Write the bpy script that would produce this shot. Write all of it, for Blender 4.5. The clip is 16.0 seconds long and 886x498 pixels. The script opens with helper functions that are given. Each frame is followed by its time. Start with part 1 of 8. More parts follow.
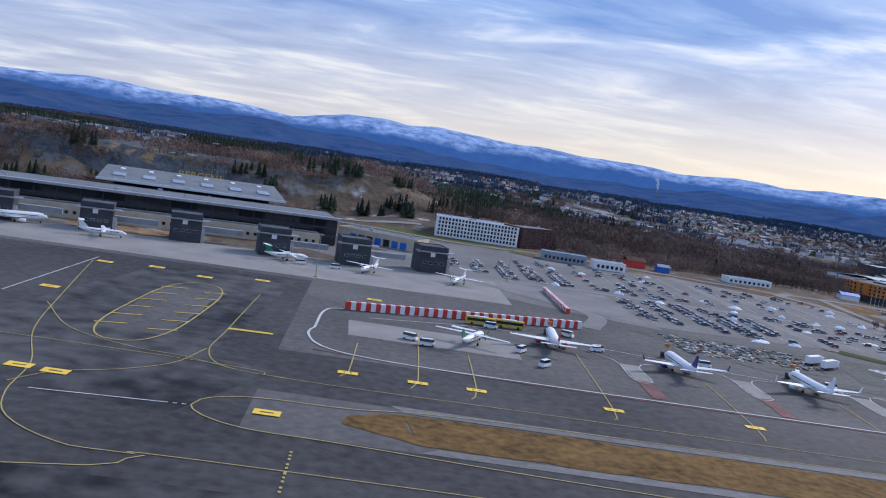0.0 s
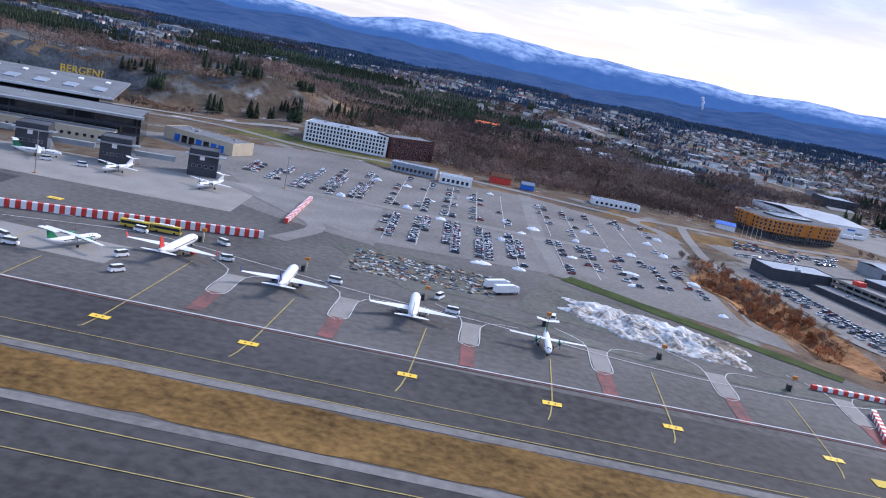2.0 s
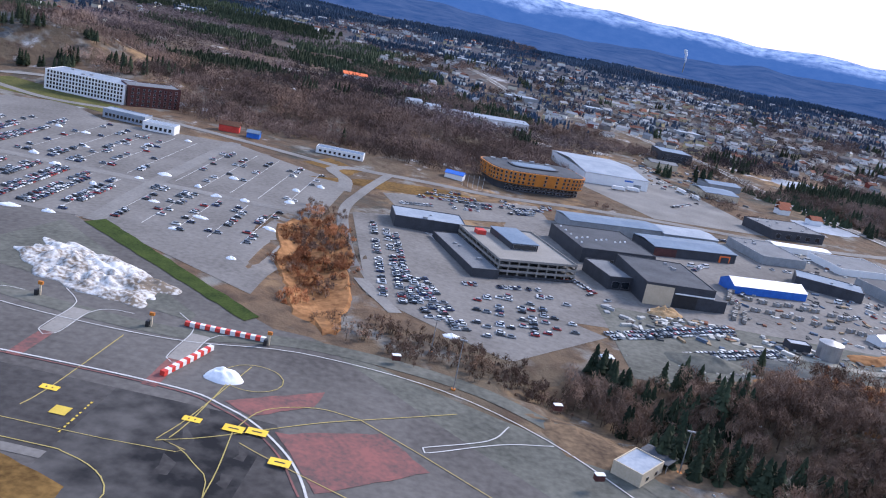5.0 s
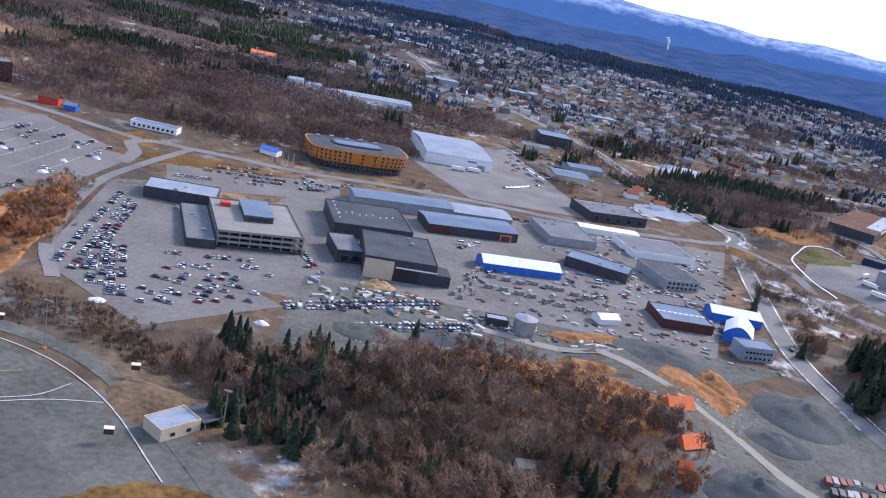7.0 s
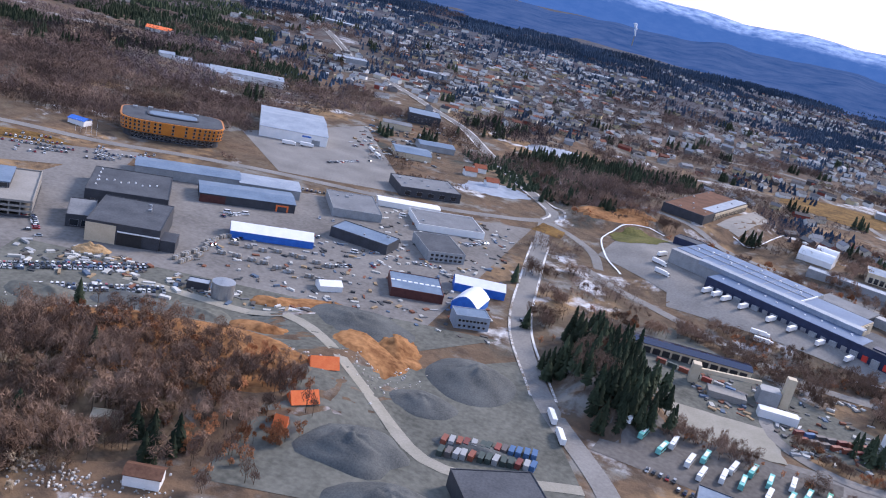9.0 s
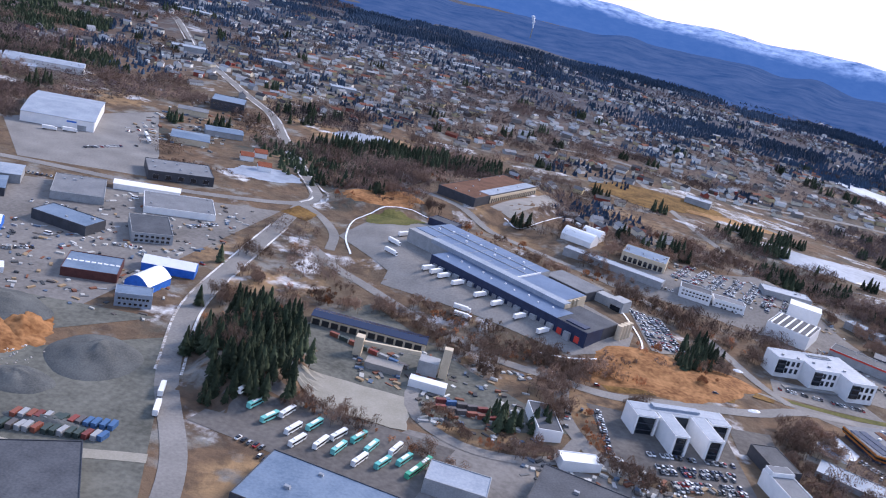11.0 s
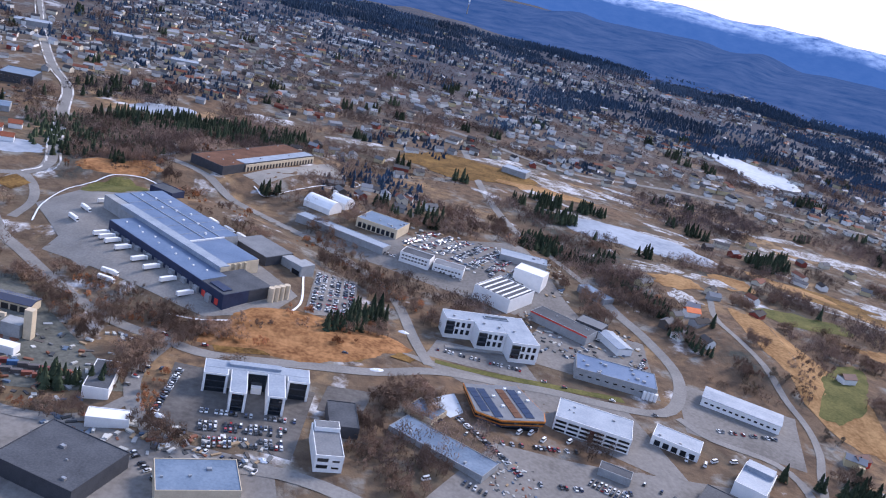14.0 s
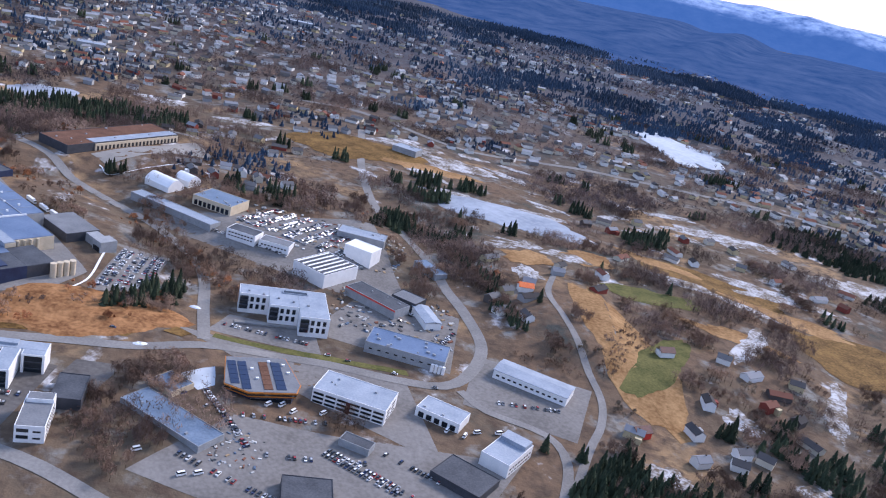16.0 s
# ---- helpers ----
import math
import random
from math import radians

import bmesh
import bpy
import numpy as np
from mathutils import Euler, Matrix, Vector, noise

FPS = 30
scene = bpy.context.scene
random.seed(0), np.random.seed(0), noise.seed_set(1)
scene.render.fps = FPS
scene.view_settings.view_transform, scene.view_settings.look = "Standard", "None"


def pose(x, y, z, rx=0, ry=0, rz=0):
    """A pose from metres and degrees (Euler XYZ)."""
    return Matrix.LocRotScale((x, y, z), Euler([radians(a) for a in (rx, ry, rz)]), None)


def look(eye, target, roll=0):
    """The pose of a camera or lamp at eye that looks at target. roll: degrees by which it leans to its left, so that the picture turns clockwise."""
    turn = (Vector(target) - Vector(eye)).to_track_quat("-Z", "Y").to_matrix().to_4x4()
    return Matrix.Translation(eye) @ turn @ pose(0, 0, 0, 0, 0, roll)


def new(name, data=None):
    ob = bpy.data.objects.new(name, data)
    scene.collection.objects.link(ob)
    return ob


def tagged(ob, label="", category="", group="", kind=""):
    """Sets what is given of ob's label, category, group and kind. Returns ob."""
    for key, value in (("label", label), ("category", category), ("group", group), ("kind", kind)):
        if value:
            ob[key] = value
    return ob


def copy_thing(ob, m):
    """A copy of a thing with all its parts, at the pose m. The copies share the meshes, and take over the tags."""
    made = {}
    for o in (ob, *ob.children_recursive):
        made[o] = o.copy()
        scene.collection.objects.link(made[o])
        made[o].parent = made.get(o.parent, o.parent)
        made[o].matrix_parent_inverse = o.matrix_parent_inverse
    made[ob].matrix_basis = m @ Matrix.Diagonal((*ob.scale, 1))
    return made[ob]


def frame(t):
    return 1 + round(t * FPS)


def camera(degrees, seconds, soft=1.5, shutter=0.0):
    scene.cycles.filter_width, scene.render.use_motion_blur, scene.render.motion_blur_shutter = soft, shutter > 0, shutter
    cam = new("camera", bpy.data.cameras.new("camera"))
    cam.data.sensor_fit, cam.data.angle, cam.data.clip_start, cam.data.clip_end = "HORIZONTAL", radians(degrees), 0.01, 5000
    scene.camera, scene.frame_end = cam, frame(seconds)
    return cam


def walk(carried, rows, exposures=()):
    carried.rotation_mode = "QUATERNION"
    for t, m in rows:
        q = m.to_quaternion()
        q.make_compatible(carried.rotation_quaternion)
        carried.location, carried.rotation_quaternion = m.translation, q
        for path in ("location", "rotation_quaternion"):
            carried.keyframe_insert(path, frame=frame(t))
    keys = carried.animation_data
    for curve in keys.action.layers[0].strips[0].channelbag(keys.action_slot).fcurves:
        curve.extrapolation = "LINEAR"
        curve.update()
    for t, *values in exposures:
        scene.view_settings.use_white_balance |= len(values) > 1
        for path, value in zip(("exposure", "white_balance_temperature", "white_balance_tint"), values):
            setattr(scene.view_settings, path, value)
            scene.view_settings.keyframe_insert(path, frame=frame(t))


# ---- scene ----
cam = camera(53.3, 16.0, 1.1)
# lengths below are true metres; SCALE sets the whole place down a little under half size
SCALE = 615.0 / 1300.0
METRES, EYE, TILT, LEAN, TURN = 615.0, 64.0 * SCALE, -5.88, -8.75, -1.5
ROWS = [
    (0.0, 0.0, 0.0, 0.0, -0.0, 0.0, -0.0),
    (0.5, 0.032, 0.0022, 0.0007, 1.15, -1.24, -0.31),
    (1.0, 0.0638, 0.0042, 0.0015, 2.24, -2.69, -1.32),
    (1.5, 0.0952, 0.0065, 0.0024, 3.33, -4.57, -2.11),
    (2.0, 0.1267, 0.0087, 0.0034, 4.46, -6.0, -2.87),
    (2.5, 0.1581, 0.0107, 0.0043, 5.43, -7.0, -3.2),
    (3.0, 0.1892, 0.0126, 0.0053, 5.91, -7.68, -3.21),
    (3.5, 0.2203, 0.0141, 0.0064, 6.02, -8.01, -3.13),
    (4.0, 0.2513, 0.0158, 0.0074, 6.2, -8.45, -2.97),
    (4.5, 0.2822, 0.0174, 0.0085, 6.25, -8.73, -3.02),
    (5.0, 0.3131, 0.019, 0.0097, 6.43, -9.04, -3.13),
    (7.5, 0.4701, 0.0278, 0.0147, 7.61, -10.36, -4.49),
    (8.0, 0.5012, 0.0298, 0.0157, 7.66, -10.66, -4.8),
    (8.5, 0.5324, 0.031, 0.0165, 7.55, -10.87, -5.13),
    (9.0, 0.5634, 0.0325, 0.0176, 7.54, -11.06, -5.13),
    (9.5, 0.5947, 0.0341, 0.0182, 7.52, -11.13, -5.03),
    (10.0, 0.626, 0.0358, 0.0193, 5.63, -11.0, -5.17),
    (12.5, 0.7818, 0.0425, 0.0242, 2.78, -11.08, -5.06),
    (13.0, 0.8128, 0.044, 0.0255, 2.74, -11.35, -4.99),
    (13.5, 0.8435, 0.0451, 0.0262, 2.71, -11.71, -4.85),
    (14.0, 0.8746, 0.0464, 0.0274, 2.72, -12.26, -4.68),
    (14.5, 0.9056, 0.0477, 0.0284, 2.7, -12.62, -4.52),
    (15.0, 0.9365, 0.049, 0.0293, 2.76, -12.88, -4.37),
    (15.5, 0.9675, 0.0505, 0.0303, 2.91, -13.09, -4.26),
    (16.0, 0.9981, 0.052, 0.0306, 3.02, -13.27, -4.16),
]
walk(cam, [(t, pose(0, 0, EYE, TILT, LEAN, TURN) @ pose(METRES * x, METRES * y, METRES * z, 90 + pitch, roll, yaw)) for t, x, y, z, yaw, pitch, roll in ROWS],
     [(0.0, 0.05, 5850, 16), (1.5, 0.35, 5950, 18), (3.0, 0.66, 6080, 18), (9.0, 0.66, 6350, 22), (16.0, 0.62, 6150, 22)])


# ---- sky and sun: bright overcast, low winter sun ahead to the right ----
SUN_AZ, SUN_EL = radians(48.0), radians(14.0)
world = bpy.data.worlds.new("world")
scene.world = world
world.use_nodes = True
wn, wl = world.node_tree.nodes, world.node_tree.links
wn.clear()


def wnode(kind, **values):
    n = wn.new(kind)
    for key, value in values.items():
        n.inputs[key].default_value = value
    return n


w_out = wnode("ShaderNodeOutputWorld")
w_bg = wnode("ShaderNodeBackground", Strength=0.079)
w_sky = wn.new("ShaderNodeTexSky")
w_sky.sky_type, w_sky.sun_disc = "NISHITA", False
w_sky.sun_elevation, w_sky.sun_rotation = SUN_EL, SUN_AZ
w_sky.air_density, w_sky.dust_density, w_sky.ozone_density = 1.0, 2.0, 2.0
w_co = wn.new("ShaderNodeTexCoord")
w_sep = wn.new("ShaderNodeSeparateXYZ")
wl.new(w_co.outputs["Generated"], w_sep.inputs[0])
# cloud layer: the ray meets a flat deck, so that the clouds crowd together towards the skyline
w_up = wn.new("ShaderNodeMath")
w_up.operation = "MAXIMUM"
w_up.inputs[1].default_value = 0.0
wl.new(w_sep.outputs["Z"], w_up.inputs[0])
w_add = wn.new("ShaderNodeMath")
w_add.operation = "ADD"
w_add.inputs[1].default_value = 0.10
wl.new(w_up.outputs[0], w_add.inputs[0])
w_div = wn.new("ShaderNodeVectorMath")
w_div.operation = "DIVIDE"
w_comb = wn.new("ShaderNodeCombineXYZ")
for k in range(3):
    wl.new(w_add.outputs[0], w_comb.inputs[k])
wl.new(w_co.outputs["Generated"], w_div.inputs[0])
wl.new(w_comb.outputs[0], w_div.inputs[1])
w_map = wn.new("ShaderNodeMapping")
w_map.inputs["Scale"].default_value = (1.0, 1.6, 1.0)
w_map.inputs["Location"].default_value = (0.4, 0.2, 0.0)
wl.new(w_div.outputs[0], w_map.inputs[0])
w_noise = wnode("ShaderNodeTexNoise", Scale=1.1, Detail=7.0, Roughness=0.56, Distortion=0.4)
wl.new(w_map.outputs[0], w_noise.inputs["Vector"])
w_ramp = wn.new("ShaderNodeValToRGB")
w_ramp.color_ramp.elements[0].position, w_ramp.color_ramp.elements[0].color = 0.36, (2.2, 4.2, 8.4, 1)
w_ramp.color_ramp.elements[1].position, w_ramp.color_ramp.elements[1].color = 0.66, (10.5, 11.3, 12.2, 1)
mid_cloud = w_ramp.color_ramp.elements.new(0.52)
mid_cloud.color = (4.6, 6.6, 10.2, 1)
wl.new(w_noise.outputs["Fac"], w_ramp.inputs[0])
# pale warm band of clear light low over the skyline, strongest towards the sun
w_low = wn.new("ShaderNodeMapRange")
w_low.inputs["From Min"].default_value, w_low.inputs["From Max"].default_value = 0.015, 0.17
w_low.inputs["To Min"].default_value, w_low.inputs["To Max"].default_value = 1.0, 0.0
wl.new(w_sep.outputs["Z"], w_low.inputs["Value"])
w_sun = wn.new("ShaderNodeVectorMath")
w_sun.operation = "DOT_PRODUCT"
w_sun.inputs[1].default_value = (math.sin(SUN_AZ), math.cos(SUN_AZ), 0.0)
wl.new(w_co.outputs["Generated"], w_sun.inputs[0])
w_side = wn.new("ShaderNodeMapRange")
w_side.inputs["From Min"].default_value, w_side.inputs["From Max"].default_value = 0.2, 0.95
w_side.inputs["To Min"].default_value, w_side.inputs["To Max"].default_value = 0.35, 1.0
wl.new(w_sun.outputs["Value"], w_side.inputs["Value"])
w_mul = wn.new("ShaderNodeMath")
w_mul.operation = "MULTIPLY"
wl.new(w_low.outputs[0], w_mul.inputs[0])
wl.new(w_side.outputs[0], w_mul.inputs[1])
w_glow = wn.new("ShaderNodeMix")
w_glow.data_type = "RGBA"
w_glow.inputs[7].default_value = (13.0, 11.3, 8.2, 1)
wl.new(w_mul.outputs[0], w_glow.inputs[0])
wl.new(w_ramp.outputs[0], w_glow.inputs[6])
w_mix = wn.new("ShaderNodeMix")
w_mix.data_type = "RGBA"
w_mix.inputs[0].default_value = 0.86
wl.new(w_sky.outputs[0], w_mix.inputs[6])
wl.new(w_glow.outputs[2], w_mix.inputs[7])
wl.new(w_mix.outputs[2], w_bg.inputs["Color"])
wl.new(w_bg.outputs[0], w_out.inputs["Surface"])

sun = new("sun", bpy.data.lights.new("sun", "SUN"))
sun.data.energy, sun.data.angle, sun.data.color = 3.0, radians(16), (1.0, 0.93, 0.84)
sun.matrix_world = look((0, 0, 0), (-math.sin(SUN_AZ) * math.cos(SUN_EL + 0.35), -math.cos(SUN_AZ) * math.cos(SUN_EL + 0.35), -math.sin(SUN_EL + 0.35)))

# ---- materials ----
def material(name, a, b, rough=0.8, scale=0.15, fine=2.0, bump=0.1, metal=0.0, spread=(0.35, 0.65), vary=0.0, by_object=True, coat=0.0):
    """Two tones a and b mixed by a coarse and a fine noise in metres; vary: a change of value from piece to piece."""
    m = bpy.data.materials.new(name)
    m.use_nodes = True
    n, l = m.node_tree.nodes, m.node_tree.links
    p = n["Principled BSDF"]
    p.inputs["Roughness"].default_value, p.inputs["Metallic"].default_value = rough, metal
    p.inputs["Coat Weight"].default_value = coat
    p.inputs["Specular IOR Level"].default_value = 0.12 if rough > 0.65 else 0.4
    geo = n.new("ShaderNodeNewGeometry")
    coarse, grain = n.new("ShaderNodeTexNoise"), n.new("ShaderNodeTexNoise")
    coarse.inputs["Scale"].default_value, coarse.inputs["Detail"].default_value = scale / SCALE, 5
    grain.inputs["Scale"].default_value, grain.inputs["Detail"].default_value = fine / SCALE, 4
    for t in (coarse, grain):
        l.new(geo.outputs["Position"], t.inputs["Vector"])
    add = n.new("ShaderNodeMath")
    add.operation = "MULTIPLY_ADD"
    add.inputs[1].default_value = 0.45
    l.new(grain.outputs["Fac"], add.inputs[0])
    half = n.new("ShaderNodeMath")
    half.operation = "MULTIPLY"
    half.inputs[1].default_value = 0.55
    l.new(coarse.outputs["Fac"], half.inputs[0])
    l.new(half.outputs[0], add.inputs[2])
    ramp = n.new("ShaderNodeMapRange")
    ramp.inputs["From Min"].default_value, ramp.inputs["From Max"].default_value = spread
    l.new(add.outputs[0], ramp.inputs["Value"])
    mix = n.new("ShaderNodeMix")
    mix.data_type = "RGBA"
    mix.inputs[6].default_value, mix.inputs[7].default_value = (*a, 1), (*b, 1)
    l.new(ramp.outputs[0], mix.inputs[0])
    out = mix.outputs[2]
    if vary:
        hsv = n.new("ShaderNodeHueSaturation")
        rnd = n.new("ShaderNodeObjectInfo") if by_object else geo
        val = n.new("ShaderNodeMapRange")
        val.inputs["To Min"].default_value, val.inputs["To Max"].default_value = 1 - vary, 1 + vary
        l.new(rnd.outputs["Random" if by_object else "Random Per Island"], val.inputs["Value"])
        l.new(val.outputs[0], hsv.inputs["Value"])
        l.new(out, hsv.inputs["Color"])
        out = hsv.outputs[0]
    l.new(out, p.inputs["Base Color"])
    if bump:
        bm_node = n.new("ShaderNodeBump")
        bm_node.inputs["Strength"].default_value, bm_node.inputs["Distance"].default_value = bump, 0.3 * SCALE
        l.new(add.outputs[0], bm_node.inputs["Height"])
        l.new(bm_node.outputs[0], p.inputs["Normal"])
    return m


def paints(name, colours, rough=0.35, by_object=True, coat=0.0):
    """A paint whose colour is drawn from a list, piece by piece."""
    m = bpy.data.materials.new(name)
    m.use_nodes = True
    n, l = m.node_tree.nodes, m.node_tree.links
    p = n["Principled BSDF"]
    p.inputs["Roughness"].default_value, p.inputs["Coat Weight"].default_value = rough, coat
    p.inputs["Specular IOR Level"].default_value = 0.12 if rough > 0.65 else 0.4
    ramp = n.new("ShaderNodeValToRGB")
    ramp.color_ramp.interpolation = "CONSTANT"
    e = ramp.color_ramp.elements
    e[0].color, e[0].position = (*colours[0], 1), 0
    e[1].color, e[1].position = (*colours[1], 1), 1 / len(colours)
    for k, c in enumerate(colours[2:], 2):
        e.new(k / len(colours)).color = (*c, 1)
    src = n.new("ShaderNodeObjectInfo") if by_object else n.new("ShaderNodeNewGeometry")
    l.new(src.outputs["Random" if by_object else "Random Per Island"], ramp.inputs[0])
    l.new(ramp.outputs[0], p.inputs["Base Color"])
    return m


ASPHALT = material("asphalt", (0.072, 0.067, 0.065), (0.15, 0.142, 0.135), 0.85, 0.018, 0.35, 0.05)
ASPHALT_NEW = material("dark asphalt", (0.030, 0.028, 0.029), (0.090, 0.085, 0.083), 0.75, 0.012, 0.3, 0.05)
ASPHALT_WORN = material("tyre-blackened asphalt", (0.014, 0.014, 0.016), (0.10, 0.095, 0.092), 0.7, 0.011, 0.12, 0.05, spread=(0.40, 0.60))
ASPHALT_LOT = material("parking asphalt", (0.125, 0.118, 0.112), (0.225, 0.215, 0.205), 0.88, 0.022, 0.4, 0.05)
ROADWAY = material("road asphalt", (0.155, 0.15, 0.145), (0.25, 0.242, 0.232), 0.85, 0.04, 0.6, 0.05)
CONCRETE = material("pale concrete", (0.22, 0.21, 0.195), (0.31, 0.295, 0.275), 0.85, 0.06, 0.9, 0.05)
GRAVEL = material("grey gravel", (0.072, 0.075, 0.066), (0.165, 0.166, 0.146), 0.95, 0.03, 0.4, 0.3)
GRAVEL_DARK = material("blue-grey crushed stone", (0.062, 0.068, 0.070), (0.13, 0.137, 0.134), 0.95, 0.08, 1.2, 0.3)
SAND = material("pale track gravel", (0.24, 0.23, 0.19), (0.33, 0.31, 0.27), 0.95, 0.08, 1.0, 0.2)
DRY_GRASS = material("withered grass", (0.065, 0.036, 0.012), (0.23, 0.135, 0.046), 0.95, 0.05, 0.4, 0.4)
SCRUB_EARTH = material("scrub earth", (0.075, 0.052, 0.036), (0.23, 0.16, 0.10), 0.95, 0.06, 0.4, 0.6)
SIGN_YELLOW = material("bright yellow sign paint", (0.80, 0.50, 0.03), (0.9, 0.6, 0.05), 0.5, 0.2, 2, 0)
TAN_GRASS = material("tan winter pasture", (0.16, 0.082, 0.032), (0.40, 0.245, 0.115), 0.95, 0.03, 0.3, 0.4)
MOSS = material("green grass", (0.05, 0.06, 0.018), (0.155, 0.14, 0.05), 0.95, 0.05, 0.5, 0.4)
HEDGE = material("green bank", (0.018, 0.035, 0.008), (0.06, 0.085, 0.02), 0.95, 0.1, 1.0, 0.5)
RUST_EARTH = material("rust-brown earth", (0.13, 0.055, 0.022), (0.40, 0.205, 0.09), 0.95, 0.08, 0.35, 0.7)
ROCK = material("dark rock", (0.04, 0.045, 0.05), (0.15, 0.155, 0.16), 0.9, 0.06, 0.3, 0.9)
SNOW = material("snow", (0.68, 0.71, 0.76), (0.86, 0.88, 0.9), 0.7, 0.1, 0.8, 0.4)
SNOW_DIRTY = material("dirty snow", (0.19, 0.155, 0.12), (0.66, 0.66, 0.66), 0.85, 0.045, 0.6, 0.9, spread=(0.42, 0.58))
SNOW_THIN = material("thin snow on grass", (0.13, 0.10, 0.072), (0.50, 0.51, 0.53), 0.9, 0.05, 0.35, 0.4, spread=(0.43, 0.60))
ICE = material("grey lake ice", (0.17, 0.20, 0.25), (0.36, 0.40, 0.46), 0.4, 0.02, 0.15, 0.05)
ICE_PALE = material("pale lake ice", (0.28, 0.33, 0.40), (0.50, 0.55, 0.60), 0.45, 0.01, 0.1, 0.05)
WHITE_LINE = material("white road paint", (0.40, 0.40, 0.40), (0.62, 0.62, 0.61), 0.7, 0.2, 1.5, 0)
TILE_RED = material("red roof tiles", (0.22, 0.07, 0.04), (0.34, 0.12, 0.07), 0.85, 0.3, 3, 0.1)
YELLOW = material("yellow road paint", (0.50, 0.36, 0.06), (0.68, 0.50, 0.09), 0.7, 0.2, 3, 0)
YELLOW_DULL = material("worn yellow paint", (0.33, 0.27, 0.10), (0.46, 0.37, 0.14), 0.8, 0.2, 3, 0)
RED_GROUND = material("faded red ground paint", (0.115, 0.078, 0.076), (0.25, 0.105, 0.096), 0.85, 0.09, 0.6, 0, spread=(0.38, 0.6))
BLACK = material("black paint", (0.015, 0.015, 0.017), (0.03, 0.03, 0.032), 0.6, 0.5, 3, 0)
WHITE = material("white paint", (0.70, 0.71, 0.72), (0.83, 0.83, 0.83), 0.45, 0.2, 2, 0.02)
RED = material("red paint", (0.52, 0.03, 0.02), (0.66, 0.07, 0.05), 0.5, 0.2, 2, 0)
ORANGE = material("orange cladding", (0.42, 0.13, 0.018), (0.56, 0.21, 0.032), 0.5, 0.2, 2, 0.02)
ORANGE_TARP = material("orange tarpaulin", (0.75, 0.13, 0.03), (0.85, 0.22, 0.06), 0.6, 0.3, 2, 0.1)
BLUE_CLOTH = material("blue tent cloth", (0.01, 0.10, 0.45), (0.03, 0.17, 0.6), 0.5, 0.3, 2, 0.05)
BLUE_ROOF = material("blue-grey sheet roof", (0.10, 0.15, 0.22), (0.19, 0.25, 0.33), 0.45, 0.07, 0.7, 0.03, 0.2)
PALE_ROOF = material("pale blue-grey sheet roof", (0.21, 0.255, 0.315), (0.33, 0.375, 0.44), 0.6, 0.08, 0.7, 0.03, 0.1)
GREY_ROOF = material("grey roofing felt", (0.13, 0.14, 0.155), (0.21, 0.22, 0.235), 0.8, 0.08, 0.9, 0.05)
DARK_ROOF = material("dark roofing felt", (0.05, 0.055, 0.065), (0.10, 0.108, 0.122), 0.7, 0.08, 0.9, 0.05)
BROWN_ROOF = material("brown sedum roof", (0.09, 0.045, 0.03), (0.17, 0.09, 0.06), 0.9, 0.1, 0.8, 0.2)
DC_ROOF = material("blue sheet roof", (0.09, 0.14, 0.235), (0.16, 0.22, 0.33), 0.35, 0.06, 0.6, 0.03, 0.3)
CREAM = material("cream cladding", (0.48, 0.40, 0.29), (0.60, 0.51, 0.38), 0.7, 0.2, 1.5, 0.04)
DARK_WALL = material("dark grey cladding", (0.03, 0.033, 0.042), (0.055, 0.06, 0.072), 0.6, 0.2, 1.5, 0.04)
NAVY_WALL = material("navy cladding", (0.012, 0.02, 0.055), (0.025, 0.04, 0.09), 0.5, 0.2, 1.5, 0.04)
GREY_WALL = material("grey cladding", (0.22, 0.235, 0.25), (0.33, 0.345, 0.36), 0.65, 0.2, 1.5, 0.04)
BRICK_RED = material("dark red panels", (0.055, 0.016, 0.016), (0.11, 0.035, 0.03), 0.6, 0.3, 1.5, 0.05)
STEEL = material("grey metal", (0.30, 0.31, 0.33), (0.45, 0.46, 0.48), 0.4, 0.3, 3, 0.02, 0.7)
TIMBER = material("timber boards", (0.14, 0.085, 0.045), (0.25, 0.16, 0.085), 0.8, 0.5, 3, 0.1)
BARK = material("bark", (0.05, 0.035, 0.026), (0.13, 0.095, 0.07), 0.95, 0.6, 4, 0.2)
TWIGS = material("bare twigs", (0.11, 0.068, 0.05), (0.30, 0.20, 0.145), 0.95, 0.02, 0.3, 0, vary=0.4)
TWIGS_RUST = material("rust-brown twigs", (0.20, 0.075, 0.035), (0.46, 0.21, 0.10), 0.95, 0.02, 0.3, 0, vary=0.35)
TWIGS_PALE = material("grey-tan twigs", (0.17, 0.13, 0.09), (0.42, 0.34, 0.25), 0.95, 0.02, 0.3, 0, vary=0.35)
TWIGS_FAR = material("bare far woods", (0.062, 0.050, 0.056), (0.19, 0.142, 0.138), 0.95, 0.006, 0.08, 0, vary=0.4)
TWIGS_MID = material("bare valley woods", (0.088, 0.060, 0.052), (0.26, 0.182, 0.148), 0.95, 0.012, 0.2, 0, vary=0.4)
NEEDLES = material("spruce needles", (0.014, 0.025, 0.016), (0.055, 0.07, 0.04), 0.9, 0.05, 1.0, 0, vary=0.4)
# far needles have the blue haze of distance painted into their colour
NEEDLES_FAR = material("spruce woods with painted haze", (0.018, 0.035, 0.062), (0.044, 0.074, 0.118), 0.9, 0.006, 0.1, 0, vary=0.3)
RUBBER = material("black rubber", (0.012, 0.012, 0.012), (0.03, 0.03, 0.03), 0.9, 0.5, 4, 0)
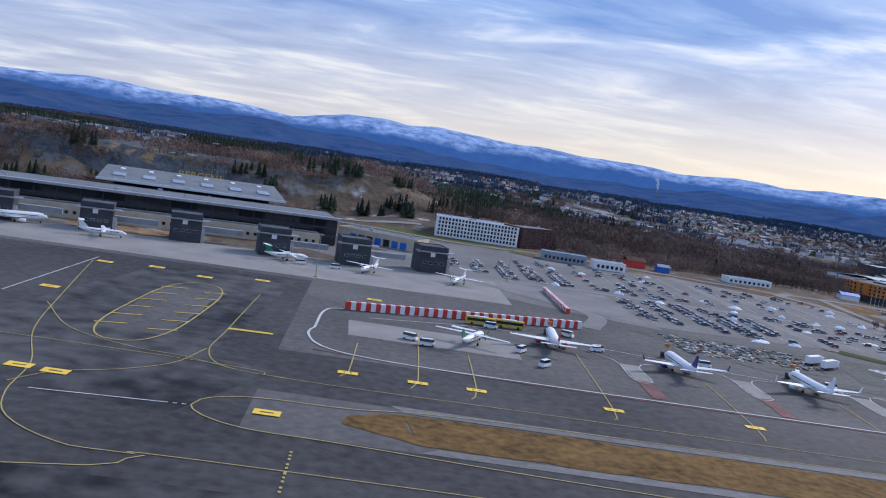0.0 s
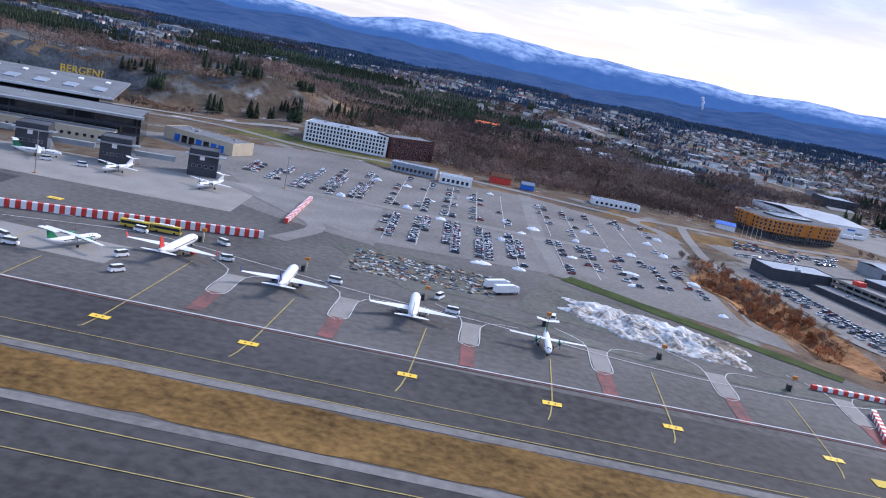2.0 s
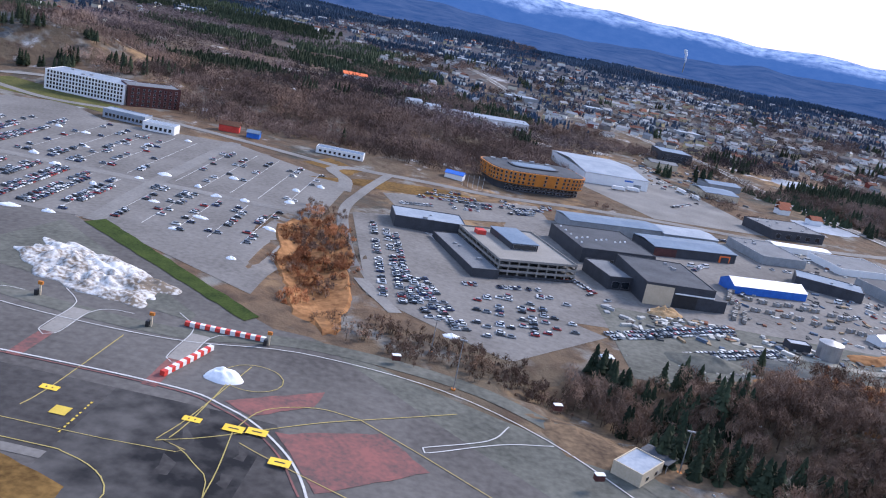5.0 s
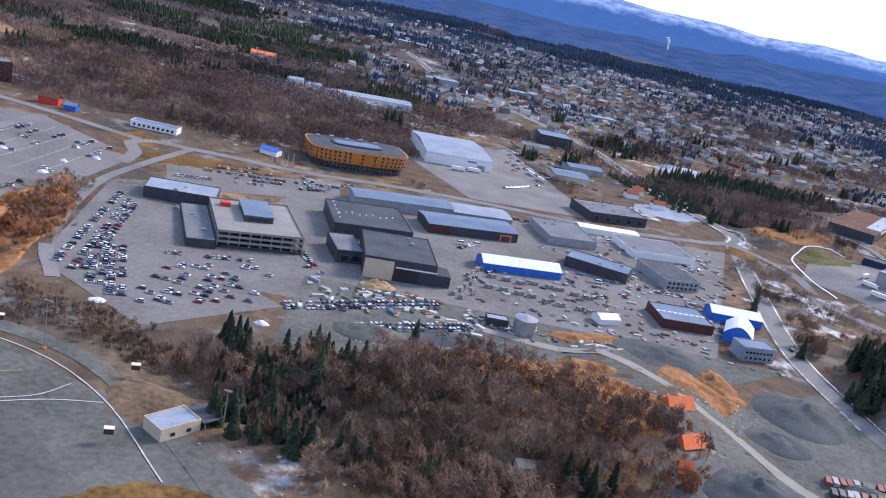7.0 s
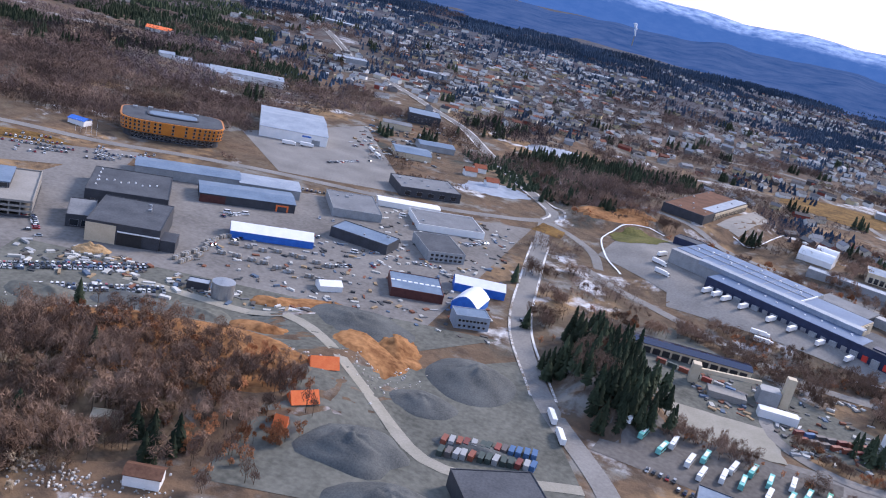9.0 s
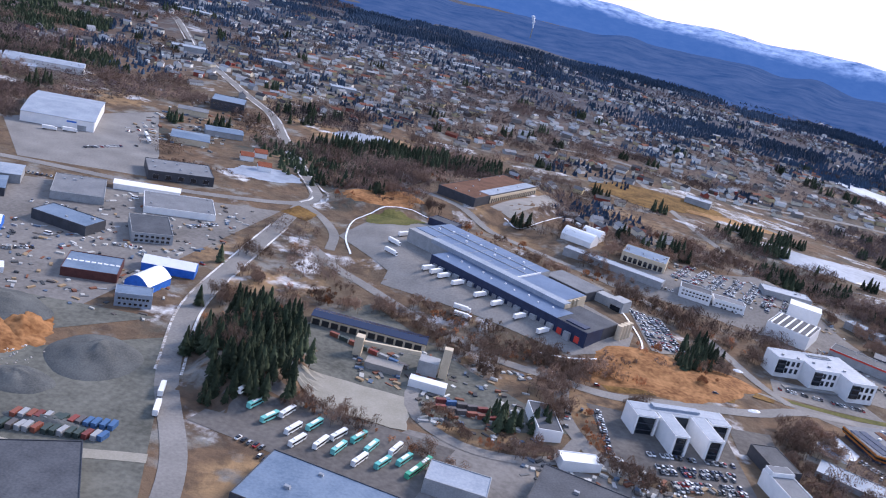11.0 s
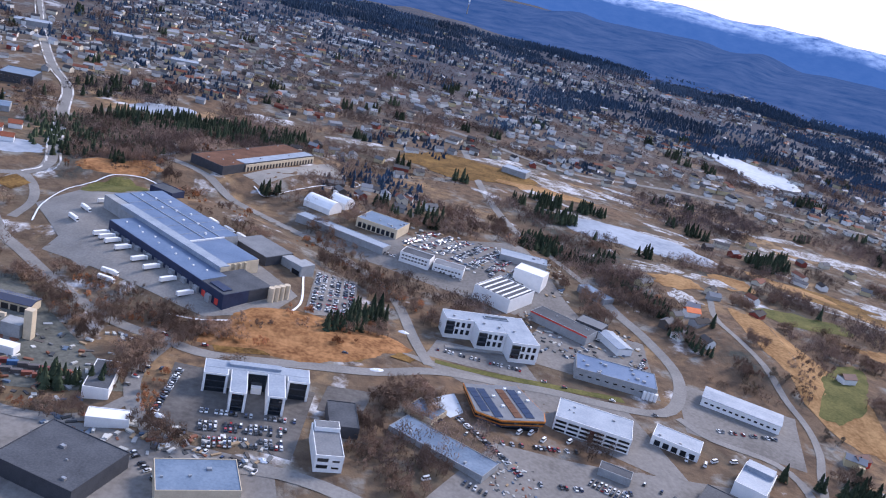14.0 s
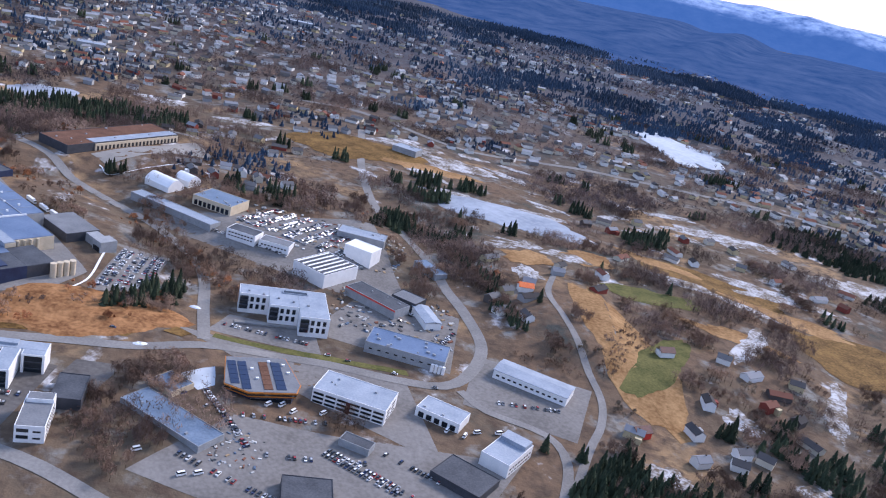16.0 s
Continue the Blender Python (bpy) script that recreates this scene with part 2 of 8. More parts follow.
CAR_COLOURS = [(0.75, 0.76, 0.77), (0.02, 0.021, 0.024), (0.30, 0.31, 0.33), (0.06, 0.065, 0.075), (0.7, 0.7, 0.7), (0.015, 0.03, 0.09), (0.45, 0.46, 0.47), (0.025, 0.025, 0.03), (0.32, 0.02, 0.02), (0.8, 0.8, 0.8), (0.12, 0.13, 0.14)]
CAR_PAINT = paints("car paint", CAR_COLOURS, 0.3, True, 0.6)
CAR_PAINT_ROW = paints("car paint of far rows", CAR_COLOURS, 0.3, False, 0.6)
HOUSE_WALL = paints("painted weatherboard", [(0.72, 0.71, 0.68), (0.75, 0.75, 0.74), (0.50, 0.42, 0.26), (0.24, 0.06, 0.045), (0.32, 0.33, 0.34), (0.6, 0.55, 0.45), (0.09, 0.08, 0.075), (0.74, 0.73, 0.7)], 0.7)
HOUSE_ROOF = paints("house roof tiles", [(0.05, 0.05, 0.055), (0.085, 0.08, 0.08), (0.16, 0.065, 0.045), (0.13, 0.13, 0.135), (0.04, 0.038, 0.04), (0.22, 0.23, 0.25), (0.12, 0.12, 0.125)], 0.8)

GLASS = bpy.data.materials.new("window glass")
GLASS.use_nodes = True
g = GLASS.node_tree.nodes["Principled BSDF"]
g.inputs["Base Color"].default_value, g.inputs["Roughness"].default_value, g.inputs["Specular IOR Level"].default_value = (0.012, 0.018, 0.026, 1), 0.06, 0.7
PANEL = bpy.data.materials.new("solar panel")
PANEL.use_nodes = True
g = PANEL.node_tree.nodes["Principled BSDF"]
g.inputs["Base Color"].default_value, g.inputs["Roughness"].default_value = (0.012, 0.022, 0.06, 1), 0.15

# ---- helpers for building ----
class Shape:
    """Collects corners and faces for one mesh."""

    def __init__(self):
        self.v, self.f, self.m = [], [], []

    def add(self, corners, faces, mat=0):
        k = len(self.v)
        self.v += [tuple(c) for c in corners]
        self.f += [tuple(k + i for i in f) for f in faces]
        self.m += [mat] * len(faces)
        return self

    def hexa(self, lower, upper, mat=0):
        return self.add([*lower, *upper], [(3, 2, 1, 0), (4, 5, 6, 7), (0, 1, 5, 4), (1, 2, 6, 5), (2, 3, 7, 6), (3, 0, 4, 7)], mat)

    def box(self, x0, y0, z0, x1, y1, z1, mat=0, inset=0.0):
        i = inset
        return self.hexa([(x0, y0, z0), (x1, y0, z0), (x1, y1, z0), (x0, y1, z0)], [(x0 + i, y0 + i, z1), (x1 - i, y0 + i, z1), (x1 - i, y1 - i, z1), (x0 + i, y1 - i, z1)], mat)

    def loft(self, rings, mat=0, caps=True):
        """Rings of the same number of corners, joined one to the next."""
        k, n = len(self.v), len(rings[0])
        for r in rings:
            self.v += [tuple(c) for c in r]
        for a in range(len(rings) - 1):
            for i in range(n):
                j = (i + 1) % n
                self.f.append((k + a * n + i, k + a * n + j, k + (a + 1) * n + j, k + (a + 1) * n + i))
                self.m.append(mat)
        if caps:
            self.f += [tuple(k + i for i in reversed(range(n))), tuple(k + (len(rings) - 1) * n + i for i in range(n))]
            self.m += [mat, mat]
        return self

    def tube(self, p, q, r0, r1=None, n=8, mat=0):
        p, q = Vector(p), Vector(q)
        a = (q - p).normalized()
        u = a.orthogonal().normalized()
        w = a.cross(u)
        r1 = r0 if r1 is None else r1
        ring = lambda c, r: [c + (u * math.cos(t) + w * math.sin(t)) * r for t in (2 * math.pi * i / n for i in range(n))]
        return self.loft([ring(p, r0), ring(q, r1)], mat)

    def mesh(self, name, mats, smooth=False):
        me = bpy.data.meshes.new(name)
        me.from_pydata(self.v, [], self.f)
        for m in mats if isinstance(mats, (list, tuple)) else [mats]:
            me.materials.append(m)
        me.polygons.foreach_set("material_index", self.m)
        if smooth:
            me.polygons.foreach_set("use_smooth", [True] * len(self.f))
        me.update()
        return me


def at(m):
    """A pose in true metres, set down at SCALE."""
    return Matrix.Scale(SCALE, 4) @ m


def again(ob, m):
    """A copy of a thing at a pose in true metres."""
    return copy_thing(ob, Matrix.Translation(m.translation * SCALE) @ m.to_quaternion().to_matrix().to_4x4())


def part(name, shape, mats, parent, label="", m=None, smooth=False):
    """One mesh under a thing or a part; shape is a Shape or a mesh to share."""
    ob = new(name, shape if isinstance(shape, bpy.types.Mesh) else shape.mesh(name, mats, smooth))
    ob.parent = parent
    if m is not None:
        ob.matrix_basis = m
    return tagged(ob, label)


def thing(name, label, category, m, group="", kind=""):
    ob = new(name)
    ob.matrix_basis = at(m)
    return tagged(ob, label, category, group, kind)


def single(name, shape, mats, label, category, m=None, group="", kind="", smooth=False):
    ob = new(name, shape.mesh(name, mats, smooth))
    ob.matrix_basis = at(m if m is not None else Matrix())
    return tagged(ob, label, category, group, kind)


def smooth_step(a, b, v):
    k = min(1.0, max(0.0, (v - a) / (b - a)))
    return k * k * (3 - 2 * k)


# ---- the lie of the land: flat-topped rises (x, y, half length, half width, turn, height) ----
RISES = [
    (955, 705, 136, 92, -42, 10.5), (838, 850, 48, 36, 20, 9), (600, 372, 88, 45, 10, 9), (655, 440, 36, 26, -30, 6),
    (806, 476, 20, 52, 8, 13), (140, 960, 230, 150, 5, 9), (-235, 860, 240, 90, 12, 34), (40, 800, 75, 50, 22, 5),
    (1500, 820, 170, 160, 0, 8), (1120, 880, 150, 90, -20, 10), (943, 970, 125, 62, 58, 12), (1085, 608, 46, 30, 30, 2), (480, 335, 50, 22, -15, -8),
    (322, 430, 14, 70, 15, -5), (1095, 510, 130, 95, 0, 5), (1440, 770, 40, 90, 0, 6),
]


def lie(x, y):
    z = -3.5 * smooth_step(330, 430, x) * smooth_step(-200, 150, y)
    for cx, cy, a, b, turn, height in RISES:
        dx, dy, c, s = x - cx, y - cy, math.cos(radians(turn)), math.sin(radians(turn))
        d = math.hypot((dx * c + dy * s) / a, (dy * c - dx * s) / b)
        if d < 1.3:
            z += height * (1 - smooth_step(0.75, 1.3, d))
    if y > 880:
        far = smooth_step(880, 1500, y)
        z += far * 14 * (noise.noise((x / 420, y / 420, 3.1)) + 0.5 * noise.noise((x / 170, y / 170, 7.7)))
        z += 12 * smooth_step(1000, 2600, y)
    return z


def steps(*runs):
    out = []
    for a, b, d in runs:
        out += list(np.arange(a, b, d))
    return out


# one sheet of ground to the skyline
XS = steps((-6600, -450, 150), (-450, 1800, 15), (1800, 3000, 40), (3000, 8400, 150))
YS = steps((-3900, 100, 160), (100, 1100, 12), (1100, 2200, 30), (2200, 3600, 70), (3600, 9300, 150))
HEIGHTS = np.array([[lie(x, y) for x in XS] for y in YS])
sheet = Shape()
sheet.v = [(x, y, HEIGHTS[j][i]) for j, y in enumerate(YS) for i, x in enumerate(XS)]
W = len(XS)


def ground(x, y):
    """The sheet's height at a place."""
    i, j = max(0, min(W - 2, int(np.searchsorted(XS, x)) - 1)), max(0, min(len(YS) - 2, int(np.searchsorted(YS, y)) - 1))
    u, v = (x - XS[i]) / (XS[i + 1] - XS[i]), (y - YS[j]) / (YS[j + 1] - YS[j])
    return float((HEIGHTS[j][i] * (1 - u) + HEIGHTS[j][i + 1] * u) * (1 - v) + (HEIGHTS[j + 1][i] * (1 - u) + HEIGHTS[j + 1][i + 1] * u) * v)


sheet.f = [(j * W + i, j * W + i + 1, (j + 1) * W + i + 1, (j + 1) * W + i) for j in range(len(YS) - 1) for i in range(W - 1)]
sheet.m = [0] * len(sheet.f)

LAND = bpy.data.materials.new("winter land")
LAND.use_nodes = True
n, l = LAND.node_tree.nodes, LAND.node_tree.links
geo = n.new("ShaderNodeNewGeometry")
last = None
for scale, detail, lo, hi, colour in ((0.006, 6, 0.40, 0.56, (0.15, 0.10, 0.066)), (0.011, 7, 0.56, 0.64, (0.06, 0.062, 0.055)), (0.009, 8, 0.55, 0.63, (0.29, 0.19, 0.105)), (0.03, 8, 0.53, 0.62, (0.20, 0.195, 0.18)), (0.018, 8, 0.60, 0.66, (0.58, 0.59, 0.61)), (0.09, 6, 0.46, 0.64, (0.085, 0.06, 0.044))):
    tex, rng, mix = n.new("ShaderNodeTexNoise"), n.new("ShaderNodeMapRange"), n.new("ShaderNodeMix")
    tex.noise_dimensions = "4D"
    tex.inputs["W"].default_value = scale * 1000
    tex.inputs["Scale"].default_value, tex.inputs["Detail"].default_value, tex.inputs["Roughness"].default_value = scale / SCALE, detail, 0.6
    l.new(geo.outputs["Position"], tex.inputs["Vector"])
    rng.inputs["From Min"].default_value, rng.inputs["From Max"].default_value = lo, hi
    l.new(tex.outputs["Fac"], rng.inputs["Value"])
    mix.data_type = "RGBA"
    mix.inputs[6].default_value, mix.inputs[7].default_value = (0.12, 0.095, 0.068, 1), (*colour, 1)
    if last:
        l.new(last, mix.inputs[6])
    l.new(rng.outputs[0], mix.inputs[0])
    last = mix.outputs[2]
# bluish haze of distance is painted into the ground colour farther up the valley
up_valley, haze_share, mix = n.new("ShaderNodeSeparateXYZ"), n.new("ShaderNodeMapRange"), n.new("ShaderNodeMix")
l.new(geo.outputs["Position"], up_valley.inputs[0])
haze_share.inputs["From Min"].default_value, haze_share.inputs["From Max"].default_value = 1200 * SCALE, 2300 * SCALE
haze_share.inputs["To Max"].default_value = 0.8
l.new(up_valley.outputs["Y"], haze_share.inputs["Value"])
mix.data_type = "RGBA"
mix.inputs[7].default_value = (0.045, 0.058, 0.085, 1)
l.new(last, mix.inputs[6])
l.new(haze_share.outputs[0], mix.inputs[0])
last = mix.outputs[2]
bump = n.new("ShaderNodeBump")
bump.inputs["Strength"].default_value, bump.inputs["Distance"].default_value = 0.6, 2.0
l.new(tex.outputs["Fac"], bump.inputs["Height"])
l.new(bump.outputs[0], n["Principled BSDF"].inputs["Normal"])
l.new(last, n["Principled BSDF"].inputs["Base Color"])
n["Principled BSDF"].inputs["Roughness"].default_value, n["Principled BSDF"].inputs["Specular IOR Level"].default_value = 0.95, 0.1
single("ground", sheet, LAND, "brown winter land with dark woods, withered fields, snow patches and painted far haze", "ground", kind="structure", smooth=True)


# ---- distance: wooded hills and snowy mountains on the skyline ----
def backdrop(name, radius, depth, crest, seed, mat, label):
    s = Shape()
    rings, count = 22, 420
    for k in range(rings):
        r = radius + depth * k / (rings - 1)
        for i in range(count):
            az = radians(-80 + 160 * i / (count - 1))
            x, y = 640 + r * math.sin(az), r * math.cos(az)
            rough = noise.fractal((x / 1100, y / 1100, seed), 1.0, 2.0, 5)
            share = smooth_step(0, 0.86, k / (rings - 1))
            top = crest(math.degrees(az)) * (1 + 0.10 * rough) + 30 * noise.noise((math.degrees(az) / 2.2, seed, 0.3))
            s.v.append((x, y, -12 + (top + 12) * share + 40 * rough * share * (1 - share) * 3))
    s.f = [(k * count + i, k * count + i + 1, (k + 1) * count + i + 1, (k + 1) * count + i) for k in range(rings - 1) for i in range(count - 1)]
    s.m = [0] * len(s.f)
    return single(name, s, mat, label, "mountains", kind="structure", smooth=True)


def slope_material(name, woods, bare, snow, line, haze_colour, glow):
    """Woods low down, bare rock and snow higher; blue emission of the slope itself imitates haze before it."""
    m = bpy.data.materials.new(name)
    m.use_nodes = True
    n, l = m.node_tree.nodes, m.node_tree.links
    p = n["Principled BSDF"]
    geo, sep = n.new("ShaderNodeNewGeometry"), n.new("ShaderNodeSeparateXYZ")
    l.new(geo.outputs["Position"], sep.inputs[0])
    tex, small = n.new("ShaderNodeTexNoise"), n.new("ShaderNodeTexNoise")
    for t, scale in ((tex, 0.002), (small, 0.009)):
        t.inputs["Scale"].default_value, t.inputs["Detail"].default_value, t.inputs["Roughness"].default_value = scale / SCALE, 8, 0.65
        l.new(geo.outputs["Position"], t.inputs["Vector"])
    high = n.new("ShaderNodeMath")
    high.operation = "MULTIPLY_ADD"
    high.inputs[1].default_value = 200.0 * SCALE
    l.new(tex.outputs["Fac"], high.inputs[0])
    l.new(sep.outputs["Z"], high.inputs[2])
    rng = n.new("ShaderNodeMapRange")
    rng.inputs["From Min"].default_value, rng.inputs["From Max"].default_value = line * SCALE, (line + 70) * SCALE
    l.new(high.outputs[0], rng.inputs["Value"])
    cut = n.new("ShaderNodeMapRange")
    cut.inputs["From Min"].default_value, cut.inputs["From Max"].default_value = 0.30, 0.74
    l.new(small.outputs["Fac"], cut.inputs["Value"])
    both = n.new("ShaderNodeMath")
    both.operation = "MULTIPLY"
    l.new(rng.outputs[0], both.inputs[0])
    l.new(cut.outputs[0], both.inputs[1])
    mix1, mix2 = n.new("ShaderNodeMix"), n.new("ShaderNodeMix")
    for mx in (mix1, mix2):
        mx.data_type = "RGBA"
    mix1.inputs[6].default_value, mix1.inputs[7].default_value = (*woods, 1), (*bare, 1)
    l.new(cut.outputs[0], mix1.inputs[0])
    l.new(mix1.outputs[2], mix2.inputs[6])
    mix2.inputs[7].default_value = (*snow, 1)
    l.new(both.outputs[0], mix2.inputs[0])
    l.new(mix2.outputs[2], p.inputs["Base Color"])
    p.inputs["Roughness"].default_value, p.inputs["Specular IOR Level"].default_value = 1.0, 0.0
    p.inputs["Emission Color"].default_value, p.inputs["Emission Strength"].default_value = (*haze_colour, 1), glow
    return m


def mountain_crest(az):
    return float(np.interp(az, [-80, -30, -26, -18, -12.5, -9, -3, 2, 8, 14, 20, 26, 33, 80], [100, 250, 305, 310, 250, 370, 370, 320, 290, 280, 300, 290, 280, 200]))


def hill_crest(az):
    return float(np.interp(az, [-80, -34, -20, -8, 4, 12, 20, 28, 80], [40, 110, 130, 80, 60, 90, 110, 120, 60]))


# bluish tones and emission put the distance haze into both slope materials
backdrop("far_mountains", 7900, 1300, mountain_crest, 2.3, slope_material("far snowy slopes", (0.012, 0.025, 0.05), (0.035, 0.05, 0.08), (0.50, 0.57, 0.68), 270, (0.055, 0.165, 0.50), 0.5), "far mountains with snow on their ridges and a blue haze glow")
backdrop("far_hills", 2900, 2900, hill_crest, 9.1, slope_material("far wooded slopes", (0.007, 0.016, 0.028), (0.06, 0.072, 0.095), (0.45, 0.5, 0.56), 265, (0.03, 0.10, 0.33), 0.42), "wooded hills before the mountains with a dark blue haze glow")


TAKEN = set()


def take(x, y, r=0.0):
    """Notes that no tree or house may stand here."""
    k = int(r // 12) + 1 if r else 0
    for i in range(-k, k + 1):
        for j in range(-k, k + 1):
            TAKEN.add((int(x // 12) + i, int(y // 12) + j))


def is_free(x, y):
    return (int(x // 12), int(y // 12)) not in TAKEN


# ---- surfaces laid on the ground ----
def patch(name, a, b, c, d, mat, lift, label, cell=8.0, category="pavement", rough_edge=0.0):
    """A four-cornered surface draped over the ground; a-b and d-c are opposite edges."""
    s = Shape()
    a, b, c, d = [Vector(p) for p in (a, b, c, d)]
    nu = max(1, int(max((b - a).length, (c - d).length) / cell))
    nv = max(1, int(max((d - a).length, (c - b).length) / cell))
    for j in range(nv + 1):
        for i in range(nu + 1):
            u, v = i / nu, j / nv
            p = (a * (1 - u) + b * u) * (1 - v) + (d * (1 - u) + c * u) * v
            if rough_edge and (i in (0, nu) or j in (0, nv)):
                p = p + Vector((noise.noise((p.x / 6, p.y / 6, 1)), noise.noise((p.x / 6, p.y / 6, 5)))) * rough_edge
            s.v.append((p.x, p.y, ground(p.x, p.y) + lift))
            if category != "slope":
                take(p.x, p.y)
    s.f = [(j * (nu + 1) + i, j * (nu + 1) + i + 1, (j + 1) * (nu + 1) + i + 1, (j + 1) * (nu + 1) + i) for j in range(nv) for i in range(nu)]
    s.m = [0] * len(s.f)
    return single(name, s, mat, label, category, kind="structure")


def blob(name, cx, cy, rx, ry, turn, mat, lift, label, category="field", seed=0.0, wobble=0.35):
    """A surface with an uneven natural outline, draped over the ground."""
    s = Shape()
    n_, k_ = 48, max(3, int(max(rx, ry) / 9))
    c, q = math.cos(radians(turn)), math.sin(radians(turn))
    for j in range(k_ + 1):
        for i in range(n_):
            a = 2 * math.pi * i / n_
            e = j / k_ * (1 + wobble * noise.noise((1.4 * math.cos(a), 1.4 * math.sin(a), seed)) + 0.5 * wobble * noise.noise((4 * math.cos(a), 4 * math.sin(a), seed + 9)))
            u, v = rx * e * math.cos(a), ry * e * math.sin(a)
            x, y = cx + u * c - v * q, cy + u * q + v * c
            s.v.append((x, y, ground(x, y) + (lift if j < k_ or lift < 0.44 else -0.7)))
            if category != "slope":
                take(x, y)
    s.f = [(j * n_ + i, (j + 1) * n_ + i, (j + 1) * n_ + (i + 1) % n_, j * n_ + (i + 1) % n_) for j in range(k_) for i in range(n_)]
    s.m = [0] * len(s.f)
    return single(name, s, mat, label, category, kind="structure")


def curve_points(points, spacing):
    """A smooth line through the points, cut into steps."""
    p = [Vector(q) for q in points]
    p = [p[0] * 2 - p[1]] + p + [p[-1] * 2 - p[-2]]
    out = []
    for i in range(1, len(p) - 2):
        k = max(1, int((p[i + 1] - p[i]).length / spacing))
        for j in range(k):
            t = j / k
            out.append(0.5 * (2 * p[i] + (p[i + 1] - p[i - 1]) * t + (2 * p[i - 1] - 5 * p[i] + 4 * p[i + 1] - p[i + 2]) * t * t + (3 * p[i] - p[i - 1] - 3 * p[i + 1] + p[i + 2]) * t ** 3))
    return out + [p[-2]]


def ribbon(name, points, width, mat, lift, label, category="road", spacing=9.0, dash=None, straight=False, parent=None):
    """A strip along a line, draped over the ground; dash: metres painted and left out."""
    s = Shape()
    line = [Vector(q) for q in points] if straight else curve_points(points, spacing if not dash else 1.0)
    if straight:
        fine = []
        for p, q in zip(line, line[1:]):
            k = max(1, int((q - p).length / (spacing if not dash else 1.0)))
            fine += [p + (q - p) * j / k for j in range(k)]
        line = fine + [line[-1]]
    run = 0.0
    for i, p in enumerate(line):
        t = (line[min(i + 1, len(line) - 1)] - line[max(i - 1, 0)]).normalized()
        side = Vector((-t.y, t.x)) * width / 2
        for q in (p - side, p + side):
            if category == "road":
                take(q.x, q.y)
            s.v.append((q.x, q.y, ground(q.x, q.y) + lift))
        if i:
            run += (p - line[i - 1]).length
            if not dash or run % (dash[0] + dash[1]) < dash[0]:
                s.f.append((2 * i - 2, 2 * i - 1, 2 * i + 1, 2 * i))
    s.m = [0] * len(s.f)
    return single(name, s, mat, label, category, kind="structure")


# airport
patch("apron_south", (-900, -600), (900, -600), (900, 120), (-900, 120), ASPHALT, 0.5, "grey runway and taxiway asphalt", 20)
patch("apron_taxiway", (-600, 120), (620, 120), (345, 335), (-600, 335), ASPHALT, 0.06, "grey apron asphalt with dark tyre marks")
patch("apron_stands", (-600, 335), (330, 335), (205, 420), (-600, 520), ASPHALT, 0.065, "grey apron asphalt before the terminal")
patch("apron_end", (345, 335), (620, 120), (700, 120), (482, 285), GRAVEL, 0.05, "grey gravel shoulder beyond the apron")
patch("taxiway_lane", (-560, 218), (375, 218), (352, 262), (-560, 262), ASPHALT_NEW, 0.10, "dark newer asphalt of the taxi lane")
patch("taxiway_near", (-560, 128), (420, 128), (392, 186), (-560, 186), ASPHALT_NEW, 0.10, "dark newer asphalt of the parallel taxiway")
patch("taxiway_west", (-300, 186), (-30, 186), (-40, 400), (-260, 385), ASPHALT_NEW, 0.09, "dark asphalt where taxiways meet")
patch("taxiway_turn", (-150, 196), (-46, 190), (-30, 236), (-120, 262), ASPHALT_WORN, 0.11, "asphalt blackened by tyres where taxiways meet")
patch("taxiway_turn_north", (-118, 258), (-50, 240), (-46, 392), (-104, 380), ASPHALT_WORN, 0.115, "asphalt blackened by tyres round the island")
patch("island_ground", (-88, 258), (-66, 258), (-66, 340), (-88, 340), ASPHALT, 0.13, "grey asphalt of the painted island", 8, "pavement", 2.0)
patch("taxiway_south", (-200, 128), (60, 128), (60, 152), (-200, 150), ASPHALT_WORN, 0.112, "tyre-blackened asphalt of the near taxiway")
patch("taxiway_end", (300, 200), (352, 190), (352, 262), (300, 262), ASPHALT_WORN, 0.112, "tyre-blackened asphalt at the lane's end")
patch("concrete_apron", (-330, 388), (54, 414), (51, 492), (-330, 440), CONCRETE, 0.14, "pale concrete stand area by the terminal")
patch("concrete_pad", (-15, 296), (45, 296), (45, 322), (-17, 322), CONCRETE, 0.12, "pale concrete pad on the apron")
patch("grass_strip", (10, 191), (286, 191), (290, 215), (4, 213), DRY_GRASS, 0.16, "withered brown grass between taxiways", 7, "grass", 2.0)
patch("grass_tip", (-8, 199), (10, 191), (4, 213), (-8, 206), DRY_GRASS, 0.154, "withered grass tip of the strip", 5, "grass", 1.0)
patch("grass_end", (284, 193), (312, 199), (312, 207), (288, 215), DRY_GRASS, 0.166, "withered grass end of the strip", 5, "grass", 1.0)
patch("red_zone_big", (333, 269), (343, 263), (360, 280), (361, 292), RED_GROUND, 0.18, "faded red painted ground at the apron's end", 5, "road marking", 1.0)
patch("red_zone_wide", (353, 257), (372, 230), (402, 258), (384, 274), RED_GROUND, 0.185, "faded red painted ground beside the line", 5, "road marking", 1.5)
